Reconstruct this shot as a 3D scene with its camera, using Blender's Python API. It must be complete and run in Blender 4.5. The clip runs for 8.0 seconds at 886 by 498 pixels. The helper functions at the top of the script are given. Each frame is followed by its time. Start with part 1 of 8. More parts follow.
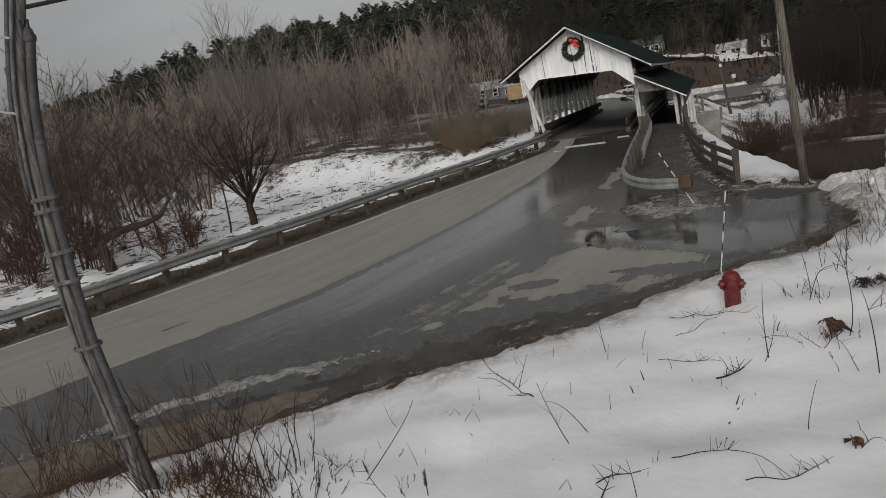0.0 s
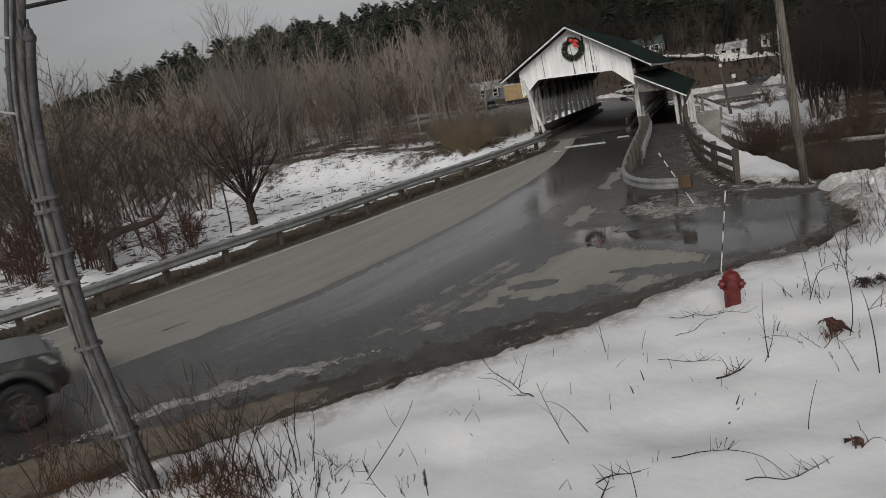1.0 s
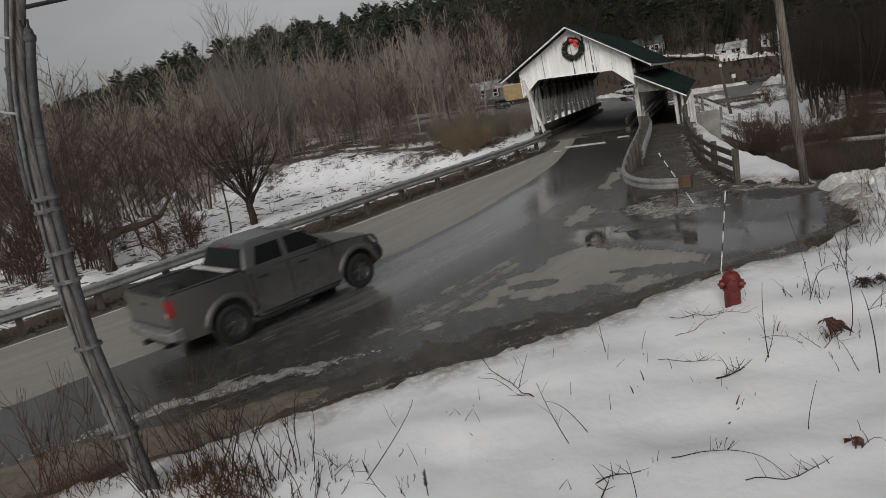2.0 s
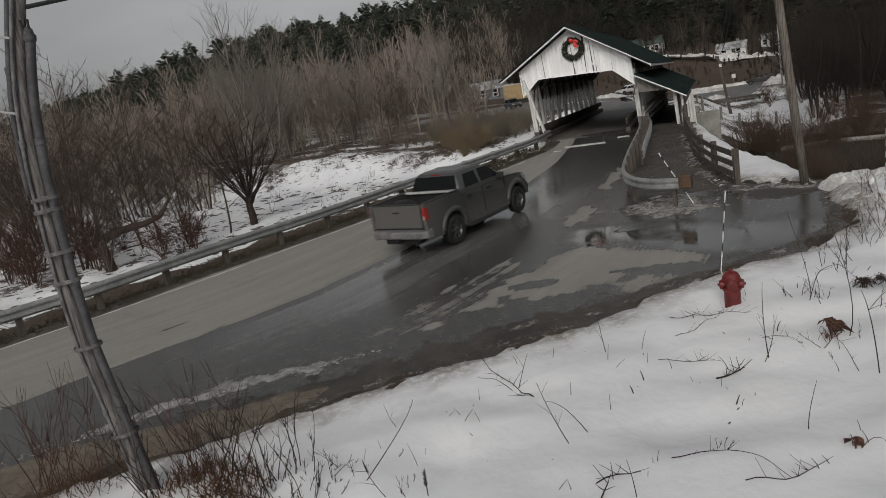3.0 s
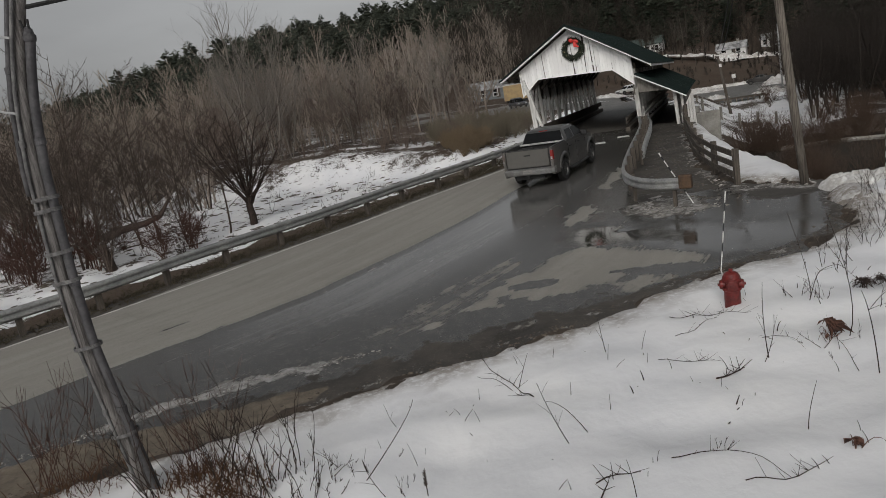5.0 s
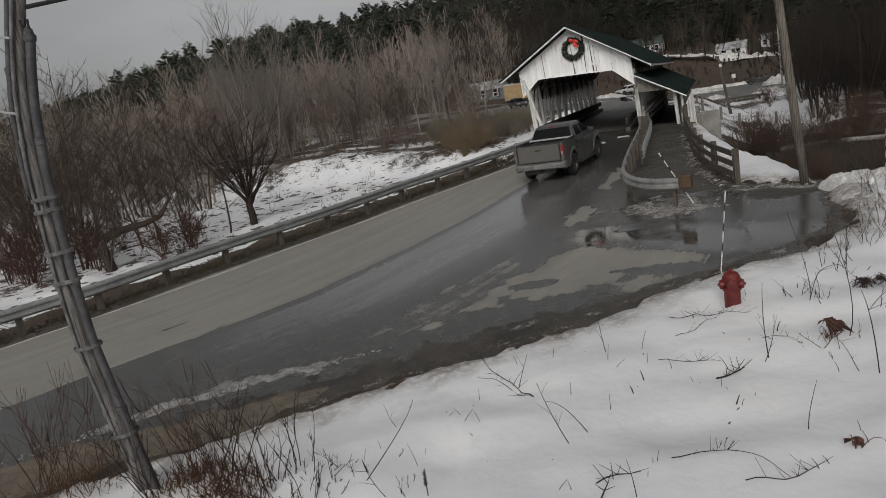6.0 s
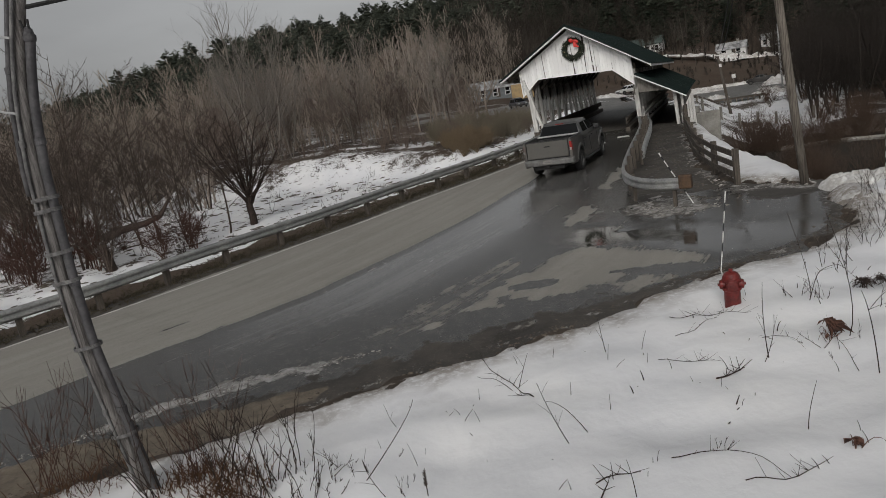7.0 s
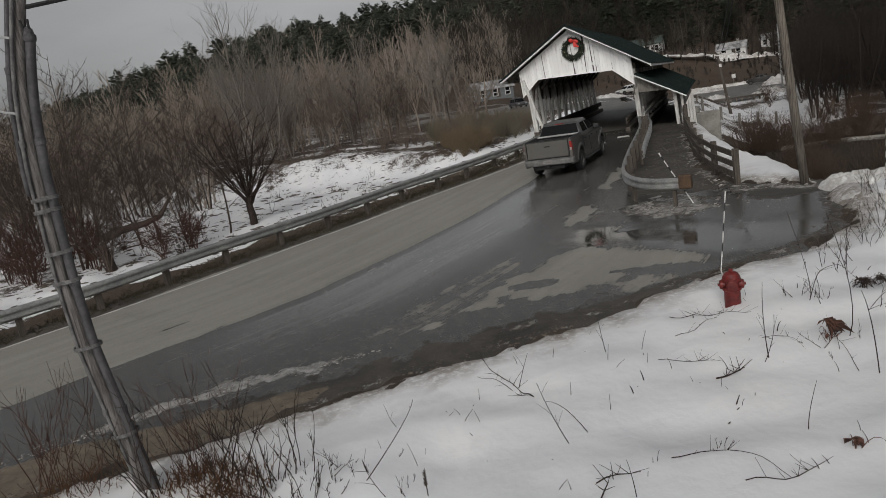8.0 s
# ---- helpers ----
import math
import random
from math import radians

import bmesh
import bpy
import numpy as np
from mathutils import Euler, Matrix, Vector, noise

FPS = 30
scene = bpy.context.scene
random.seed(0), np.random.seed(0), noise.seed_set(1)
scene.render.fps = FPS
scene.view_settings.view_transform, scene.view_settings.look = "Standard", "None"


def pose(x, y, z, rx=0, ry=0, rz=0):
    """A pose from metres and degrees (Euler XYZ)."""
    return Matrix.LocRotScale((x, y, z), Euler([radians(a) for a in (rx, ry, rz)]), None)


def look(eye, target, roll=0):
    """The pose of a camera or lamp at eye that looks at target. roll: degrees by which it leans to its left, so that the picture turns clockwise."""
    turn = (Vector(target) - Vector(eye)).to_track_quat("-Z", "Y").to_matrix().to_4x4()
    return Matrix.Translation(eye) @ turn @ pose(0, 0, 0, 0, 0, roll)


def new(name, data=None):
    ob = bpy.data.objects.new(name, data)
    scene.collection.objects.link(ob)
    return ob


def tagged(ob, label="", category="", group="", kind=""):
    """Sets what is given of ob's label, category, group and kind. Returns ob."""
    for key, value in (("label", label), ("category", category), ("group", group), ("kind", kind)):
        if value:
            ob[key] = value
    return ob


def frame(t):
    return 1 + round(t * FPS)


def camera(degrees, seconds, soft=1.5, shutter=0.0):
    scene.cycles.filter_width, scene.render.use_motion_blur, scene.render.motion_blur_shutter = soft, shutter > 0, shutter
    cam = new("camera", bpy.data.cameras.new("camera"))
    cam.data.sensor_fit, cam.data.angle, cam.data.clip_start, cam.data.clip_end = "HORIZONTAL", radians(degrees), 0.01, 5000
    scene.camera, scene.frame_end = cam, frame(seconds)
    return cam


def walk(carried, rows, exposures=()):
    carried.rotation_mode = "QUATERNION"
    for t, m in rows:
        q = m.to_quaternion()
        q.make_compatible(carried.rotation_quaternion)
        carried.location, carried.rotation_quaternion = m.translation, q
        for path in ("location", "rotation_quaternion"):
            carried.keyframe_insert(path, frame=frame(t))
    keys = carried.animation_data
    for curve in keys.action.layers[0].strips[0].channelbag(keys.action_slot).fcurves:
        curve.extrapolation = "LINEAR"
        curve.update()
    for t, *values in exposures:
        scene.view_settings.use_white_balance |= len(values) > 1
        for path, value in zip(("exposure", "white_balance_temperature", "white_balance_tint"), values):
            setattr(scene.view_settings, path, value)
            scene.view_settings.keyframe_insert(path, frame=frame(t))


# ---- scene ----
cam = camera(66.3, 8.0, soft=0.55, shutter=0.4)
CAM_POSE = look((0, 0, 4.147), (0, math.cos(0.21) * 10, 4.147 - math.sin(0.21) * 10), -math.degrees(0.165))
walk(cam, [(0.0, CAM_POSE), (8.0, CAM_POSE)], exposures=[(0.0, 0.0), (8.0, 0.0)])

# ---- world and light: a dull overcast winter day ----
world = bpy.data.worlds.new("overcast_sky")
scene.world = world
world.use_nodes = True
wn, wl = world.node_tree.nodes, world.node_tree.links
sky = wn.new("ShaderNodeTexSky")
sky.sky_type = "NISHITA"
sky.sun_disc = False
sky.sun_elevation, sky.sun_rotation = radians(33), radians(198)
sky.air_density, sky.dust_density, sky.ozone_density = 1.0, 4.0, 1.0
grey = wn.new("ShaderNodeHueSaturation")
grey.inputs["Saturation"].default_value = 0.09
wl.new(sky.outputs[0], grey.inputs["Color"])
cloud = wn.new("ShaderNodeTexNoise")
cloud.inputs["Scale"].default_value, cloud.inputs["Detail"].default_value = 2.6, 5
flat = wn.new("ShaderNodeMapping")
flat.inputs["Scale"].default_value = (1, 1, 3.2)
wl.new(wn.new("ShaderNodeTexCoord").outputs["Generated"], flat.inputs["Vector"])
wl.new(flat.outputs[0], cloud.inputs["Vector"])
shade = wn.new("ShaderNodeMapRange")
for key, value in (("From Min", 0.3), ("From Max", 0.7), ("To Min", 0.86), ("To Max", 1.13)):
    shade.inputs[key].default_value = value
wl.new(cloud.outputs["Fac"], shade.inputs["Value"])
dull = wn.new("ShaderNodeVectorMath")
dull.operation = "SCALE"
wl.new(grey.outputs[0], dull.inputs[0])
wl.new(shade.outputs[0], dull.inputs["Scale"])
wl.new(dull.outputs[0], wn["Background"].inputs["Color"])
wn["Background"].inputs["Strength"].default_value = 0.086

sun_data = bpy.data.lights.new("sun", "SUN")
sun_data.energy, sun_data.angle, sun_data.color = 0.75, radians(22), (1.0, 0.95, 0.88)
sun = new("sun", sun_data)
sun.matrix_basis = look((0, 0, 34), (16, 50, 0))


# ---- material helpers ----
class Nodes:
    """A short hand for node materials."""

    def __init__(self, name, rough=0.8, metal=0.0, spec=0.5):
        self.m = bpy.data.materials.new(name)
        self.m.use_nodes = True
        self.n, self.l = self.m.node_tree.nodes, self.m.node_tree.links
        self.b = self.n["Principled BSDF"]
        self.b.inputs["Roughness"].default_value = rough
        self.b.inputs["Metallic"].default_value = metal
        self.b.inputs["Specular IOR Level"].default_value = spec
        self.co = self.n.new("ShaderNodeTexCoord").outputs["Object"]

    def put(self, socket, value):
        if hasattr(value, "is_linked"):
            self.l.new(value, socket)
        elif isinstance(value, tuple) and len(value) == 3 and socket.type == "RGBA":
            socket.default_value = (*value, 1)
        else:
            socket.default_value = value

    def scaled(self, sx, sy, sz, co=None):
        mp = self.n.new("ShaderNodeMapping")
        mp.inputs["Scale"].default_value = (sx, sy, sz)
        self.l.new(co or self.co, mp.inputs["Vector"])
        return mp.outputs[0]

    def noise(self, scale, detail=4, rough=0.6, co=None, dist=0.0):
        t = self.n.new("ShaderNodeTexNoise")
        t.inputs["Scale"].default_value, t.inputs["Detail"].default_value = scale, detail
        t.inputs["Roughness"].default_value, t.inputs["Distortion"].default_value = rough, dist
        self.l.new(co or self.co, t.inputs["Vector"])
        return t.outputs["Fac"]

    def ramp(self, fac, lo, hi, a=0.0, b=1.0):
        r = self.n.new("ShaderNodeMapRange")
        r.interpolation_type = "SMOOTHSTEP"
        for key, v in (("From Min", lo), ("From Max", hi), ("To Min", a), ("To Max", b)):
            r.inputs[key].default_value = v
        self.put(r.inputs["Value"], fac)
        return r.outputs["Result"]

    def math(self, op, a, b=0.0):
        r = self.n.new("ShaderNodeMath")
        r.operation = op
        self.put(r.inputs[0], a)
        self.put(r.inputs[1], b)
        return r.outputs[0]

    def mix(self, fac, a, b):
        r = self.n.new("ShaderNodeMix")
        r.data_type = "RGBA"
        self.put(r.inputs[0], fac)
        self.put(r.inputs[6], a)
        self.put(r.inputs[7], b)
        return r.outputs[2]

    def attr(self, name):
        r = self.n.new("ShaderNodeAttribute")
        r.attribute_name = name
        return r.outputs["Fac"]

    def rand(self):
        return self.n.new("ShaderNodeObjectInfo").outputs["Random"]

    def island(self):
        return self.n.new("ShaderNodeNewGeometry").outputs["Random Per Island"]

    def colour(self, v):
        self.put(self.b.inputs["Base Color"], v)
        return self

    def gloss(self, v):
        self.put(self.b.inputs["Roughness"], v)
        return self

    def bump(self, height, strength=0.4, distance=0.02):
        r = self.n.new("ShaderNodeBump")
        r.inputs["Strength"].default_value, r.inputs["Distance"].default_value = strength, distance
        self.l.new(height, r.inputs["Height"])
        self.l.new(r.outputs[0], self.b.inputs["Normal"])
        return self


def two_tone(name, a, b, scale=3.0, rough=0.8, metal=0.0, bump=0.3, fine=40.0, stretch=(1, 1, 1), dist=0.01, spec=0.5):
    """A surface of two colours in soft stains, with fine grain and relief."""
    k = Nodes(name, rough, metal, spec)
    co = k.scaled(*stretch)
    f = k.ramp(k.noise(scale, 5, 0.65, co), 0.35, 0.65)
    g = k.noise(fine, 3, 0.6, co)
    c = k.mix(f, a, b)
    c = k.mix(k.ramp(g, 0.4, 0.75, 0.0, 0.35), c, tuple(0.55 * v for v in a))
    k.colour(c).gloss(k.ramp(g, 0.3, 0.7, max(0.02, rough - 0.12), min(1, rough + 0.1)))
    k.bump(g, bump, dist)
    return k.m


# ---- mesh helpers ----
def part(name, bm, material, parent=None, label="", smooth=False):
    me = bpy.data.meshes.new(name)
    bmesh.ops.recalc_face_normals(bm, faces=bm.faces)
    bm.to_mesh(me)
    bm.free()
    if smooth:
        for p in me.polygons:
            p.use_smooth = True
    me.materials.append(material)
    ob = new(name, me)
    ob.parent = parent
    return tagged(ob, label)


def thing(name, m, label, category, group="", kind=""):
    ob = new(name)
    ob.matrix_basis = m
    ob.empty_display_size = 0.2
    return tagged(ob, label, category, group, kind)


def soft_edges(ob, width=0.02, segments=2, angle=35):
    md = ob.modifiers.new("worn_edge", "BEVEL")
    md.width, md.segments, md.limit_method, md.angle_limit = width, segments, "ANGLE", radians(angle)
    return ob


def box(bm, x0, x1, y0, y1, z0, z1, m=None):
    g = bmesh.ops.create_cube(bm, size=1)["verts"]
    for v in g:
        v.co = Vector(((x0 + x1) / 2 + v.co.x * (x1 - x0), (y0 + y1) / 2 + v.co.y * (y1 - y0), (z0 + z1) / 2 + v.co.z * (z1 - z0)))
        if m:
            v.co = m @ v.co
    return g


def beam(bm, a, b, w, h, up=(0, 0, 1)):
    """A squared timber from a to b, w wide and h high."""
    a, b = Vector(a), Vector(b)
    d = (b - a).normalized()
    side = d.cross(Vector(up))
    side = side.normalized() if side.length > 1e-4 else Vector((1, 0, 0))
    top = side.cross(d)
    vs = [bm.verts.new(p + side * (sx * w / 2) + top * (sz * h / 2)) for p in (a, b) for sx, sz in ((-1, -1), (1, -1), (1, 1), (-1, 1))]
    for q in ((0, 1, 2, 3), (7, 6, 5, 4), (0, 4, 5, 1), (1, 5, 6, 2), (2, 6, 7, 3), (3, 7, 4, 0)):
        bm.faces.new([vs[i] for i in q])


def tube(bm, pts, radii, n=8, caps=True):
    """A round bar through the points, with a radius at each."""
    rings = []
    for i, p in enumerate(pts):
        p = Vector(p)
        d = (Vector(pts[min(i + 1, len(pts) - 1)]) - Vector(pts[max(i - 1, 0)])).normalized()
        s = d.cross(Vector((0, 0, 1)) if abs(d.z) < 0.9 else Vector((1, 0, 0))).normalized()
        t = d.cross(s)
        r = radii if isinstance(radii, (int, float)) else radii[i]
        rings.append([bm.verts.new(p + (s * math.cos(a) + t * math.sin(a)) * r) for a in (2 * math.pi * k / n for k in range(n))])
    for a, b in zip(rings, rings[1:]):
        for k in range(n):
            bm.faces.new((a[k], a[(k + 1) % n], b[(k + 1) % n], b[k]))
    if caps:
        bm.faces.new(rings[0][::-1])
        bm.faces.new(rings[-1])


def lathe(bm, profile, n=24, m=None):
    """A turned solid: profile of (radius, z)."""
    rings = []
    for r, z in profile:
        ring = []
        for k in range(n):
            a = 2 * math.pi * k / n
            co = Vector((max(r, 1e-4) * math.cos(a), max(r, 1e-4) * math.sin(a), z))
            ring.append(bm.verts.new(m @ co if m else co))
        rings.append(ring)
    for a, b in zip(rings, rings[1:]):
        for k in range(n):
            bm.faces.new((a[k], a[(k + 1) % n], b[(k + 1) % n], b[k]))
    bm.faces.new(rings[0][::-1])
    bm.faces.new(rings[-1])


def slab(bm, outline, y0, y1):
    """An outline in x and z, drawn out from y0 to y1."""
    a = [bm.verts.new((x, y0, z)) for x, z in outline]
    b = [bm.verts.new((x, y1, z)) for x, z in outline]
    n = len(a)
    bm.faces.new(a)
    bm.faces.new(b[::-1])
    for i in range(n):
        bm.faces.new((a[i], b[i], b[(i + 1) % n], a[(i + 1) % n]))


def sweep(bm, line, profile, closed=False):
    """A profile of (outwards, up) carried along a line of points on the plan; outwards is to the line's right."""
    rings = []
    for i, p in enumerate(line):
        p = Vector(p)
        d = Vector(line[min(i + 1, len(line) - 1)]) - Vector(line[max(i - 1, 0)])
        d.z = 0
        d.normalize()
        out = Vector((d.y, -d.x, 0))
        rings.append([bm.verts.new(p + out * o + Vector((0, 0, z))) for o, z in profile])
    n = len(profile)
    for a, b in zip(rings, rings[1:]):
        for k in range(n if closed else n - 1):
            bm.faces.new((a[k], a[(k + 1) % n], b[(k + 1) % n], b[k]))
    if closed:
        bm.faces.new(rings[0][::-1])
        bm.faces.new(rings[-1])


def mesh_from(name, verts, faces, material, smooth=False):
    """A mesh out of numpy arrays; faces all have the same number of corners."""
    verts, faces = np.asarray(verts, np.float32), np.asarray(faces, np.int32)
    me = bpy.data.meshes.new(name)
    k = faces.shape[1]
    me.vertices.add(len(verts))
    me.vertices.foreach_set("co", verts.ravel())
    me.loops.add(faces.size)
    me.loops.foreach_set("vertex_index", faces.ravel())
    me.polygons.add(len(faces))
    me.polygons.foreach_set("loop_start", np.arange(0, faces.size, k, dtype=np.int32))
    if smooth:
        me.polygons.foreach_set("use_smooth", np.ones(len(faces), bool))
    me.update(calc_edges=True)
    me.validate()
    me.materials.append(material)
    return me


def smooth(x, a, b):
    t = np.clip((np.asarray(x, float) - a) / (b - a), 0, 1)
    return t * t * (3 - 2 * t)


def spline(pts, step=0.5):
    """Points at even steps on a smooth line through the given ones."""
    p = np.array(pts, float)
    p = np.vstack([2 * p[0] - p[1], p, 2 * p[-1] - p[-2]])
    out = []
    for i in range(1, len(p) - 2):
        n = max(2, int(np.linalg.norm(p[i + 1] - p[i]) / step))
        for t in np.arange(n) / n:
            a, b, c, d = p[i - 1], p[i], p[i + 1], p[i + 2]
            out.append(0.5 * (2 * b + (c - a) * t + (2 * a - 5 * b + 4 * c - d) * t**2 + (3 * b - a - 3 * c + d) * t**3))
    out.append(p[-2])
    return np.array(out)


def near_line(x, y, line):
    """Distance from points to a line on the plan, and whether they lie to its right (positive)."""
    x, y = np.asarray(x, float), np.asarray(y, float)
    best = np.full(x.shape, 1e9)
    side = np.zeros(x.shape)
    for (ax, ay), (bx, by) in zip(line[:-1], line[1:]):
        dx, dy = bx - ax, by - ay
        t = np.clip(((x - ax) * dx + (y - ay) * dy) / (dx * dx + dy * dy), 0, 1)
        d = np.hypot(x - ax - t * dx, y - ay - t * dy)
        s = np.sign((x - ax) * dy - (y - ay) * dx)
        side = np.where(d < best, s, side)
        best = np.minimum(best, d)
    return best, side


def inside(x, y, poly):
    x, y = np.asarray(x, float), np.asarray(y, float)
    res = np.zeros(x.shape, bool)
    for (ax, ay), (bx, by) in zip(poly, poly[1:] + poly[:1]):
        cross = (ay > y) != (by > y)
        res ^= cross & (x < (bx - ax) * (y - ay) / (by - ay + 1e-12) + ax)
    return res


def wobble(x, y, scale, seed=0):
    """Soft random relief between about -1 and 1: sums of turned sines."""
    rs = np.random.RandomState(seed)
    out = np.zeros(np.shape(x))
    for k in range(9):
        a, f, ph = rs.uniform(0, 6.283), rs.uniform(0.5, 2.2) / scale, rs.uniform(0, 6.283)
        out = out + np.sin((np.cos(a) * x + np.sin(a) * y) * f * 6.283 + ph) / 9**0.5
    return out * 0.7


# ---- materials ----
def snow_ground_material():
    k = Nodes("snow_and_litter", 0.75, spec=0.25)
    n1, n2 = k.noise(1.3, 6, 0.7), k.noise(9.0, 5, 0.7)
    n3 = k.noise(0.35, 4, 0.6)
    grain = k.noise(60, 3, 0.7)
    edge = k.math("ADD", k.attr("snow"), k.math("MULTIPLY", k.math("SUBTRACT", k.math("ADD", n1, n2), 1.0), 1.1))
    cover = k.ramp(edge, 0.42, 0.60)
    litter = k.mix(k.ramp(n2, 0.3, 0.7), (0.044, 0.033, 0.025), (0.098, 0.074, 0.055))
    litter = k.mix(k.ramp(n3, 0.4, 0.65), litter, (0.060, 0.041, 0.030))
    mud = k.mix(k.ramp(n1, 0.35, 0.7), (0.040, 0.032, 0.026), (0.10, 0.077, 0.056))
    bare = k.mix(k.attr("mud"), litter, mud)
    white = k.mix(k.ramp(n3, 0.35, 0.7), (0.73, 0.737, 0.755), (0.82, 0.82, 0.82))
    white = k.mix(k.ramp(grain, 0.62, 0.8, 0, 0.12), white, (0.55, 0.5, 0.45))
    grime = k.math("MULTIPLY", k.attr("grime"), k.ramp(n2, 0.22, 0.6))
    white = k.mix(grime, white, (0.22, 0.19, 0.16))
    k.colour(k.mix(cover, bare, white))
    k.gloss(k.mix(cover, (0.85, 0.85, 0.85), (0.6, 0.6, 0.6)))
    soft = k.math("ADD", k.math("MULTIPLY", k.noise(0.8, 3, 0.45), 1.0), k.math("ADD", k.math("ADD", k.math("MULTIPLY", k.noise(3.0, 4, 0.6), 0.20), k.math("MULTIPLY", k.noise(15.0, 4, 0.65), 0.045)), k.math("MULTIPLY", cover, 0.3)))
    k.bump(soft, 0.5, 0.14)
    return k.m


def asphalt_material():
    k = Nodes("winter_asphalt", 0.7, spec=0.5)
    along = k.n.new("ShaderNodeAttribute")
    along.attribute_name = "lane"
    streaks = k.noise(1.0, 5, 0.6, k.scaled(2.6, 0.16, 1, along.outputs["Vector"]))
    fine_streaks = k.noise(1.0, 6, 0.65, k.scaled(5.0, 0.22, 1, along.outputs["Vector"]))
    n1, n2, grain = k.noise(0.9, 6, 0.65, dist=0.4), k.noise(5.0, 6, 0.7), k.noise(150, 2, 0.7)
    rag = k.math("SUBTRACT", k.math("ADD", k.math("MULTIPLY", n1, 0.5), k.math("ADD", k.math("MULTIPLY", fine_streaks, 0.6), k.math("MULTIPLY", n2, 0.25))), 0.675)
    w = k.ramp(k.math("ADD", k.attr("wet"), k.math("MULTIPLY", rag, 3.2)), 0.38, 0.62)
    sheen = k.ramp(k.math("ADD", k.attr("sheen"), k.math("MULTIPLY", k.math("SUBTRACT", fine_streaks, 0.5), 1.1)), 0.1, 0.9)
    dry = k.mix(k.ramp(streaks, 0.3, 0.7), (0.225, 0.213, 0.191), (0.28, 0.266, 0.238))
    dry = k.mix(k.ramp(n2, 0.45, 0.75, 0, 0.35), dry, (0.30, 0.283, 0.25))
    dry = k.mix(k.ramp(n1, 0.5, 0.75, 0, 0.4), dry, (0.17, 0.16, 0.142))
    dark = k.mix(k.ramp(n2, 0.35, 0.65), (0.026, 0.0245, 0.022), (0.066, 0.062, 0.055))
    # paler wet colour that paints in part of the sky's reflection
    sheen_colour = k.mix(k.ramp(streaks, 0.3, 0.7), (0.085, 0.083, 0.080), (0.155, 0.151, 0.145))
    c = k.mix(w, dry, k.mix(sheen, dark, sheen_colour))
    dirt = k.ramp(k.math("ADD", k.attr("dirt"), k.math("MULTIPLY", k.math("SUBTRACT", n2, 0.5), 1.3)), 0.4, 0.65)
    soil = k.mix(k.ramp(n1, 0.35, 0.65), (0.031, 0.027, 0.023), (0.078, 0.068, 0.057))
    sand = k.mix(k.ramp(n2, 0.3, 0.7), (0.10, 0.080, 0.058), (0.18, 0.147, 0.110))
    c = k.mix(dirt, c, k.mix(k.ramp(k.math("ADD", k.attr("sand"), k.math("MULTIPLY", rag, 0.8)), 0.35, 0.65), soil, sand))
    slush = k.ramp(k.math("ADD", k.attr("slush"), k.math("MULTIPLY", k.math("SUBTRACT", k.math("ADD", k.math("ADD", k.math("MULTIPLY", n2, 0.6), k.math("MULTIPLY", k.noise(17, 5, 0.75), 0.55)), k.noise(2.2, 5, 0.7)), 1.07), 2.2)), 0.52, 0.86)
    c = k.mix(slush, c, k.mix(k.ramp(n2, 0.4, 0.65), (0.17, 0.16, 0.147), (0.38, 0.368, 0.355)))
    speck = k.noise(28, 4, 0.75)
    c = k.mix(k.ramp(speck, 0.52, 0.72, 0, 0.38), c, (0.035, 0.033, 0.03))
    c = k.mix(k.ramp(speck, 0.28, 0.46, 0.22, 0.0), c, (0.30, 0.29, 0.265))
    c = k.mix(k.ramp(grain, 0.5, 0.78, 0, 0.42), c, (0.03, 0.03, 0.03))
    k.colour(c)
    still = k.math("MULTIPLY", k.attr("pool"), k.ramp(k.math("ADD", n1, k.math("MULTIPLY", n2, 0.5)), 0.5, 0.95, 1.0, 0.35))
    wetness = k.math("MULTIPLY", w, k.math("SUBTRACT", 1.0, k.math("MULTIPLY", dirt, 0.8)))
    r = k.math("SUBTRACT", 0.86, k.math("MULTIPLY", wetness, k.math("ADD", 0.62, k.math("MULTIPLY", sheen, 0.11))))
    k.gloss(k.math("MAXIMUM", 0.035, k.math("SUBTRACT", r, k.math("MULTIPLY", still, 0.5))))
    h = k.math("ADD", k.math("MULTIPLY", grain, 0.5), k.math("ADD", k.math("MULTIPLY", n2, 1.0), k.math("MULTIPLY", slush, 5.0)))
    calm = k.math("MINIMUM", 0.97, k.math("ADD", k.math("MULTIPLY", still, 0.95), k.math("MULTIPLY", w, k.math("ADD", 0.62, k.math("MULTIPLY", sheen, 0.26)))))
    k.bump(k.math("MULTIPLY", h, k.math("SUBTRACT", 1.0, calm)), 0.30, 0.012)
    return k.m


def white_paint_material():
    k = Nodes("weathered_white_paint", 0.65)
    co = k.scaled(7, 7, 0.7)
    worn = k.ramp(k.noise(1.6, 6, 0.75, co), 0.56, 0.69)
    fine = k.noise(18, 4, 0.7, co)
    tint = k.mix(k.rand(), (0.74, 0.735, 0.72), (0.86, 0.855, 0.84))
    c = k.mix(k.ramp(fine, 0.45, 0.8, 0, 0.24), tint, (0.45, 0.44, 0.42))
    c = k.mix(k.math("MULTIPLY", worn, 0.75), c, (0.24, 0.225, 0.205))
    return k.colour(c).bump(fine, 0.4, 0.008).m


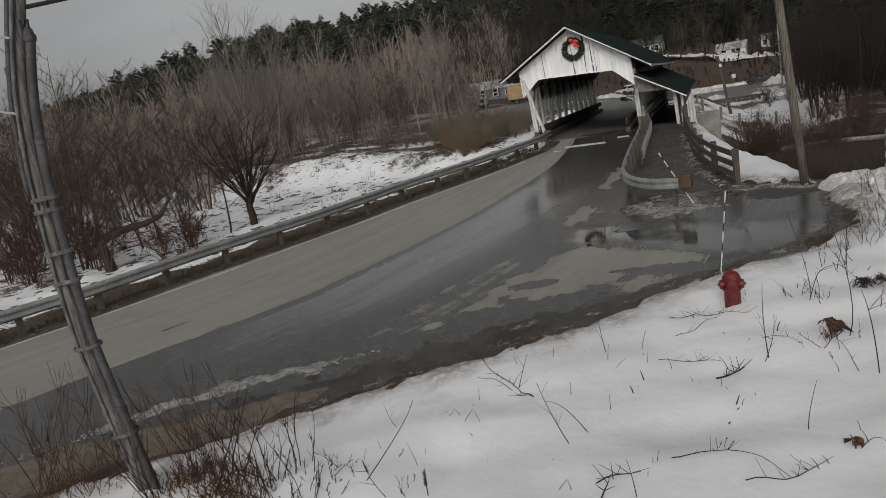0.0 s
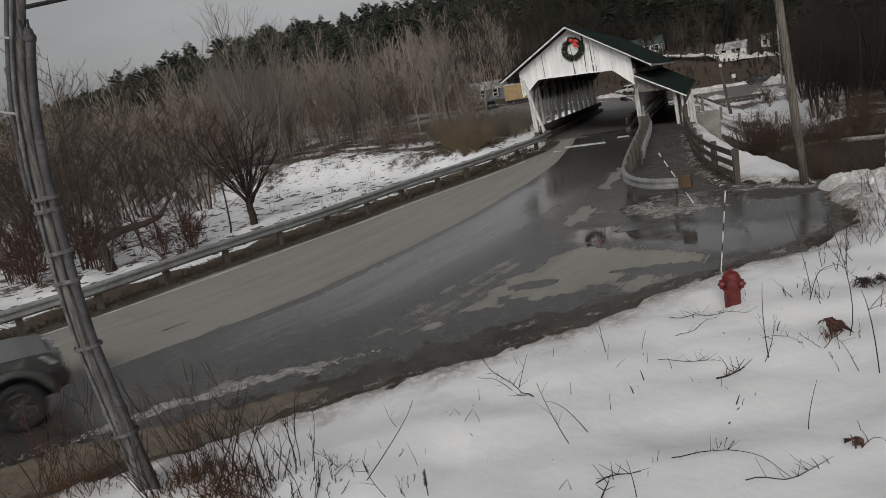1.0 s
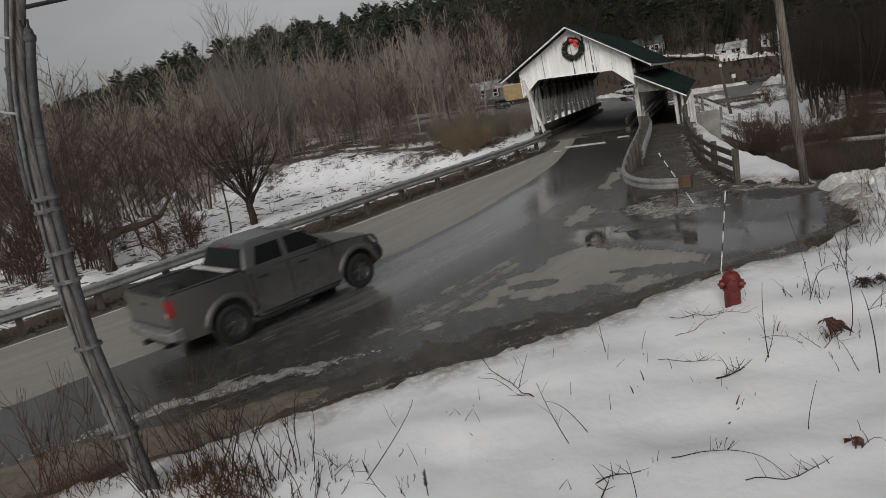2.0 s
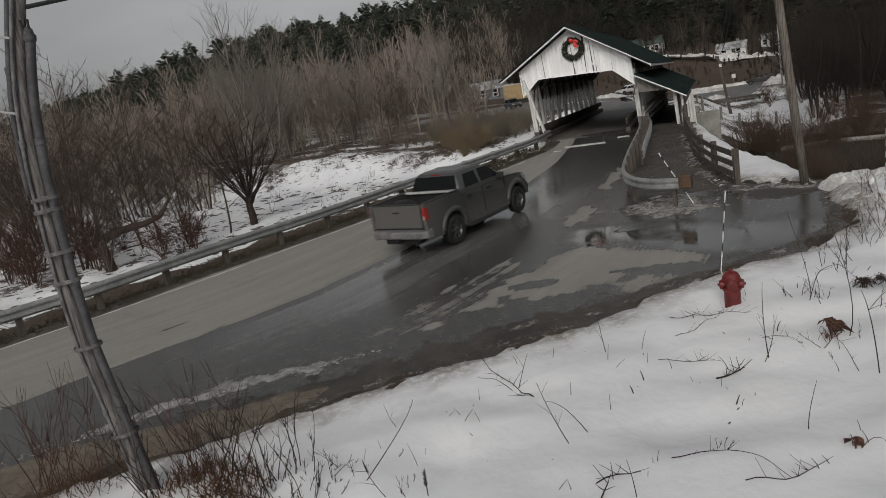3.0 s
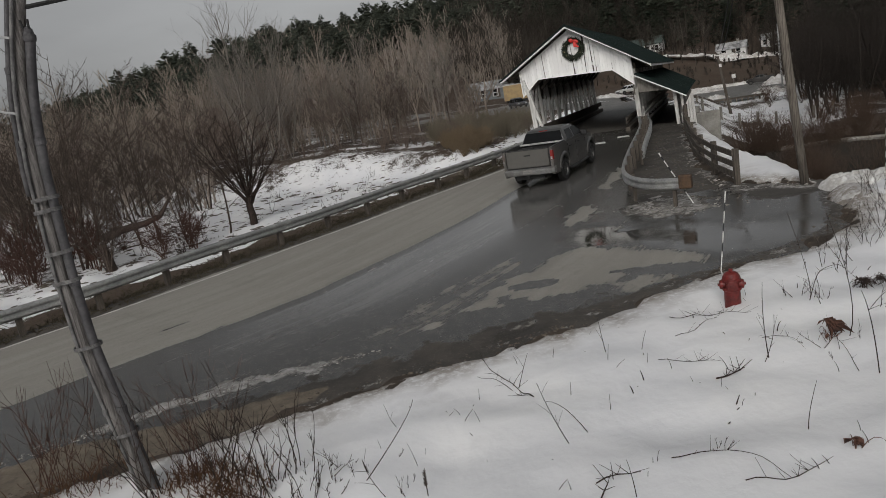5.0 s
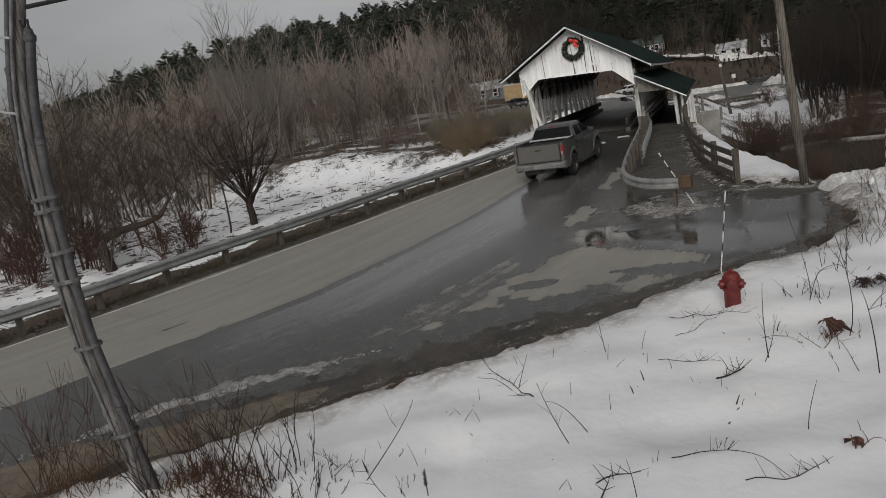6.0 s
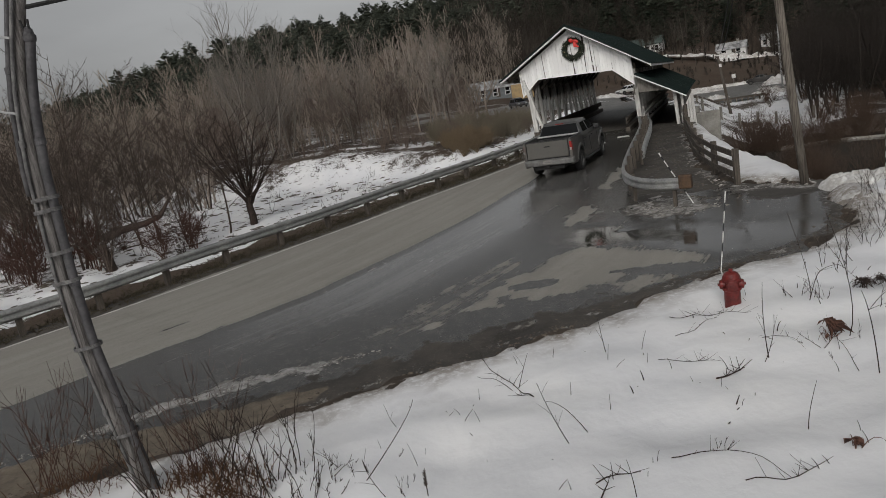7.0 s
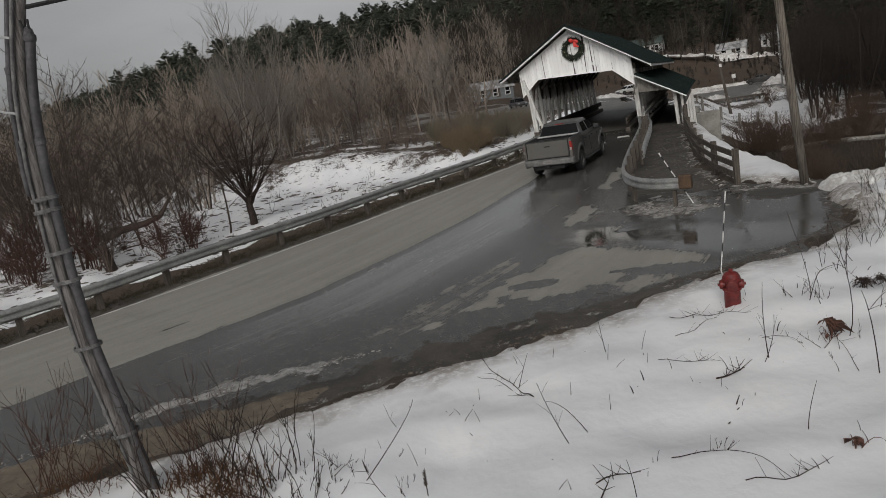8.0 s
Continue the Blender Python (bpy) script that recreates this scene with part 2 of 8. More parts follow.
def green_roof_material():
    k = Nodes("dark_green_roof_metal", 0.8, spec=0.15)
    n = k.noise(2.0, 5, 0.65)
    c = k.mix(k.ramp(n, 0.35, 0.7), (0.007, 0.013, 0.0125), (0.014, 0.023, 0.021))
    c = k.mix(k.ramp(k.noise(12, 4), 0.6, 0.8, 0, 0.4), c, (0.04, 0.045, 0.042))
    return k.colour(c).gloss(k.ramp(n, 0.3, 0.7, 0.7, 0.9)).bump(k.noise(25, 3), 0.15, 0.01).m


def bark_material(name, a, b):
    k = Nodes(name, 0.9, spec=0.2)
    n = k.noise(6, 4, 0.7, k.scaled(4, 4, 0.8))
    return k.colour(k.mix(k.ramp(n, 0.35, 0.7), a, b)).bump(n, 0.5, 0.01).m


def wood_variation_material(name, a, b, c3):
    """For massed thin stems: each stem its own shade."""
    k = Nodes(name, 0.9, spec=0.15)
    i = k.island()
    c = k.mix(k.ramp(k.noise(0.05, 3, 0.6), 0.35, 0.65), k.mix(i, a, b), k.mix(i, b, c3))
    return k.colour(c).m


def car_paint(name, a, b, rough=0.3, metal=0.5, salt=(0.118, 0.112, 0.104), tail_salt=1.0):
    k = Nodes(name, rough, metal)
    n, dirt = k.noise(3, 4), k.noise(7, 5, 0.7)
    low = k.n.new("ShaderNodeSeparateXYZ")
    k.l.new(k.co, low.inputs[0])
    tail = k.ramp(low.outputs["X"], 0.0, 1.6, 1.0, 0.0)
    splash = k.math("MAXIMUM", k.math("MULTIPLY", k.ramp(low.outputs["Z"], 0.2, 1.1, 1.0, 0.12), k.ramp(dirt, 0.3, 0.6)), k.math("MULTIPLY", k.math("MULTIPLY", tail, tail_salt), k.ramp(dirt, 0.2, 0.6, 0.6, 1.0)))
    c = k.mix(splash, k.mix(n, a, b), salt)
    k.colour(c).gloss(k.ramp(splash, 0, 1, rough, 0.7))
    k.b.inputs["Coat Weight"].default_value, k.b.inputs["Coat Roughness"].default_value = 0.35, 0.12
    return k.m


def glass_material(name, tint=(0.006, 0.0065, 0.007), rough=0.08):
    k = Nodes(name, rough, spec=0.10)
    k.colour(k.mix(k.noise(4, 3), tint, tuple(1.6 * v for v in tint)))
    return k.m


def plain(name, c, rough=0.6, metal=0.0, fine=30.0, vary=0.7):
    return two_tone(name, c, tuple(vary * v for v in c), 4.0, rough, metal, 0.15, fine)


M_SNOW = snow_ground_material()
M_ROAD = asphalt_material()
M_WHITE = white_paint_material()
M_GREEN = green_roof_material()
M_TIMBER = two_tone("dark_old_timber", (0.055, 0.045, 0.037), (0.11, 0.092, 0.075), 2.0, 0.85, 0, 0.5, 25, (6, 6, 0.7))
M_GREYWOOD = two_tone("grey_weathered_wood", (0.13, 0.12, 0.105), (0.24, 0.225, 0.2), 2.5, 0.85, 0, 0.5, 30, (5, 5, 0.6))
# worn timber, paled in colour for the daylight through the open sides
M_TRUSS = two_tone("worn_daylit_timber", (0.33, 0.32, 0.30), (0.52, 0.51, 0.485), 2.5, 0.8, 0, 0.4, 30, (5, 5, 0.6))
M_OLDWHITE = two_tone("weathered_white_timber", (0.40, 0.39, 0.37), (0.66, 0.65, 0.625), 2.0, 0.75, 0, 0.4, 30, (6, 6, 0.6))
M_POLE = two_tone("grey_brown_pole_wood", (0.070, 0.058, 0.048), (0.20, 0.176, 0.148), 5.0, 0.9, 0, 0.6, 24, (8, 8, 0.35))
M_GALV = two_tone("galvanised_steel", (0.30, 0.305, 0.30), (0.42, 0.42, 0.41), 2.5, 0.45, 0.6, 0.12, 18)
M_CONDUIT = two_tone("grey_conduit", (0.038, 0.036, 0.039), (0.078, 0.075, 0.078), 3.0, 0.65, 0.0, 0.1, 20)
M_DECK = two_tone("dirty_deck_planks", (0.085, 0.078, 0.07), (0.19, 0.175, 0.155), 1.6, 0.5, 0, 0.4, 20, (0.6, 6, 1))
M_CONCRETE = two_tone("old_concrete", (0.20, 0.19, 0.17), (0.32, 0.305, 0.28), 1.2, 0.9, 0, 0.4, 15)
M_RED = two_tone("red_hydrant_paint", (0.075, 0.006, 0.005), (0.165, 0.012, 0.010), 6.0, 0.5, 0, 0.2, 30)
M_BLACK = plain("black_rubber", (0.014, 0.014, 0.014), 0.75)
M_DARKPLASTIC = plain("dark_plastic", (0.022, 0.022, 0.023), 0.55)
M_RUST = two_tone("rusty_yellow_steel", (0.105, 0.062, 0.034), (0.055, 0.036, 0.026), 5.0, 0.8, 0.1, 0.4, 30)
M_LINE = two_tone("worn_white_road_paint", (0.72, 0.71, 0.69), (0.5, 0.49, 0.47), 5.0, 0.7, 0, 0.2, 30)
M_WATER = Nodes("grey_river_water", 0.08, spec=0.5)
M_WATER.colour((0.05, 0.052, 0.048)).bump(M_WATER.noise(1.5, 4), 0.12, 0.05)
M_WATER = M_WATER.m
M_BARK = bark_material("grey_brown_bark", (0.045, 0.034, 0.028), (0.105, 0.083, 0.068))
M_PALEBARK = bark_material("pale_grey_bark", (0.145, 0.128, 0.112), (0.25, 0.228, 0.204))
M_SCRUB = bark_material("brown_scrub_bark", (0.10, 0.077, 0.063), (0.20, 0.16, 0.135))
M_PINE = wood_variation_material("grey_green_pine_needles", (0.030, 0.037, 0.030), (0.055, 0.062, 0.046), (0.080, 0.084, 0.064))
M_DARKTREE = bark_material("dark_brown_bark", (0.036, 0.026, 0.022), (0.082, 0.062, 0.052))
# bark of the right-hand trees, its colour darkened for the lens's dim edge
M_DARKBARK = bark_material("dark_dimmed_bark", (0.018, 0.015, 0.013), (0.050, 0.041, 0.035))
# dark woods; lens dimming of the right side is put into their colour too
M_DARKWOODS = wood_variation_material("dark_dimmed_woods", (0.014, 0.011, 0.009), (0.034, 0.028, 0.022), (0.095, 0.082, 0.069))
M_TWIG = bark_material("brown_twigs", (0.026, 0.019, 0.016), (0.060, 0.043, 0.035))
M_BANKTWIG = bark_material("rusty_brown_bank_twigs", (0.050, 0.032, 0.023), (0.105, 0.074, 0.055))
M_REDTWIG = bark_material("reddish_brown_twigs", (0.052, 0.028, 0.022), (0.105, 0.060, 0.045))
M_DEADWEED = bark_material("rust_brown_dead_weeds", (0.075, 0.040, 0.022), (0.16, 0.092, 0.055))
M_STRAW = bark_material("straw_brown_grass", (0.125, 0.108, 0.080), (0.245, 0.215, 0.165))
M_TANTWIG = bark_material("tan_brown_bush_twigs", (0.155, 0.115, 0.074), (0.27, 0.21, 0.14))
M_VERGE = bark_material("olive_brown_dead_grass", (0.042, 0.036, 0.024), (0.125, 0.105, 0.070))
M_WOODS = wood_variation_material("bare_winter_woods", (0.150, 0.122, 0.100), (0.27, 0.227, 0.190), (0.38, 0.34, 0.295))
M_FIR = wood_variation_material("dark_conifer_needles", (0.012, 0.017, 0.012), (0.026, 0.032, 0.021), (0.042, 0.046, 0.033))
M_PAINT_GREY = car_paint("grey_truck_paint", (0.050, 0.052, 0.052), (0.075, 0.076, 0.075), 0.36, 0.3, (0.125, 0.118, 0.108), 0.9)
M_GLASS = glass_material("tinted_window_glass")
M_RIM = two_tone("dull_alloy_rim", (0.16, 0.16, 0.158), (0.09, 0.088, 0.085), 8, 0.4, 0.7, 0.1, 30)
M_CHROME = two_tone("scuffed_chrome", (0.42, 0.42, 0.42), (0.3, 0.3, 0.3), 5, 0.3, 0.8, 0.08, 30)

# ---- the plan ----
RAIL = [(-36, -7.2), (-17, 10.3), (-10.63, 15.75), (-9.0, 17.0), (-7.33, 18.9), (-5.87, 20.33), (-4.23, 21.84), (-2.71, 23.49), (-1.3, 25.2), (0.43, 26.9), (1.92, 28.45), (3.65, 30.4), (5.22, 32.3), (6.25, 34.3)]
RAIL2 = [(10.45, 33.1), (9.37, 29.6), (7.04, 23.6), (5.85, 20.4), (5.42, 18.9), (5.35, 17.9), (5.62, 17.1), (6.2, 16.6)]
FENCE = [(12.35, 32.2), (11.2, 29.3), (9.6, 24.6), (8.76, 21.9), (8.3, 19.6), (8.13, 18.0)]
SNOW_EDGE = [(9.4, 15.9), (8.75, 14.9), (8.2, 13.6), (7.55, 12.75), (6.36, 12.05), (4.03, 11.45), (1.72, 10.28), (-0.14, 9.85), (-1.85, 9.3), (-4.36, 8.6), (-6.18, 8.0), (-12, 4.6), (-36, -18)]
PAVED = [(-38, -18), (-36, -7.7), (-16.8, 9.9), (-10.75, 15.3), (-9.1, 16.6), (-7.75, 17.75), (-6.25, 19.2), (-4.35, 21.2), (-2.6, 22.95), (-0.85, 24.95), (0.75, 26.6), (2.3, 28.15), (4.0, 30.1), (5.55, 32.0), (6.6, 34.9),
         (12.1, 32.5), (11.0, 29.4), (9.4, 24.7), (8.5, 21.9), (8.05, 19.7), (7.9, 18.0), (9.0, 16.7)] + SNOW_EDGE[:-1]
WET_LINE = [(-30, -6), (-12, 8.2), (-6.61, 12.45), (-4.73, 13.75), (-3.15, 15.04), (-1.24, 17.32), (0.93, 20.25), (3.5, 24.5), (5.2, 28.0), (6.3, 31.0), (7.4, 34)]
BX, BY, BZ, BA = 7.97, 34.15, 1.36, 1.167
CA, SA = math.cos(BA), math.sin(BA)


def plane(x, y):
    return 0.019 * np.clip(x, -40, 40) + 0.032 * np.clip(y, -30, 52)


def on_bridge_axis(x, y):
    """Way along the bridge from its near portal, and to the right of its middle."""
    return (x - BX) * CA + (y - BY) * SA, (x - BX) * SA - (y - BY) * CA


def ground(x, y):
    x, y = np.asarray(x, float), np.asarray(y, float)
    p = plane(x, y)
    d, _ = near_line(x, y, PAVED + PAVED[:1])
    d = np.where(inside(x, y, PAVED), -d, d)
    s, l = on_bridge_axis(x, y)
    dw, side = near_line(x, y, WET_LINE)
    left = np.where(side < 0, smooth(dw, 2.0, 4.0), 0.0)
    # the bank on the camera's side
    jag = 0.18 * wobble(x, y, 1.6, 3) + 0.10 * wobble(x, y, 0.5, 4)
    de = d + jag
    bank = p - 0.14 + 0.22 * smooth(de, -0.25, 0.45) + 0.045 * np.clip(de, 0, 16) + 0.085 * wobble(x, y, 2.4, 5) * smooth(d, 0.3, 2)
    bank = bank + 0.035 * wobble(x, y, 0.8, 6) * smooth(d, 0.1, 1)
    pile = np.exp(-((((x - 9.9) * 0.8 + (y - 14.6) * 0.6) / 1.5) ** 2 + (((y - 14.6) * 0.8 - (x - 9.9) * 0.6) / 1.0) ** 2) ** 2.2)
    bank = bank + pile * (0.16 + 0.08 * wobble(x, y, 0.9, 8))
    # the field beyond the rail
    field = p - 0.13 + 0.06 * smooth(d, -0.2, 0.3) - 1.15 * smooth(d, 2.4, 7.5) + 0.08 * wobble(x, y, 3, 10) * smooth(d, 1, 3)
    field = field + (0.35 - (p - 1.2)) * smooth(y, 45, 80) * 0.8
    z = bank * (1 - left) + field * left
    # slope down to the river beside the walkway
    lip = 5.4 + 0.15 * np.clip(-s, 0, 30) + 0.7 * smooth(-s, 8, 14)
    drop = smooth(l, lip - 0.55, lip + 2.3) * smooth(s, -16.9, -14.4)
    z = z * (1 - drop) + np.minimum(z, -2.0) * drop
    # beyond the river
    far = 1.4 - 1.5 * smooth(l, -30, 0) - 2.5 * smooth(l, 3.5, 9)
    far = far + 0.15 * wobble(x, y, 6, 12)
    emb = smooth(4.6 - np.abs(l + 0.3 + 0.015 * np.clip(s - 20, 0, 99) ** 2), 0, 2.0) * (1 - smooth(s, 45, 75))
    far = far * (1 - emb) + np.minimum(p - 0.15, 1.22) * emb
    over = smooth(s, 9, 15)
    z = z * (1 - over) + far * over
    lot, _ = near_line(x, y, [(45, 104), (56, 122), (64, 142)])
    lot = 1 - smooth(lot, 10, 17)
    z = z * (1 - lot) + np.minimum(z, -2.62) * lot
    river = (1 - smooth(np.abs(s - 7.5 - 0.06 * np.clip(l, 0, 60)), 3.6, 7.2)) * smooth(np.abs(l + 0.4) + 0 * s, -1, 0)
    river = river * (0.35 + 0.65 * smooth(l, -14, -3))
    z = z * (1 - river) + (-3.0) * river
    # the hills all round
    r, th = np.hypot(x, y), np.degrees(np.arctan2(x, y))
    right = smooth(th, 6, 16)
    z = z + np.clip(7.3 - 0.27 * (th - 20.4), 2.5, 8.2) * smooth(r, 168, 190) * right
    foot = 135 + 90 * right
    crest = 2 + 37 * smooth(th, -40, -9) + 5 * smooth(th, -6, 10) + 8 * smooth(th, 12, 35)
    crest = np.where(np.abs(th) > 75, 45, crest)
    z = z + crest * np.clip((r - foot) / (360 - foot), 0, 1.5) ** 1.15 + 3 * wobble(x, y, 60, 14) * smooth(r, 140 + 75 * right, 260 + 40 * right)
    return z


def gz(x, y):
    return float(ground(np.array([x]), np.array([y]))[0])


def sheet(name, xs, ys, height, keep=None):
    """A height field over a grid; returns the mesh data and its points."""
    gx, gy = np.meshgrid(xs, ys)
    z = height(gx, gy)
    v = np.stack([gx.ravel(), gy.ravel(), z.ravel()], 1)
    nx, ny = len(xs), len(ys)
    i = (np.arange(ny - 1)[:, None] * nx + np.arange(nx - 1)[None, :]).ravel()
    f = np.stack([i, i + 1, i + nx + 1, i + nx], 1)
    if keep is not None:
        c = v[f].mean(1)
        f = f[keep(c[:, 0], c[:, 1])]
        used = np.unique(f)
        back = np.full(len(v), -1)
        back[used] = np.arange(len(used))
        v, f = v[used], back[f]
    return v, f


def give(me, name, values):
    me.attributes.new(name, "FLOAT", "POINT").data.foreach_set("value", np.asarray(values, np.float32))


def stretch_axis(lo, hi, step, far, growth=1.13):
    mid = list(np.arange(lo, hi + step / 2, step))
    up, dn, st = [], [], step
    while (up[-1] if up else hi) < far:
        st *= growth
        up.append((up[-1] if up else hi) + st)
        dn.append((dn[-1] if dn else lo) - st)
    return np.array(dn[::-1] + mid + up)


def build_ground():
    v, f = sheet("ground", stretch_axis(-16, 26, 0.22, 1500), stretch_axis(-2, 46, 0.22, 1500), ground)
    me = mesh_from("ground", v, f, M_SNOW, True)
    x, y = v[:, 0], v[:, 1]
    d, _ = near_line(x, y, PAVED + PAVED[:1])
    d = np.where(inside(x, y, PAVED), -d, d)
    dw, side = near_line(x, y, WET_LINE)
    left = np.where(side < 0, smooth(dw, 2.0, 4.0), 0.0)
    s, l = on_bridge_axis(x, y)
    r, th = np.hypot(x, y), np.degrees(np.arctan2(x, y))
    snow = smooth(d + 0.18 * wobble(x, y, 0.7, 28), 0.10, 0.72) * 1.35
    dirt_side = smooth(-x, 1.5, 5.0) * (1 - smooth(d, 0.2, 0.9)) * (1 - left)
    snow = snow - dirt_side
    open_field = smooth(x, -13, -6)
    f_snow = 0.0 + 1.15 * smooth(d + 0.5 * wobble(x, y, 3.0, 26), 2.0, 3.4) * (0.64 + 0.28 * open_field + 0.14 * wobble(x, y, 7, 20) + 0.16 * wobble(x, y, 1.3, 21))
    f_snow = f_snow - 0.18 * smooth(-x - 0.25 * y, 2, 14) * (0.6 + 0.5 * wobble(x, y, 5, 23)) - 0.45 * smooth(y, 62, 90)
    snow = snow * (1 - left) + f_snow * left
    over = smooth(s, 10, 15)
    f2 = 0.55 + 0.3 * wobble(x, y, 9, 22) - 0.5 * smooth(l, 22, 60) - 0.2 * smooth(-l, 3, 30)
    snow = snow * (1 - over) + f2 * over
    snow = snow + 0.35 * over * smooth(th, 24, 29) * smooth(s, 27, 33) - 0.55 * over * smooth(th, 29.5, 33) - 0.5 * over * smooth(th, 35, 38)
    snow = snow + 0.7 * smooth(-l, 5.5, 6.5) * (1 - smooth(-l, 9.0, 11)) * smooth(s, 11, 14) * (1 - smooth(s, 28, 40))
    brush = smooth(l, 5.5, 8) * smooth(s, 9.5, 12) * (1 - smooth(s, 17 + 0.15 * np.clip(l, 0, 40), 20 + 0.2 * np.clip(l, 0, 40)))
    snow = snow - 1.2 * brush
    snow = snow - 1.3 * smooth(l + 0.25 * wobble(x, y, 1.2, 27), 5.0 + 0.15 * np.clip(-s, 0, 30) + 0.7 * smooth(-s, 8, 14), 6.9 + 0.15 * np.clip(-s, 0, 30) + 0.7 * smooth(-s, 8, 14)) * smooth(s, -16.9, -14.4) * (1 - over)
    snow = snow + 1.6 * smooth(s, 12.6, 13.2) * (1 - smooth(s, 14.0, 14.8)) * smooth(l, 7, 10)
    heap = np.exp(-((((x - 9.9) * 0.8 + (y - 14.6) * 0.6) / 1.7) ** 2 + (((y - 14.6) * 0.8 - (x - 9.9) * 0.6) / 1.15) ** 2) ** 2.2)
    snow = np.maximum(snow, 0.95 * heap)
    hill = smooth(r, 120, 165)
    snow = snow * (1 - hill) + (0.10 + 0.16 * wobble(x, y, 16, 24)) * hill
    give(me, "snow", snow)
    give(me, "mud", np.clip((1 - smooth(np.abs(d), 0.3, 1.6)) * 1.2, 0, 1))
    give(me, "grime", np.clip(1 - smooth(d + 0.3 * wobble(x, y, 0.9, 30), 0.2, 1.15), 0, 1))
    return tagged(new("ground", me), "snow covered bank, field and wooded hill with brown litter", "ground", kind="structure")


def road_height(x, y):
    return plane(x, y) + 0.10 * smooth(on_bridge_axis(x, y)[0], -1.7, -0.1)


def build_road():
    xs, ys = np.arange(-36, 13.6, 0.13), np.arange(-19, 36.2, 0.13)

    def keep(x, y):
        d, _ = near_line(x, y, PAVED + PAVED[:1])
        s, _ = on_bridge_axis(x, y)
        return (inside(x, y, PAVED) | (d < 0.7)) & (s < 0.9)

    v, f = sheet("road", xs, ys, road_height, keep)
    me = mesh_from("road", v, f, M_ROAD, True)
    x, y = v[:, 0], v[:, 1]
    dw, side = near_line(x, y, WET_LINE)
    off = dw * side
    ragged = 0.10 * wobble(x, y, 0.8, 45) + 0.06 * wobble(x, y, 0.3, 46)

    def patch(poly, soft=0.22, grow=0.0):
        d, _ = near_line(x, y, poly + poly[:1])
        d = np.where(inside(x, y, poly), d, -d) + ragged + grow
        return smooth(d, -soft, soft)

    wet = smooth(off, -0.07, 0.07) * 1.0
    # mask of smoother asphalt and painted sky sheen, faded near and by the bridge
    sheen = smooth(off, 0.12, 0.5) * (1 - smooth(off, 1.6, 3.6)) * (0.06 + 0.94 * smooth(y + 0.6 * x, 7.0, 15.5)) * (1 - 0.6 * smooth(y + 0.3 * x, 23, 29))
    for poly, deep in (([(0.7, 12.74), (1.2, 13.27), (1.77, 13.61), (2.21, 14.08), (2.45, 14.38), (2.96, 14.49), (3.54, 14.35), (4.01, 13.93), (4.29, 13.36), (4.9, 12.6), (4.7, 12.2), (4.04, 12.66), (3.51, 12.52), (3.19, 12.17), (2.77, 12.16), (2.52, 12.2), (2.28, 11.86), (1.88, 11.86), (1.52, 11.86), (1.06, 12.23)], 1.0),
                       ([(0.44, 13.57), (0.71, 14.01), (1.09, 14.23), (0.92, 13.76), (0.6, 13.42)], 0.9), ([(-0.11, 11.74), (0.1, 12.0), (0.55, 12.31), (0.82, 12.44), (0.96, 11.83), (0.31, 11.97)], 0.95),
                       ([(-0.69, 11.34), (-0.47, 11.72), (-0.12, 11.63), (-0.33, 11.43), (-0.6, 11.25)], 1.0), ([(0.03, 10.12), (0.36, 10.36), (0.84, 10.56), (1.23, 10.74), (1.5, 10.67), (1.23, 10.48), (0.8, 10.27), (0.34, 10.14)], 0.75),
                       ([(-1.75, 11.41), (-0.88, 12.72), (0.23, 13.9), (1.42, 14.89), (1.66, 14.01), (0.81, 12.77), (-0.01, 11.76), (-0.82, 11.2)], 0.46), ([(3.25, 11.86), (3.49, 11.97), (3.77, 11.88), (4.4, 11.9), (3.62, 11.45), (3.21, 11.42)], 0.8),
                       ([(4.2, 18.8), (4.25, 18.3), (3.62, 17.1), (3.28, 16.95), (3.25, 17.36), (3.7, 18.2)], 0.95), ([(6.72, 24.1), (6.52, 23.2), (5.65, 21.3), (5.2, 20.7), (5.16, 21.0), (6.05, 23.0)], 0.95)):
        wet = np.minimum(wet, 1 - deep * patch(poly, 0.30))
    # weaker painted sheen on the side drive
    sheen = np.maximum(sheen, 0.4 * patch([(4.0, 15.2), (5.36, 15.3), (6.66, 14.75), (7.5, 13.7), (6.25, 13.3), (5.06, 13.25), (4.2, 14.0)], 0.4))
    pool = np.zeros_like(x)
    for poly, depth in (([(2.95, 15.42), (3.42, 16.27), (4.11, 16.13), (4.56, 15.46), (4.33, 14.46), (3.84, 14.31), (3.17, 14.63)], 0.8),
                        ([(4.52, 15.25), (5.41, 15.15), (6.24, 14.1), (7.37, 13.91), (7.83, 13.18), (7.26, 12.5), (6.34, 12.43), (5.38, 12.49), (4.63, 13.1), (4.27, 14.08)], 0.42)):
        dip = patch(poly, 0.22)
        px, py = sum(p[0] for p in poly) / len(poly), sum(p[1] for p in poly) / len(poly)
        pool = np.maximum(pool, dip * depth)
        v[:, 2] -= patch(poly, 0.25, 0.4) * 0.68 * (0.019 * (x - px) + 0.032 * (y - py))
    me.vertices.foreach_set("co", v.astype(np.float32).ravel())
    stain = np.zeros_like(x)
    for px, py, ax, ay, turn in ((1.62, 12.72, 0.52, 0.24, -0.15), (3.9, 12.25, 0.9, 0.2, -0.5)):
        u = (x - px) * math.cos(turn) + (y - py) * math.sin(turn)
        w = -(x - px) * math.sin(turn) + (y - py) * math.cos(turn)
        stain = np.maximum(stain, smooth(1.2 - np.hypot(u / ax, w / ay) + ragged, 0.0, 0.4))
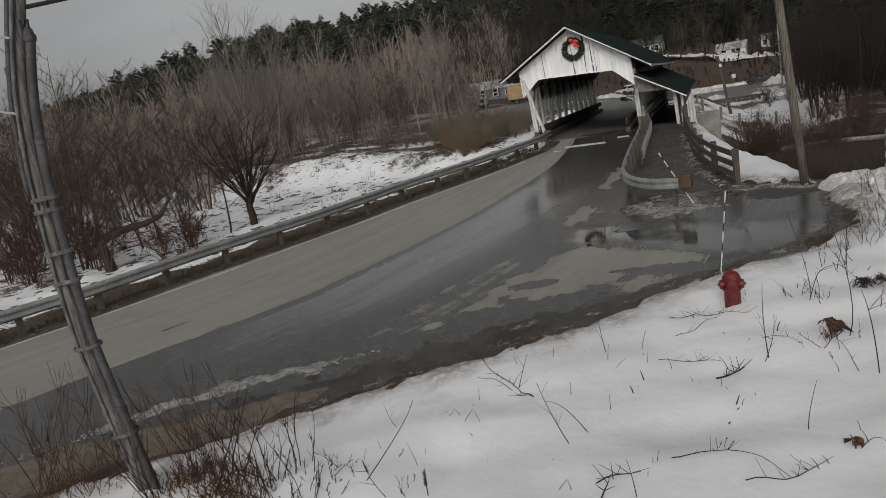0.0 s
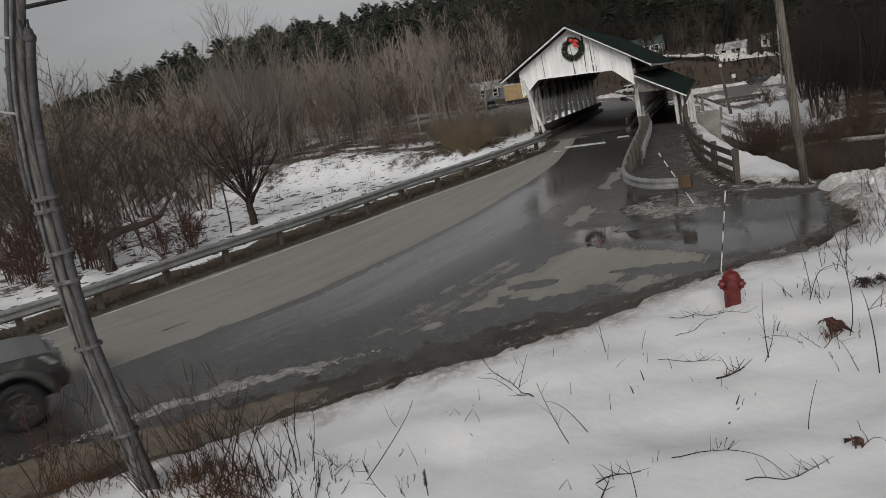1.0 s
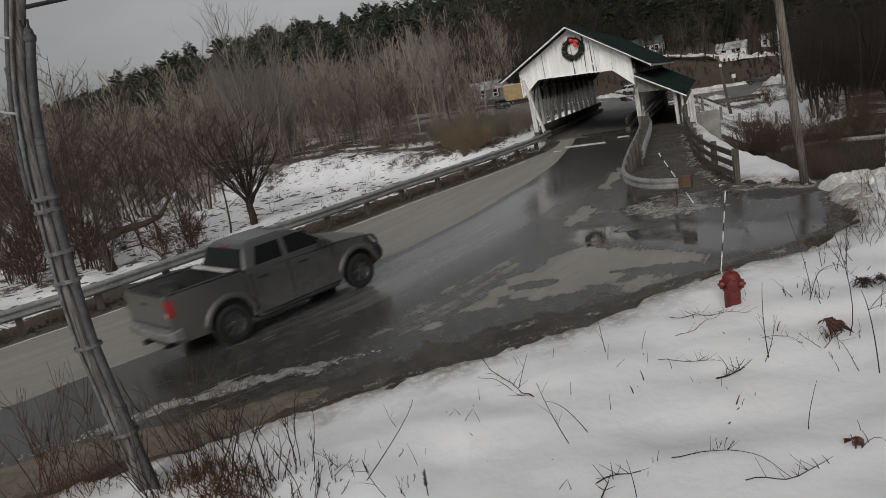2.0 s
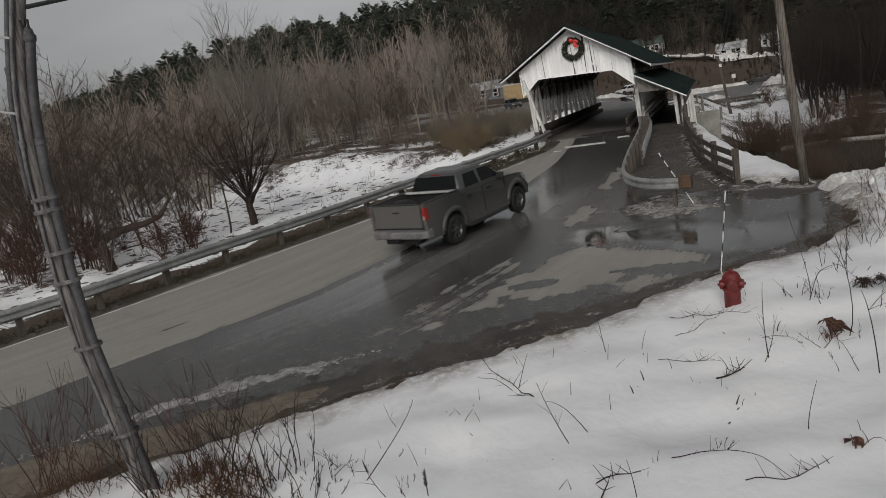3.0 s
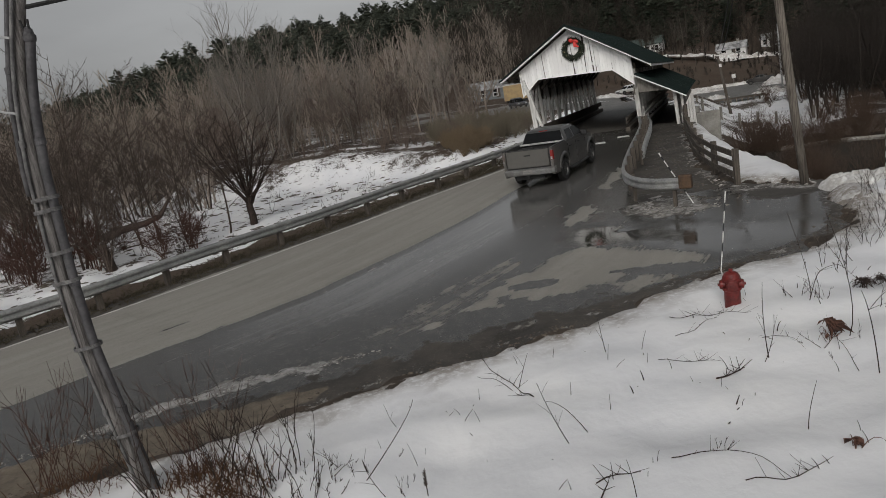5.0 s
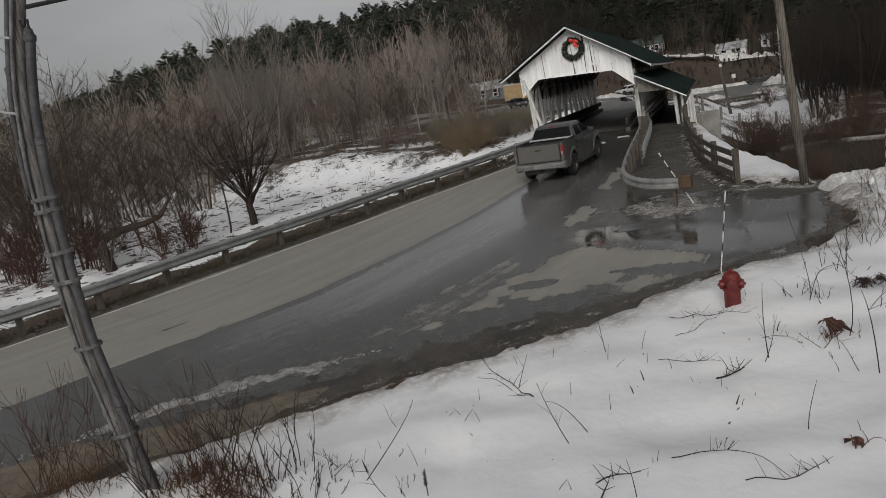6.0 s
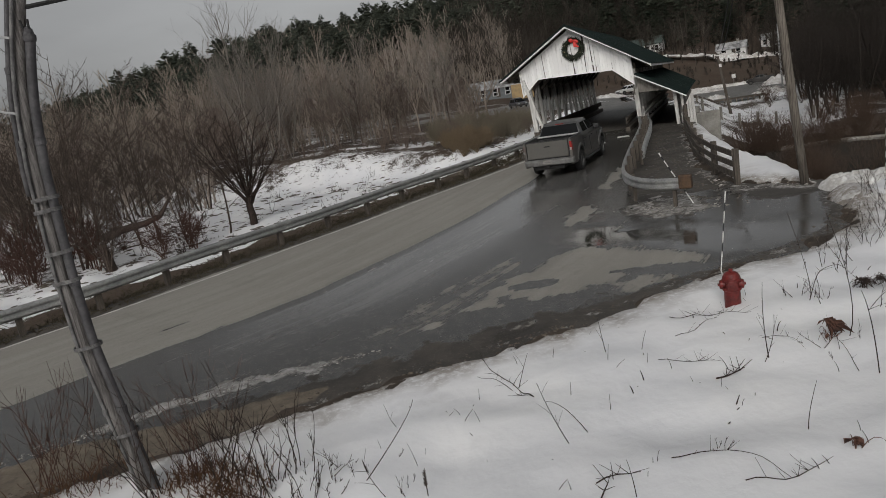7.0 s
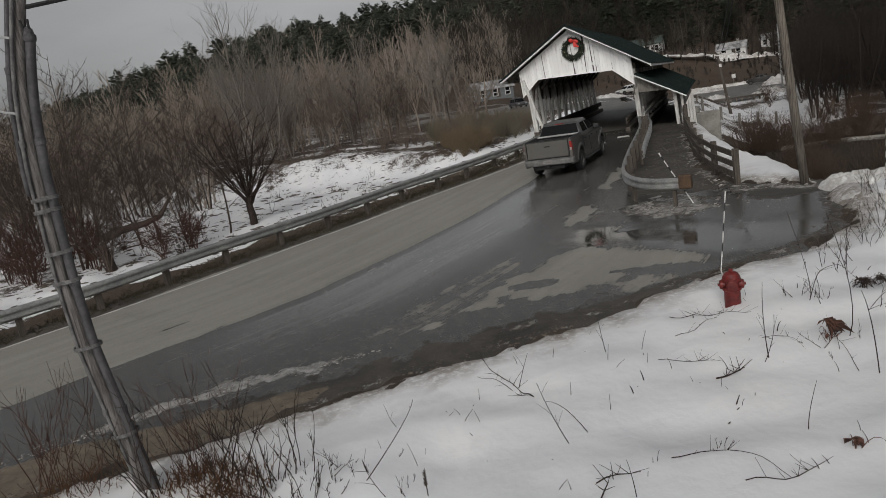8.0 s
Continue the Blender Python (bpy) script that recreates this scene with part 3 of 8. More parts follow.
    wet = np.maximum(wet, np.maximum(pool * 1.3, stain * 1.1))
    sheen = sheen * (1 - 0.7 * pool) * (1 - stain)
    de, _ = near_line(x, y, SNOW_EDGE)
    dr, _ = near_line(x, y, RAIL)
    dirt = (1 - smooth(de + 3 * ragged, 0.35, 1.2)) * smooth(-x, -4.5, -0.5) * 0.95 + (1 - smooth(de, 0.05, 0.45)) * 0.6
    dirt = np.maximum(dirt, (1 - smooth(dr, 0.34, 0.6)) * 1.0)
    sand = patch([(-9, 6.9), (-6.08, 9.3), (-4.63, 9.32), (-3.43, 9.57), (-2.59, 9.75), (-2.1, 9.7), (-2.5, 8.9), (-3.49, 8.5), (-6, 7.6)], 0.2)
    dirt = np.maximum(dirt, sand)
    df, _ = near_line(x, y, FENCE)
    d2, s2 = near_line(x, y, RAIL2)
    isle = (1 - smooth(np.hypot((x - 5.9) / 1.15, (y - 17.0) / 1.3) + 2 * ragged, 0.75, 1.1))
    dirt = np.maximum(dirt, np.maximum((1 - smooth(df, 0.2, 0.75)) * 0.85, isle))
    dirt = np.maximum(dirt, 0.8 * smooth(x - 7.1, 0, 1.0) * smooth(y, 15.2, 16.2) * (1 - smooth(y, 17.6, 18.5)))
    way = np.where((s2 < 0) & (df < 3.2) & (y > 18), 1.0, 0.0)
    dirt = np.maximum(dirt, 0.68 * way)
    ds, _ = near_line(x, y, [(-9.0, 8.0), (-5.16, 9.78), (-4.68, 10.12), (-4.05, 10.2), (-3.57, 10.44), (-2.93, 10.53), (-2.37, 10.57), (-1.5, 10.7)])
    slush = (1 - smooth(ds + 0.8 * ragged, 0.04, 0.36)) * 1.02 * (1 - 0.6 * smooth(x, -2.6, -1.4)) * (1 - 0.7 * smooth(-x, 5.0, 6.5))
    slush = np.maximum(slush, (1 - smooth(df, 0.15, 0.6)) * 0.60)
    dp, _ = near_line(x, y, [(7.6, 17.7), (8.4, 17.3), (9.2, 16.7), (9.5, 16.0)])
    slush = np.maximum(slush, (1 - smooth(dp, 0.1, 0.75)) * 0.62)
    slush = np.maximum(slush, isle * 0.76)
    slush = np.maximum(slush, (1 - smooth(de, 0.0, 0.3)) * 0.38)
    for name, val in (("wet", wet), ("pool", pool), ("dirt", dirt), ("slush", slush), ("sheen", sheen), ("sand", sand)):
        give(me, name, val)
    lane = me.attributes.new("lane", "FLOAT_VECTOR", "POINT")
    run = (x + 30) * 0.6 + (y + 6) * 0.8
    lane.data.foreach_set("vector", np.stack([off, run, 0 * off], 1).astype(np.float32).ravel())
    return tagged(new("road", me), "wet and salt-stained grey asphalt road with puddles", "road", kind="structure")


build_ground()
build_road()


def far_sheet(name, label, poly, z_of, material, step=1.0, cat="road"):
    px, py = [p[0] for p in poly], [p[1] for p in poly]
    v, f = sheet(name, np.arange(min(px), max(px) + step, step), np.arange(min(py), max(py) + step, step), z_of, lambda x, y: inside(x, y, poly))
    return tagged(new(name, mesh_from(name, v, f, material, True)), label, cat, kind="structure")


M_FARROAD = two_tone("pale_damp_asphalt", (0.11, 0.107, 0.10), (0.165, 0.158, 0.147), 0.4, 0.55, 0, 0.2, 6, (1, 1, 1))
far_sheet("far_road", "damp grey road beyond the covered bridge", [(12.6, 53.2), (18.8, 50.8), (24, 64), (30, 84), (34, 104), (32, 137), (10, 141), (-20, 150), (-70, 165), (-70, 142), (-15, 120), (4, 106), (12, 92), (16, 76)],
          lambda x, y: np.maximum(ground(x, y), plane(x, y) * 0 - 9) + 0.06, M_FARROAD, 1.0)
far_sheet("parking_lot", "grey parking lot beyond the river with wet asphalt", [(41, 101), (48, 99), (63.5, 119), (73, 143), (62, 149), (54, 146), (47, 124)],
          lambda x, y: -2.42 + 0.0 * x, M_FARROAD, 1.5, "parking lot")
water = bmesh.new()
bmesh.ops.create_grid(water, x_segments=8, y_segments=8, size=1)
bmesh.ops.transform(water, matrix=Matrix.Translation((BX + 6.5 * CA + 22 * SA, BY + 6.5 * SA - 22 * CA, -2.25)) @ Matrix.Rotation(BA, 4, "Z") @ Matrix.Diagonal((11, 60, 1, 1)), verts=water.verts)
tagged(part("river", water, M_WATER), "calm grey river water between brushy banks", "river", kind="structure")
# ---- the covered bridge ----
def rack(co):
    """The old frame leans a little out of square."""
    return Vector((co[0], co[1] + 0.055 * co[2], co[2] + 0.040 * co[1]))


def racked(bm):
    for v in bm.verts:
        v.co = rack(v.co)
    return bm


def build_bridge():
    br = thing("covered_bridge", pose(BX, BY, BZ, 0, 0, math.degrees(BA)), "white wooden covered bridge with dark green roof and walkway", "covered bridge")
    hw, ew, ze, za, length = 2.75, 3.62, 3.16, 5.38, 20.5
    slope = (za - ze) / ew

    def under(y):
        return za - abs(y) * slope - 0.16

    # gable boards, each a plank of its own, on both portals
    rs = random.Random(5)
    for face, count in ((0.0, 30), (length, 14)):
        wdt = 2 * hw / count
        cuts = [-hw + k * wdt + (rs.uniform(-0.04, 0.04) if 0 < k < count else 0) for k in range(count + 1)]
        for i in range(count):
            y0, y1 = cuts[i] + 0.0025, cuts[i + 1] - 0.0025

            def low(y):
                return 3.05 if abs(y) < 1.82 else 3.05 - (abs(y) - 1.82) / (hw - 1.82) * 0.80

            gap_top, gap_low = {22: (0.02, 0.03), 14: (0.0, 0.055), 11: (0.095, 0.012), 9: (0.012, 0.07), 8: (0.0, 0.035), 24: (0.015, 0.0), 4: (0.0, 0.02)}.get(i, (0, 0)) if face == 0.0 else (0, 0)
            bm = bmesh.new()
            j = rs.uniform(-0.008, 0.012)
            t = rs.uniform(-0.02, 0.02)
            xs = (face - 0.02 + j, face + 0.02 + j)
            vs = [bm.verts.new((x, y, z)) for x in xs for y, z in ((y0, low(y0) + t), (y1 - gap_low, low(y1) + t), (y1 - gap_top, under(y1)), (y0, under(y0)))]
            for q in ((0, 1, 2, 3), (7, 6, 5, 4), (0, 4, 5, 1), (1, 5, 6, 2), (2, 6, 7, 3), (3, 7, 4, 0)):
                bm.faces.new([vs[k] for k in q])
            part("gable_board", racked(bm), M_WHITE, br)
        # trim along the opening
        bm = bmesh.new()
        o = -0.05 if face == 0 else 0.05
        for a, b in (((-hw, 2.27), (-1.82, 3.07)), ((-1.82, 3.07), (1.82, 3.07)), ((1.82, 3.07), (hw, 2.27))):
            beam(bm, (face + o, a[0], a[1]), (face + o, b[0], b[1]), 0.05, 0.10, (1, 0, 0))
        part("opening_trim", racked(bm), M_WHITE, br)
        for sgn in (1, -1):
            bm = bmesh.new()
            beam(bm, (face - (0.55 if face == 0 else -0.3), 0, za - 0.07), (face - (0.55 if face == 0 else -0.3), sgn * ew, ze - 0.07), 0.05, 0.22, (1, 0, 0))
            part("rake_board", racked(bm), M_WHITE, br)
            bm = bmesh.new()
            beam(bm, (face + o * 1.6, sgn * (hw - 0.05), 2.27), (face + o * 1.6, sgn * (hw - 0.05), under(hw) - 0.02), 0.06, 0.12, (1, 0, 0))
            part("corner_board", racked(bm), M_WHITE, br)
    # roof: two slopes with standing seams, and the boarded underside
    for sgn in (1, -1):
        roof_bm = bmesh.new()
        x0, x1 = -0.6, length + 0.35
        nrm = Vector((0, slope * sgn, 1)).normalized()
        a = [Vector((x, y * sgn, za - y * slope)) for x in (x0, x1) for y in (0, ew + 0.06)]
        vs = [roof_bm.verts.new(p + nrm * h) for h in (0.0, 0.035) for p in (a[0], a[1], a[3], a[2])]
        for q in ((0, 1, 2, 3), (7, 6, 5, 4), (0, 4, 5, 1), (1, 5, 6, 2), (2, 6, 7, 3), (3, 7, 4, 0)):
            roof_bm.faces.new([vs[k] for k in q])
        roof = part("roof", racked(roof_bm), M_GREEN, br, "dark green metal roof slope")
        for i in range(52):
            x = x0 + 0.02 + i * (x1 - x0 - 0.04) / 51
            bm = bmesh.new()
            beam(bm, Vector((x, 0, za)) + nrm * 0.05, Vector((x, (ew + 0.06) * sgn, za - (ew + 0.06) * slope)) + nrm * 0.05, 0.025, 0.035, nrm)
            part("seam", racked(bm), M_GREEN, roof)
        bm = bmesh.new()
        beam(bm, (x0 + 0.03, sgn * ew, ze - 0.06), (x1 - 0.03, sgn * ew, ze - 0.06), 0.04, 0.16)
        part("eave_board", racked(bm), M_WHITE, br)
        bm = bmesh.new()
        beam(bm, (x0 + 0.05, sgn * 0.02, za - 0.05), (x1 - 0.05, sgn * 0.02, za - 0.05), 0.05, 0.05)
        part("ridge_board", racked(bm), M_TIMBER, br)
        for i in range(9):
            y = (0.2 + i * 0.39) * sgn
            bm = bmesh.new()
            beam(bm, (x0 + 0.06, y, za - abs(y) * slope - 0.03), (x1 - 0.06, y, za - abs(y) * slope - 0.03), 0.37, 0.02, nrm)
            part("roof_board", racked(bm), M_TIMBER, br, "dark board under the roof")
    bm = bmesh.new()
    tube(bm, [(-0.6, 0, za + 0.03), (length + 0.35, 0, za + 0.03)], 0.06, 8)
    part("ridge_cap", racked(bm), M_GREEN, br)
    # trusses: posts and leaning braces between the chords, open between them
    for sgn, ylat in ((1, 2.45), (-1, -2.72)):
        for zc, h in ((0.25, 0.35), (3.15, 0.3)):
            bm = bmesh.new()
            beam(bm, (0.15, ylat, zc), (length - 0.15, ylat, zc), 0.28, h)
            part("chord", racked(bm), M_TIMBER, br)
        n = 10
        for i in range(n + 1):
            x = 0.25 + i * (length - 0.5) / n
            bm = bmesh.new()
            beam(bm, (x, ylat, 0.2), (x, ylat, 3.3), 0.14 if 0 < i < n else 0.22, 0.16, (1, 0, 0))
            part("post", racked(bm), M_OLDWHITE if (sgn > 0 and i == 0) else M_TRUSS, br)
            if i < n:
                xa, xb = x + 0.1, x + (length - 0.5) / n - 0.1
                if i >= n // 2:
                    xa, xb = xb, xa
                bm = bmesh.new()
                beam(bm, (xa, ylat + 0.02, 0.4), (xb, ylat + 0.02, 3.0), 0.12, 0.11, (1, 0, 0))
                part("brace", racked(bm), M_TRUSS, br)
        # splayed brace at the portal
        for x, lean in ((-0.05, 0.55), (length + 0.05, 0.55)):
            if sgn < 0 or x > 1:
                continue
            bm = bmesh.new()
            beam(bm, (x, sgn * 1.95, 0.25), (x, sgn * 2.62, 3.1), 0.16, 0.2, (1, 0, 0))
            part("portal_brace", racked(bm), M_OLDWHITE, br)
        # high siding under the eaves
        for i in range(4 if sgn > 0 else 0, 42):
            xa = 0.05 + i * (length - 0.1) / 42
            bm = bmesh.new()
            box(bm, xa, xa + (length - 0.1) / 42 - 0.012, sgn * 2.66 - 0.015, sgn * 2.66 + 0.015, 1.75 if sgn < 0 else 1.98, under(2.7) - 0.02)
            part("side_board", racked(bm), M_TIMBER, br)
        # guard rail inside
        bm = bmesh.new()
        line = [(x, sgn * 2.12, 0.0) for x in np.linspace(-0.3, length + 0.2, 20)]
        sweep(bm, line if sgn < 0 else line[::-1], [(0.0, 0.45), (0.04, 0.50), (0.04, 0.56), (0.0, 0.60), (0.04, 0.64), (0.04, 0.72), (0.0, 0.76), (-0.02, 0.76), (-0.02, 0.45)], True)
        part("guard_rail", racked(bm), M_TIMBER, br, "dark guard rail along the truss")
        bm = bmesh.new()
        beam(bm, (0.0, sgn * 2.1, 0.14), (length, sgn * 2.1, 0.14), 0.2, 0.24)
        part("wheel_guard", racked(bm), M_TIMBER, br)
    # deck planks
    for i in range(34):
        y = -2.2 + i * 4.4 / 33
        bm = bmesh.new()
        box(bm, -0.1, length + 0.4, y - 0.06, y + 0.06, -0.12, -0.01 + rs.uniform(-0.008, 0.004))
        part("deck_plank", racked(bm), M_DECK, br)
    # ties and rafters overhead
    for i in range(11):
        x = 0.4 + i * (length - 0.8) / 10
        bm = bmesh.new()
        beam(bm, (x, -2.6, 3.3), (x, 2.6, 3.3), 0.2, 0.22)
        for sgn in (1, -1):
            beam(bm, (x, sgn * 2.3, 2.55), (x, sgn * 1.6, 3.25), 0.12, 0.14)
        part("tie_beam", racked(bm), M_TIMBER, br)
        for sgn in (1, -1):
            bm = bmesh.new()
            beam(bm, (x, sgn * 0.02, za - 0.14), (x, sgn * (ew - 0.1), za - 0.14 - (ew - 0.1) * slope), 0.08, 0.14)
            part("rafter", racked(bm), M_TIMBER, br)
    # floor beams and abutments
    for x in np.linspace(0.5, length - 0.5, 9):
        bm = bmesh.new()
        beam(bm, (x, -4.6, -0.32), (x, 2.8, -0.32), 0.25, 0.35)
        part("floor_beam", racked(bm), M_TIMBER, br)
    for y in (-2.4, 2.4, -4.3):
        bm = bmesh.new()
        beam(bm, (0, y, -0.3), (length, y, -0.3), 0.25, 0.4)
        part("girder", racked(bm), M_TIMBER, br)
    for x in (-0.6, length - 0.4):
        bm = bmesh.new()
        box(bm, x, x + 1.0, -5.0, 3.1, -4.8, -0.55)
        part("abutment", bm, M_CONCRETE, br, "old grey concrete abutment")
    # the walkway under its own lower roof
    y_in, y_out, z_in, z_out = -2.8, -4.95, 2.72, 1.50
    nrm = Vector((0, -abs(z_in - z_out) / abs(y_in - y_out), 1)).normalized()
    bm = bmesh.new()
    a = [Vector((x, y, z)) for x in (-0.35, length + 0.3) for y, z in ((y_in, z_in), (y_out, z_out))]
    vs = [bm.verts.new(p + nrm * h) for h in (0.0, 0.05) for p in (a[0], a[1], a[3], a[2])]
    for q in ((0, 1, 2, 3), (7, 6, 5, 4), (0, 4, 5, 1), (1, 5, 6, 2), (2, 6, 7, 3), (3, 7, 4, 0)):
        bm.faces.new([vs[k] for k in q])
    walk_roof = part("walkway_roof", racked(bm), M_GREEN, br, "dark green lean-to roof")
    for i in range(45):
        x = -0.33 + i * (length + 0.6) / 44
        bm = bmesh.new()
        beam(bm, Vector((x, y_in, z_in)) + nrm * 0.065, Vector((x, y_out, z_out)) + nrm * 0.065, 0.025, 0.035, nrm)
        part("seam", racked(bm), M_GREEN, walk_roof)
    bm = bmesh.new()
    beam(bm, (-0.4, y_in + 0.05, z_in - 0.02), (-0.4, y_out - 0.03, z_out - 0.02), 0.05, 0.17, (1, 0, 0))
    part("walkway_fascia", racked(bm), M_WHITE, br)
    bm = bmesh.new()
    vs = [bm.verts.new((x, y, z)) for x in (-0.03, 0.03) for y, z in ((-2.85, 1.85), (-4.2, 1.85), (-2.85, 2.62))]
    for q in ((0, 1, 2), (5, 4, 3), (0, 3, 4, 1), (1, 4, 5, 2), (2, 5, 3, 0)):
        bm.faces.new([vs[k] for k in q])
    part("walkway_gable", racked(bm), M_GREYWOOD, br, "grey boarded gable over the walkway")
    for i in range(9):
        x = 0.05 + i * (length - 0.1) / 8
        bm = bmesh.new()
        beam(bm, (x, -4.45, -0.2), (x, -4.45, 1.75), 0.15, 0.15, (1, 0, 0))
        part("walkway_post", racked(bm), M_OLDWHITE if i == 0 else M_GREYWOOD, br)
    for yy, zz in ((-2.95, 0.45), (-2.95, 0.8), (-2.95, 1.12), (-4.4, 0.35), (-4.4, 0.7), (-4.4, 1.02)):
        bm = bmesh.new()
        beam(bm, (0.0, yy, zz), (length, yy, zz), 0.05, 0.14)
        part("handrail", racked(bm), M_TRUSS, br)
    for i in range(40):
        xa = 0.8 + i * (length - 0.8) / 40
        bm = bmesh.new()
        box(bm, xa, xa + (length - 0.8) / 40 - 0.035, -4.56, -4.53, -0.25, 1.02)
        part("walkway_board", racked(bm), M_GREYWOOD, br)
    bm = bmesh.new()
    box(bm, -0.2, length + 0.2, -4.5, -2.75, -0.14, -0.03)
    part("walkway_deck", racked(bm), M_GREYWOOD, br, "grey planked walkway deck")
    for i in range(5):
        bm = bmesh.new()
        y0 = -4.62 - i * 0.13
        vs = [bm.verts.new((x, y, z)) for x in (-0.02, 0.03) for y, z in ((y0, -0.45), (y0 - 0.12, -0.5), (y0 - 0.12, 0.65 + 0.22 * (i + 1)), (y0, 0.65 + 0.22 * i))]
        for q in ((0, 1, 2, 3), (7, 6, 5, 4), (0, 4, 5, 1), (1, 5, 6, 2), (2, 6, 7, 3), (3, 7, 4, 0)):
            bm.faces.new([vs[k] for k in q])
        part("wing_board", racked(bm), M_OLDWHITE, br)
    bm = bmesh.new()
    beam(bm, (-0.02, -4.75, 0.5), (-0.02, -4.75, 1.55), 0.12, 0.12, (1, 0, 0))
    part("wing_post", racked(bm), M_OLDWHITE, br)
    return br


bridge = build_bridge()


def build_wreath():
    k = rack((-0.10, -0.13, 4.29))
    w = thing("wreath", pose(BX, BY, BZ, 0, 0, math.degrees(BA)) @ Matrix.Translation(k), "evergreen christmas wreath with a red bow on the gable", "wreath")
    rs = random.Random(9)
    bm = bmesh.new()
    for i in range(900):
        a = rs.uniform(0, 6.283)
        b = rs.uniform(0, 6.283)
        c = Vector((0, math.cos(a), math.sin(a)))
        root = c * 0.42 + (c * math.cos(b) + Vector((-1, 0, 0)) * abs(math.sin(b))) * 0.07
        tip = root + (c * math.cos(b) + Vector((-1, 0, 0)) * abs(math.sin(b)) * 0.6 + Vector((0, -c.z, c.y)) * rs.uniform(0.2, 1.2)).normalized() * rs.uniform(0.07, 0.15)
        tube(bm, [root, tip], [0.016, 0.004], 3, False)
    g = plain("wreath_needles", (0.026, 0.036, 0.020), 0.8)
    part("foliage", bm, g, w)
    bm = bmesh.new()
    ring = [(0, 0.42 * math.cos(t), 0.42 * math.sin(t)) for t in np.linspace(0, 6.283, 25)]
    tube(bm, ring, 0.08, 8, False)
    part("core", bm, g, w)
    bm = bmesh.new()
    for sy, sz, l, wd in ((0.20, 0.02, 0.27, 0.08), (-0.20, -0.05, 0.30, 0.08)):
        for t in np.linspace(0, 1, 7)[:-1]:
            p0, p1 = t, t + 1 / 6
            bulge = lambda q: 0.03 + wd * math.sin(q * 3.14)
            vs = [(-0.17 - 0.04 * math.sin(q * 3.14) * e, sy * 0 + math.copysign(q * l, sy), 0.40 + sz * q + e2 * bulge(q)) for q in (p0, p1) for e2, e in ((-1, 0), (0, 1), (1, 0))]
            vv = [bm.verts.new(v) for v in vs]
            bm.faces.new((vv[0], vv[1], vv[4], vv[3]))
            bm.faces.new((vv[1], vv[2], vv[5], vv[4]))
    for sy in (0.10, 0.24):
        vv = [bm.verts.new(v) for v in ((-0.18, 0.04, 0.40), (-0.18, -0.05, 0.40), (-0.19, -sy * 1.2 - 0.1, 0.06), (-0.19, -sy * 1.2 + 0.05, 0.04))]
        bm.faces.new(vv)
    bmesh.ops.create_uvsphere(bm, u_segments=10, v_segments=6, radius=0.06, matrix=Matrix.Translation((-0.19, 0, 0.40)))
    turn = Matrix.Translation((0, -0.08, 0.37)) @ Matrix.Rotation(radians(10), 4, "X") @ Matrix.Scale(0.85, 4) @ Matrix.Translation((0, 0, -0.40))
    bmesh.ops.transform(bm, matrix=turn, verts=bm.verts)
    bow = part("bow", bm, two_tone("red_ribbon", (0.62, 0.03, 0.02), (0.5, 0.02, 0.015), 8, 0.5, 0, 0.1, 20), w, "bright red ribbon bow")
    sol = bow.modifiers.new("ribbon", "SOLIDIFY")
    sol.thickness = 0.012
    ball = two_tone("ornament_gold", (0.5, 0.42, 0.25), (0.35, 0.33, 0.3), 4, 0.25, 0.7, 0.05, 20)
    for a in (0.5, 2.7, 3.7, 4.6, 5.6, 6.1):
        bm = bmesh.new()
        bmesh.ops.create_uvsphere(bm, u_segments=10, v_segments=7, radius=0.035, matrix=Matrix.Translation((-0.12, 0.42 * math.cos(a), 0.42 * math.sin(a))))
        part("ornament", bm, ball, w, smooth=True)


build_wreath()
# ---- vehicles ----
def arc(cx, cz, r, a0, a1, n=10):
    return [(cx + r * math.cos(radians(a0 + (a1 - a0) * i / n)), cz + r * math.sin(radians(a0 + (a1 - a0) * i / n))) for i in range(n + 1)]


def add_wheel(parent, x, y, r, w, spokes=6, material=None):
    """A wheel under its vehicle, its axle along y; the outer side is that of y's sign."""
    sgn = 1 if y > 0 else -1
    wheel = new("wheel")
    wheel.parent = parent
    wheel.matrix_basis = pose(x, y, r)
    turn = Matrix.Rotation(radians(-90 * sgn), 4, "X")
    bm = bmesh.new()
    h = w / 2
    lathe(bm, [(r * 0.62, -h * 0.9), (r * 0.80, -h), (r * 0.95, -h * 0.9), (r, -h * 0.6), (r, h * 0.6), (r * 0.95, h * 0.9), (r * 0.80, h), (r * 0.62, h * 0.9), (r * 0.58, h * 0.3), (r * 0.58, -h * 0.3)], 28, turn)
    part("tyre", bm, M_BLACK, wheel, "black tyre")
    bm = bmesh.new()
    lathe(bm, [(r * 0.50, -h * 0.5), (r * 0.60, -h * 0.4), (r * 0.60, h * 0.78), (r * 0.56, h * 0.82), (r * 0.52, h * 0.55), (r * 0.50, h * 0.2), (r * 0.2, h * 0.1), (r * 0.02, h * 0.1)], 24, turn)
    for i in range(spokes):
        m = turn @ Matrix.Rotation(2 * math.pi * i / spokes, 4, "Z")
        box(bm, r * 0.10, r * 0.55, -r * 0.09, r * 0.09, h * 0.30, h * 0.68, m)
    lathe(bm, [(r * 0.16, h * 0.3), (r * 0.16, h * 0.72), (r * 0.10, h * 0.8), (r * 0.02, h * 0.8)], 14, turn)
    part("rim", bm, material or M_RIM, wheel, "dirty alloy rim")
    return wheel


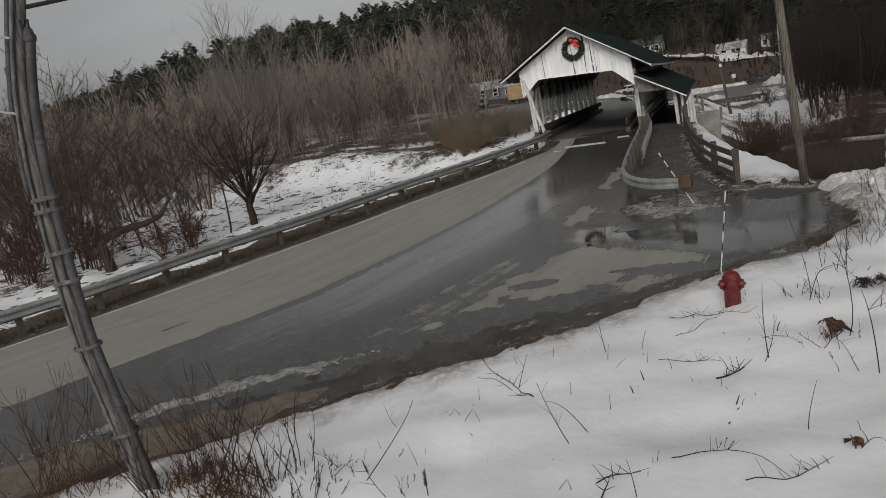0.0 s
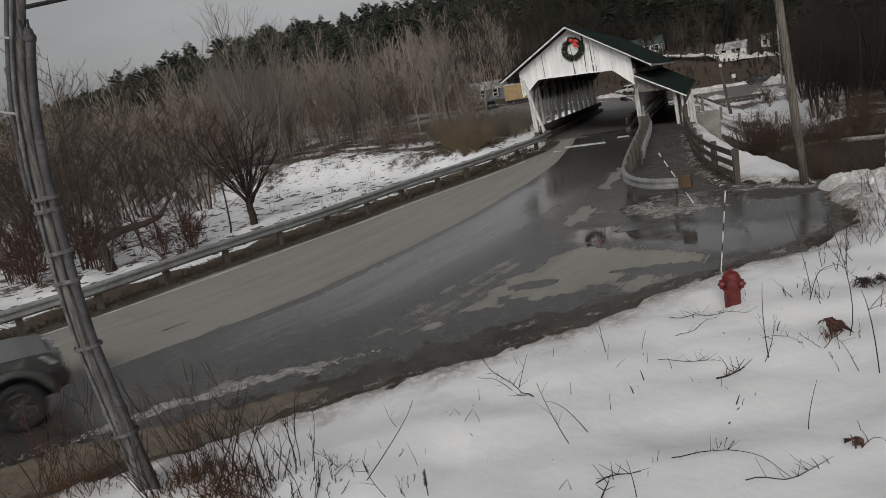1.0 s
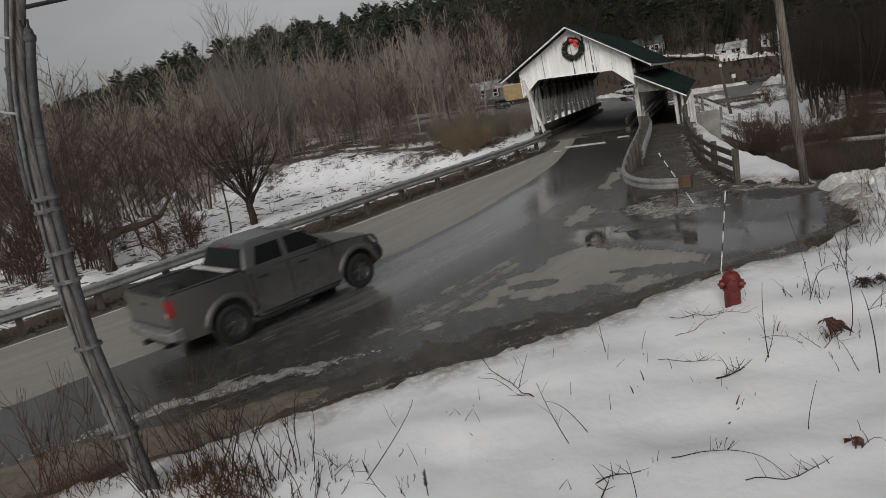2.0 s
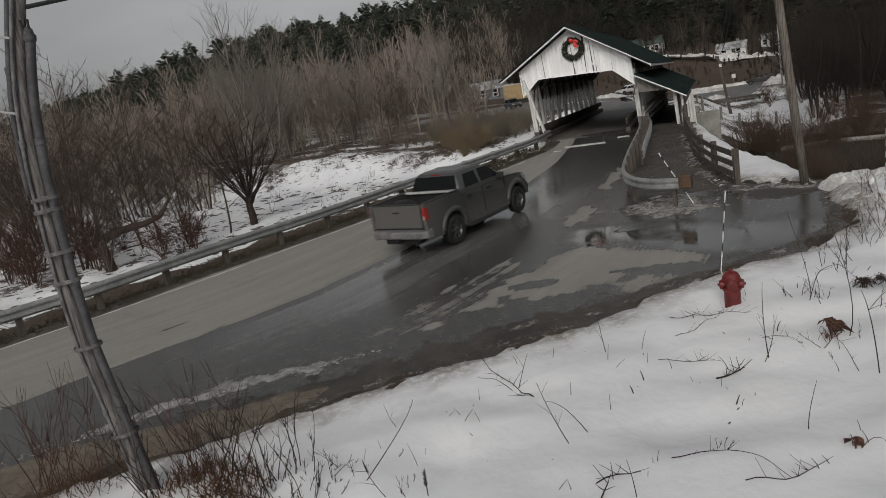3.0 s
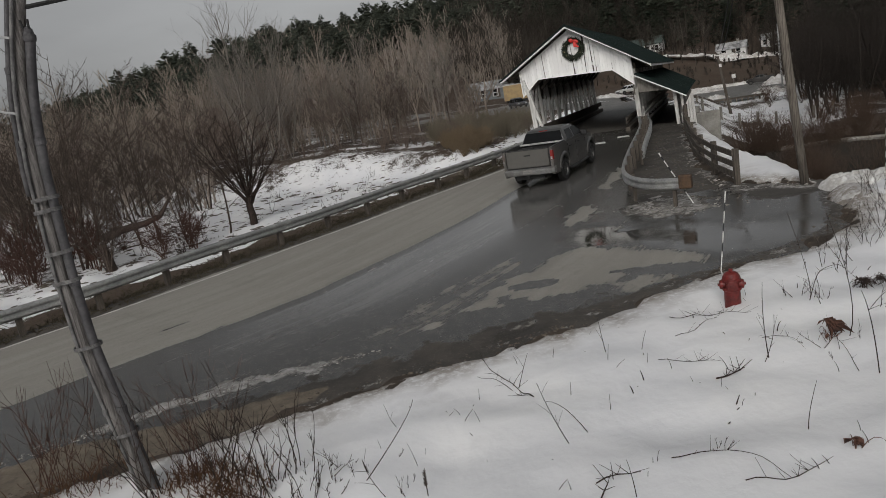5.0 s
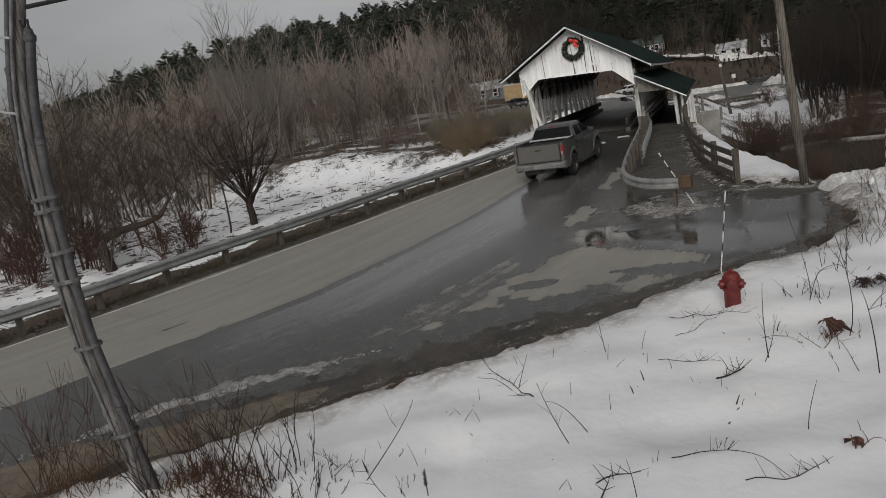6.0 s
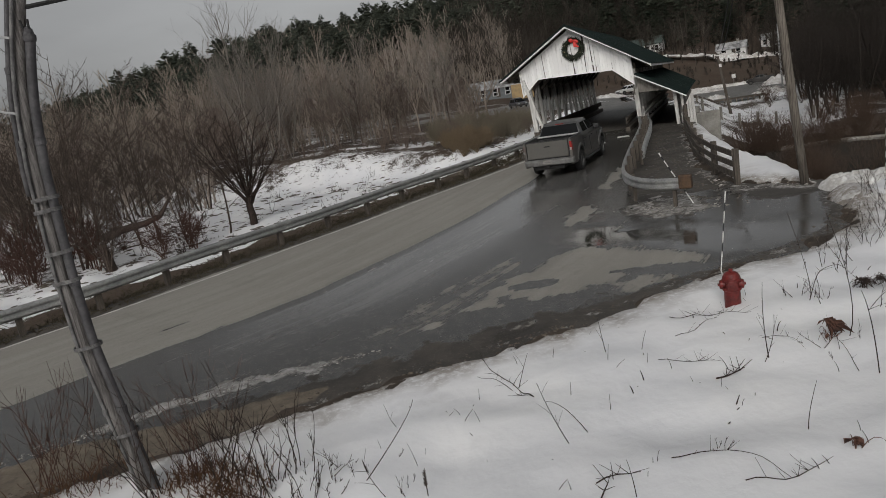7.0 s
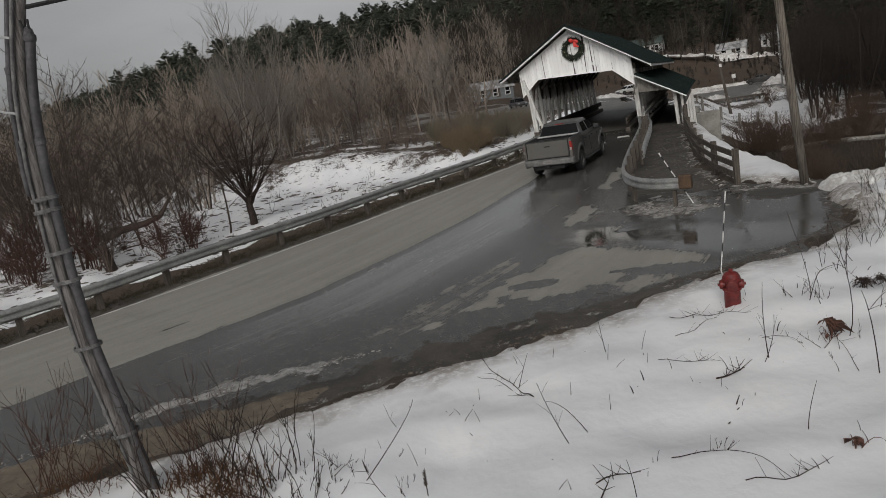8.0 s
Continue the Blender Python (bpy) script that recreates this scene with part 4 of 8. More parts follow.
def quad_panel(bm, pts, thick, outward):
    """A thin pane over four or more points, standing proud along outward."""
    o = Vector(outward).normalized()
    a = [bm.verts.new(Vector(p) - o * 0.02) for p in pts]
    b = [bm.verts.new(Vector(p) + o * thick) for p in pts]
    n = len(a)
    bm.faces.new(b)
    bm.faces.new(a[::-1])
    for i in range(n):
        bm.faces.new((a[i], a[(i + 1) % n], b[(i + 1) % n], b[i]))


def ring_loft(bm, rings):
    """Skins closed rings of equal count, and caps both ends."""
    vs = [[bm.verts.new(p) for p in r] for r in rings]
    n = len(vs[0])
    for a, b in zip(vs, vs[1:]):
        for k in range(n):
            bm.faces.new((a[k], a[(k + 1) % n], b[(k + 1) % n], b[k]))
    bm.faces.new(vs[0][::-1])
    bm.faces.new(vs[-1])


def build_pickup(P=M_PAINT_GREY, label="dirty grey crew cab pickup truck with open bed"):
    t = thing("pickup_truck", pose(0, 0, 0), label, "pickup truck")
    # front body and cab side below the windows
    bm = bmesh.new()
    slab(bm, [(1.66, 0.37), (3.92, 0.37)] + arc(4.42, 0.40, 0.49, 183, -3) + [(4.98, 0.40), (5.12, 0.50), (5.19, 0.70), (5.18, 0.92), (5.06, 1.06), (4.70, 1.13), (3.98, 1.20), (1.66, 1.235)], -0.895, 0.895)
    for v in bm.verts:
        if v.co.x > 4.6:
            v.co.y *= 1 - 0.16 * (v.co.x - 4.6) / 0.6
        if v.co.z > 1.0:
            v.co.y *= 0.965
    soft_edges(part("body", bm, P, t), 0.045, 3)
    # cab upper: pillars and roof
    bm = bmesh.new()

    def ring(z, xa, xb, hy, n=5):
        c = [(xb, -hy * 0.9), (xb - 0.06, -hy), (xa + 0.05, -hy), (xa, -hy * 0.93), (xa, hy * 0.93), (xa + 0.05, hy), (xb - 0.06, hy), (xb, hy * 0.9)]
        return [(x, y, z) for x, y in c]

    ring_loft(bm, [ring(1.18, 1.68, 4.0, 0.86), ring(1.30, 1.69, 3.84, 0.845), ring(1.66, 1.84, 3.22, 0.685), ring(1.74, 1.92, 3.06, 0.64), ring(1.775, 2.08, 2.85, 0.54)])
    cab = soft_edges(part("cab", bm, P, t), 0.03, 2, 25)

    def on_side(x, z, sgn):
        f = (z - 1.30) / 0.36
        return (x, sgn * (0.845 + (0.685 - 0.845) * f), z)

    for sgn in (1, -1):
        out = (0, sgn, 0.42)
        for name, pts in (("rear_side_window", [(1.95, 1.31), (2.62, 1.31), (2.66, 1.64), (2.12, 1.64)]), ("front_side_window", [(2.74, 1.31), (3.66, 1.31), (3.27, 1.62), (3.16, 1.645), (2.78, 1.645)])):
            bm = bmesh.new()
            quad_panel(bm, [on_side(x, z, sgn) for x, z in pts], 0.006, out)
            part(name, bm, M_GLASS, cab, "dark tinted side glass")
        for x in (2.68, 1.80, 3.80):
            bm = bmesh.new()
            beam(bm, (x, sgn * 0.897, 0.52), (x, sgn * 0.872, 1.20), 0.012, 0.008, (1, 0, 0))
            part("door_gap", bm, M_BLACK, t)
        for x in (2.05, 3.02):
            bm = bmesh.new()
            box(bm, x - 0.10, x + 0.10, sgn * 0.89 - 0.025, sgn * 0.89 + 0.025, 1.06, 1.095)
            soft_edges(part("door_handle", bm, M_DARKPLASTIC, t), 0.01)
        bm = bmesh.new()
        ring_loft(bm, [[(3.50 + dx, sgn * y, 1.30 + dz) for dx, dz in ((-0.05, -0.08), (0.06, -0.09), (0.07, 0.09), (-0.04, 0.10))] for y in (0.86, 0.97, 1.08)])
        soft_edges(part("side_mirror", bm, M_DARKPLASTIC, t, "black side mirror"), 0.03)
        # step bar and arch flares
        bm = bmesh.new()
        tube(bm, [(1.75, sgn * 0.80, 0.37), (1.85, sgn * 0.93, 0.33), (3.72, sgn * 0.93, 0.33), (3.82, sgn * 0.80, 0.37)], 0.045, 8)
        part("step_bar", bm, M_DARKPLASTIC, t, "dark step bar")
        for cx in (1.22, 4.42):
            bm = bmesh.new()
            rings = []
            for a in np.linspace(172, 8, 16):
                c, s = math.cos(radians(a)), math.sin(radians(a))
                rings.append([(cx + rr * c, sgn * yy, 0.40 + rr * s) for rr, yy in ((0.47, 0.86), (0.475, 0.925), (0.52, 0.938), (0.60, 0.912), (0.61, 0.86))])
            ring_loft(bm, rings)
            part("arch_flare", bm, P, t, smooth=True)
        # bed side
        bm = bmesh.new()
        slab(bm, [(0.06, 0.56), (0.10, 0.43), (0.70, 0.40)] + arc(1.22, 0.40, 0.49, 178, 28) + [(1.64, 0.60), (1.64, 1.31), (0.06, 1.335)], sgn * 0.80, sgn * 0.90)
        soft_edges(part("bed_side", bm, P, t), 0.03, 2)
        bm = bmesh.new()
        box(bm, 0.10, 1.62, sgn * 0.85 - 0.055, sgn * 0.85 + 0.055, 1.325, 1.355)
        soft_edges(part("bed_rail_cap", bm, M_DARKPLASTIC, t), 0.012)
        # lamps
        bm = bmesh.new()
        ring_loft(bm, [[(0.035 + dx, sgn * y, z) for y, z in ((0.822, 0.93), (0.912, 0.93), (0.904, 1.25), (0.822, 1.25))] for dx in (0.0, 0.16)])
        lamp = soft_edges(part("tail_lamp", bm, M_TAIL if sgn < 0 else M_TAILSALT, t, "red tail lamp"), 0.02)
        bm = bmesh.new()
        box(bm, 0.022, 0.05, sgn * 0.866 - 0.03, sgn * 0.866 + 0.03, 0.95, 1.04)
        part("reversing_lens", bm, M_CLEAR if sgn < 0 else M_CHROME2, lamp, "clear white lens")
        bm = bmesh.new()
        ring_loft(bm, [[(5.02, sgn * 0.80, 0.86), (5.12, sgn * 0.50, 0.84), (5.10, sgn * 0.50, 1.03), (4.86, sgn * 0.83, 1.05)], [(5.10, sgn * 0.815, 0.86), (5.20, sgn * 0.50, 0.84), (5.15, sgn * 0.50, 1.03), (4.90, sgn * 0.865, 1.05)]])
        soft_edges(part("headlamp", bm, M_CLEAR, t, "clear headlamp"), 0.015)
    # bed floor, tailgate, bumpers, grille, windows fore and aft
    bm = bmesh.new()
    box(bm, 0.08, 1.66, -0.80, 0.80, 0.70, 0.76)
    box(bm, 1.58, 1.66, -0.80, 0.80, 0.76, 1.30)
    for sgn in (1, -1):
        box(bm, 0.85, 1.58, sgn * 0.68 - 0.12, sgn * 0.68 + 0.12, 0.76, 0.95)
    part("bed_liner", bm, M_DARKPLASTIC, t, "black bed liner")
    bm = bmesh.new()
    ring_loft(bm, [[(0.62 + 0.30 * c * k, 0.22 + 0.42 * d * k, z) for c, d in ((1, 0), (0.75, 0.7), (0, 1), (-0.75, 0.7), (-1, 0), (-0.75, -0.7), (0, -1), (0.75, -0.7))] for z, k in ((0.76, 0.9), (1.0, 1.0), (1.22, 0.92), (1.33, 0.55))])
    part("load_cover", bm, M_BLACK, t, "black covered load in the bed", smooth=True)
    bm = bmesh.new()
    box(bm, 0.03, 0.11, -0.765, 0.765, 0.74, 1.335)
    gate = soft_edges(part("tailgate", bm, P, t), 0.03, 3)
    bm = bmesh.new()
    box(bm, 0.018, 0.05, -0.11, 0.11, 1.13, 1.17)
    part("tailgate_handle", bm, M_BLACK, gate)
    bm = bmesh.new()
    box(bm, 0.025, 0.09, -0.74, 0.74, 1.325, 1.35)
    part("tailgate_cap", bm, M_DARKPLASTIC, gate)
    bm = bmesh.new()
    box(bm, 1.46, 1.58, -0.80, 0.80, 1.30, 1.36)
    soft_edges(part("bed_crossbar", bm, M_CLEAR, t, "pale metal bar across the bed"), 0.012)
    bm = bmesh.new()
    ring_loft(bm, [[(0.10 + e, y, 0.47), (-0.08 + e, y * 0.985, 0.49), (-0.11 + e, y * 0.985, 0.67), (0.10 + e, y, 0.71)] for y, e in ((-0.935, 0.14), (-0.80, 0.02), (-0.42, 0.0), (0.42, 0.0), (0.80, 0.02), (0.935, 0.14))])
    bump = soft_edges(part("rear_bumper", bm, M_CHROME2, t, "dull grey rear bumper"), 0.03)
    bm = bmesh.new()
    box(bm, -0.115, -0.09, -0.16, 0.16, 0.545, 0.675)
    part("number_plate", bm, M_PLATE, bump)
    bm = bmesh.new()
    box(bm, -0.119, -0.110, -0.11, 0.11, 0.59, 0.635)
    part("plate_bar", bm, M_CHROME2, bump)
    bm = bmesh.new()
    box(bm, -0.16, 0.3, -0.05, 0.05, 0.40, 0.48)
    tube(bm, [(-0.05, -0.55, 0.36), (0.5, -0.55, 0.36)], 0.035, 8)
    box(bm, 0.1, 5.0, -0.55, 0.55, 0.32, 0.60)
    box(bm, 1.72, 3.9, -0.84, 0.84, 0.30, 0.42)
    part("chassis", bm, M_BLACK, t, "black underbody")
    bm = bmesh.new()
    for cx in (1.22, 4.42):
        box(bm, cx - 0.5, cx + 0.5, -0.74, 0.74, 0.5, 0.95) if cx > 2 else box(bm, cx - 0.48, cx + 0.42, -0.79, 0.79, 0.5, 0.72)
    part("wheel_well", bm, M_BLACK, t)
    bm = bmesh.new()
    ring_loft(bm, [[(4.95, y, 0.44), (5.17, y * 0.97, 0.46), (5.24, y * 0.95, 0.62), (5.17, y * 0.97, 0.78), (4.95, y, 0.80)] for y in (-0.84, -0.45, 0.45, 0.84)])
    soft_edges(part("front_bumper", bm, M_DARKPLASTIC, t, "dark front bumper"), 0.03)
    bm = bmesh.new()
    for y in (-0.3, 0.0, 0.3):
        box(bm, 5.12, 5.21, y - 0.13, y + 0.13, 0.83, 1.02)
    part("grille", bm, M_CHROME, t)
    bm = bmesh.new()
    quad_panel(bm, [(1.690, -0.76, 1.30), (1.690, 0.76, 1.30), (1.835, 0.645, 1.672), (1.835, -0.645, 1.672)], 0.016, (-1, 0, 0.3))
    part("rear_window", bm, M_GLASS, cab, "dark rear window")
    bm = bmesh.new()
    quad_panel(bm, [(3.78, -0.72, 1.34), (3.78, 0.72, 1.34), (3.26, 0.60, 1.655), (3.26, -0.60, 1.655)], 0.008, (0.53, 0, 1))
    part("windscreen", bm, M_GLASS, cab, "dark windscreen")
    bm = bmesh.new()
    box(bm, 1.855, 1.885, -0.15, 0.15, 1.70, 1.722)
    part("high_brake_lamp", bm, M_TAIL, cab, "small red brake lamp")
    wheels = [add_wheel(t, x, y, 0.385, 0.25) for x in (1.22, 4.42) for y in (0.80, -0.80)]
    return t, wheels


def lamp_material(name, c, glow):
    k = Nodes(name, 0.2)
    k.colour(k.mix(k.noise(20, 2), c, tuple(0.8 * v for v in c)))
    k.b.inputs["Emission Color"].default_value = (*c, 1)
    k.b.inputs["Emission Strength"].default_value = glow
    return k.m


M_TAIL = lamp_material("red_lamp", (0.22, 0.02, 0.018), 0.22)
M_PLATE = two_tone("salty_plate", (0.27, 0.26, 0.245), (0.20, 0.19, 0.178), 12, 0.6, 0, 0.1, 30)
M_TAILSALT = two_tone("salt_covered_lamp", (0.095, 0.062, 0.056), (0.12, 0.10, 0.09), 9, 0.7, 0, 0.1, 30)
M_CLEAR = two_tone("clear_lens", (0.45, 0.45, 0.44), (0.33, 0.33, 0.33), 12, 0.2, 0, 0.05, 20)
M_CHROME2 = two_tone("salt_dulled_bumper", (0.23, 0.23, 0.225), (0.16, 0.155, 0.15), 5, 0.5, 0.3, 0.1, 30)
pickup, pickup_wheels = build_pickup()


def build_car(label, paint, length=4.5, height=1.48, width=1.8, hatch=False, name="car", category="car"):
    """A smaller car seen far off: body, cabin, panes, lamps and wheels; nose towards +x, middle at 0."""
    t = thing(name, pose(0, 0, 0), label, category)
    L, W = length / 2, width / 2
    wb = length * 0.295
    bm = bmesh.new()
    slab(bm, [(-L + 0.05, 0.34)] + arc(-wb, 0.33, 0.37, 178, 2, 8) + arc(wb, 0.33, 0.37, 178, 2, 8) + [(L - 0.08, 0.30), (L, 0.45), (L - 0.03, 0.66), (L - 0.25, 0.78), (wb - 0.35, 0.92), (-wb - 0.3, 0.98), (-L + 0.03, 0.92), (-L, 0.6)], -W, W)
    soft_edges(part("body", bm, paint, t), 0.06, 3)
    bm = bmesh.new()
    rear = -L + (0.12 if hatch else 0.75)
    rings = []
    for z, xa, xb, hy in ((0.88, rear, wb - 0.25, W - 0.06), (height - 0.16, rear + (0.22 if hatch else 0.5), 0.25, W - 0.25), (height - 0.03, rear + (0.4 if hatch else 0.7), 0.0, W - 0.32), (height, rear + 0.8, -0.25, W - 0.45)):
        rings.append([(xb, -hy * 0.9, z), (xb - 0.08, -hy, z), (xa + 0.08, -hy, z), (xa, -hy * 0.9, z), (xa, hy * 0.9, z), (xa + 0.08, hy, z), (xb - 0.08, hy, z), (xb, hy * 0.9, z)])
    ring_loft(bm, rings)
    cab = soft_edges(part("cabin", bm, paint, t), 0.03, 2)
    z0, z1 = 0.93, height - 0.19
    for sgn in (1, -1):
        for xa, xb, ta, tb in ((rear + 0.35, -0.35, rear + 0.60, -0.30), (-0.25, wb - 0.5, -0.22, 0.12)):
            bm = bmesh.new()
            quad_panel(bm, [(xa, sgn * (W - 0.075), z0), (xb, sgn * (W - 0.075), z0), (tb, sgn * (W - 0.245), z1), (ta, sgn * (W - 0.245), z1)], 0.008, (0, sgn, 0.35))
            part("side_window", bm, M_GLASS, cab)
        bm = bmesh.new()
        box(bm, L - 0.22, L - 0.02, sgn * (W - 0.3) - 0.16, sgn * (W - 0.3) + 0.16, 0.60, 0.74)
        part("headlamp", bm, M_CLEAR, t, "clear headlamp")
        bm = bmesh.new()
        box(bm, -L - 0.01, -L + 0.1, sgn * (W - 0.25) - 0.16, sgn * (W - 0.25) + 0.16, 0.66, 0.82)
        part("tail_lamp", bm, M_TAILOFF, t, "red tail lamp")
    bm = bmesh.new()
    quad_panel(bm, [(wb - 0.32, -W + 0.14, 0.95), (wb - 0.32, W - 0.14, 0.95), (0.30, W - 0.30, z1), (0.30, -W + 0.30, z1)], 0.01, (0.6, 0, 1))
    part("windscreen", bm, M_GLASS, cab)
    bm = bmesh.new()
    box(bm, L - 0.06, L + 0.015, -0.4, 0.4, 0.40, 0.56)
    part("grille", bm, M_BLACK, t)
    for x in (-wb, wb):
        for y in (W - 0.1, -W + 0.1):
            add_wheel(t, x, y, 0.32, 0.2, 5)
    return t


M_TAILOFF = plain("red_lens", (0.35, 0.03, 0.02), 0.25)
M_NAVY = car_paint("dark_blue_paint", (0.022, 0.025, 0.035), (0.035, 0.038, 0.05), 0.3, 0.1, (0.06, 0.058, 0.055), 0.0)
M_SILVER = car_paint("white_silver_paint", (0.55, 0.55, 0.55), (0.65, 0.65, 0.65), 0.3, 0.1, (0.4, 0.39, 0.37), 0.0)
M_DARKPAINT = car_paint("dark_green_grey_paint", (0.016, 0.014, 0.013), (0.026, 0.022, 0.02), 0.5, 0.05, (0.03, 0.027, 0.024), 0.3)
waiting_car = build_car("dark blue car waiting on the far road", M_NAVY, 4.6, 1.62, 1.85, True)
parked = build_car("white hatchback parked in the snow beyond the bridge", M_SILVER, 4.4, 1.55, 1.78, True)
parked.matrix_basis = pose(38.3, 127, gz(38.3, 127) - 0.02, 0, 0, 200)
parked_b, parked_b_wheels = build_pickup(M_DARKPAINT, "dark brown-black pickup truck parked in the far lot")
parked_b.matrix_basis = pose(71.0, 137.3, -2.42, 0, 0, 155)


def build_box_truck():
    t = thing("box_truck", pose(0, 0, 0), "tan box truck with a pale roof on the far road", "truck")
    bm = bmesh.new()
    box(bm, -3.4, 1.6, -1.15, 1.15, 0.95, 3.85)
    cargo = soft_edges(part("cargo_box", bm, two_tone("tan_box_panel", (0.34, 0.235, 0.105), (0.26, 0.18, 0.085), 1.5, 0.6, 0, 0.1, 15), t, "tan cargo box"), 0.05)
    bm = bmesh.new()
    box(bm, -3.43, 1.63, -1.18, 1.18, 3.8, 3.92)
    part("roof_edge", bm, plain("pale_roof_edge", (0.55, 0.53, 0.5), 0.6), cargo)
    for x in (-3.42, 1.62):
        for y in (-1.16, 1.16):
            bm = bmesh.new()
            box(bm, x - 0.04, x + 0.04, y - 0.03, y + 0.03, 0.95, 3.8)
            part("corner_post", bm, M_GREYWOOD, cargo)
    bm = bmesh.new()
    ring_loft(bm, [[(xb, -hy, z), (1.7, -hy, z), (1.7, hy, z), (xb, hy, z)] for z, xb, hy in ((0.5, 3.6, 1.0), (1.35, 3.65, 1.0), (1.5, 3.3, 0.98), (2.2, 2.7, 0.85), (2.3, 2.5, 0.75))])
    soft_edges(part("cab", bm, plain("dark_cab_paint", (0.05, 0.04, 0.038), 0.4), t), 0.06)
    bm = bmesh.new()
    quad_panel(bm, [(3.28, -0.85, 1.55), (3.28, 0.85, 1.55), (2.75, 0.75, 2.15), (2.75, -0.75, 2.15)], 0.02, (0.7, 0, 0.6))
    part("windscreen", bm, M_GLASS, t)
    bm = bmesh.new()
    box(bm, -3.0, 3.4, -0.45, 0.45, 0.55, 0.98)
    for y in (-0.95, 0.95):
        box(bm, -1.2, 1.2, y - 0.08, y + 0.08, 0.5, 0.85)
    part("chassis", bm, M_BLACK, t, "dark chassis")
    for x in (-1.9, 2.75):
        for y in (0.92, -0.92):
            add_wheel(t, x, y, 0.45, 0.26, 6)
    return t


box_truck = build_box_truck()
# ---- rails, fence, poles and street things ----
def along(line, z_add=0.0, step=0.5):
    return [Vector((x, y, float(plane(x, y)) + z_add)) for x, y in spline(line, step)]


W_BEAM = [(0.00, 0.44), (0.05, 0.47), (0.085, 0.495), (0.085, 0.535), (0.05, 0.56), (0.02, 0.595), (0.05, 0.63), (0.085, 0.655), (0.085, 0.695), (0.05, 0.72), (0.00, 0.75),
          (-0.01, 0.745), (0.04, 0.715), (0.072, 0.69), (0.072, 0.66), (0.04, 0.637), (0.005, 0.595), (0.04, 0.553), (0.072, 0.53), (0.072, 0.5), (0.04, 0.475), (-0.01, 0.445)]


def build_guardrail(line, label, flip, span=3.8, post_step=1.9, end_panel=False, post_mat=None, skip=0.0, stout=1.0):
    pts = along(line, 0.0, 0.15)
    g = thing("guardrail", Matrix.Translation(pts[0]), label, "guardrail")
    o = pts[0].copy()
    pts = [p - o for p in pts]
    prof = [(-a, b) for a, b in W_BEAM] if flip else W_BEAM
    run = [0.0]
    for a, b in zip(pts, pts[1:]):
        run.append(run[-1] + (b - a).length)
    n = int(run[-1] / span)
    for i in range(n + 1):
        ks = [k for k in range(len(pts)) if i * span - 0.15 <= run[k] <= (i + 1) * span + 0.05]
        if len(ks) > 2:
            bm = bmesh.new()
            sweep(bm, [pts[k] + Vector((0, 0, 0.003 * (i % 2))) for k in ks], prof, True)
            part("rail_panel", bm, M_GALV, g)
    d = skip + 0.4
    while d < run[-1] - 0.1:
        k = min(range(len(pts)), key=lambda q: abs(run[q] - d))
        dr = (pts[min(k + 1, len(pts) - 1)] - pts[max(k - 1, 0)]).normalized()
        side = Vector((dr.y, -dr.x, 0)) * (1 if flip else -1)
        c = pts[k] + side * (0.055 + 0.085 * stout)
        bm = bmesh.new()
        m = Matrix((dr, Vector((-dr.y, dr.x, 0)), Vector((0, 0, 1)))).transposed().to_4x4()
        box(bm, -0.075 * stout, 0.075 * stout, -0.085 * stout, 0.085 * stout, -0.6, 0.74, Matrix.Translation(c) @ m)
        soft_edges(part("post", bm, post_mat or M_POLE, g, "weathered wooden post"), 0.012)
        bm = bmesh.new()
        box(bm, -0.06, 0.06, -0.05, 0.05, 0.47, 0.74, Matrix.Translation(pts[k] + side * 0.045) @ m)
        part("block", bm, post_mat or M_POLE, g)
        d += post_step
    if end_panel:
        e, dr = pts[-1], (pts[-1] - pts[-4]).normalized()
        m = Matrix((dr, Vector((-dr.y, dr.x, 0)), Vector((0, 0, 1)))).transposed().to_4x4()
        bm = bmesh.new()
        ring_loft(bm, [[(x, y, z) for y, z in ((-0.10, 0.47), (0.08, 0.47), (0.09, 0.82), (-0.09, 0.82))] for x in (-0.15, 0.02, 0.17)])
        bmesh.ops.transform(bm, matrix=Matrix.Translation(e) @ m, verts=bm.verts)
        soft_edges(part("end_terminal", bm, M_RUST, g, "rusty yellow end terminal"), 0.04)
    return g


build_guardrail(RAIL, "long galvanised guardrail on dark wooden posts beside the road", False, post_mat=M_TIMBER)
build_guardrail(RAIL2, "galvanised guardrail curving round the end of the walkway", False, 2.6, 1.7, True, M_TIMBER, stout=0.6)
# the second rail behind the curve, along the walkway side
build_guardrail([(10.75, 33.0), (9.72, 29.5), (7.85, 24.6), (6.95, 22.2)], "grey guardrail backing along the walkway", True, 3.0, 1.9, False, M_TIMBER, stout=0.6)


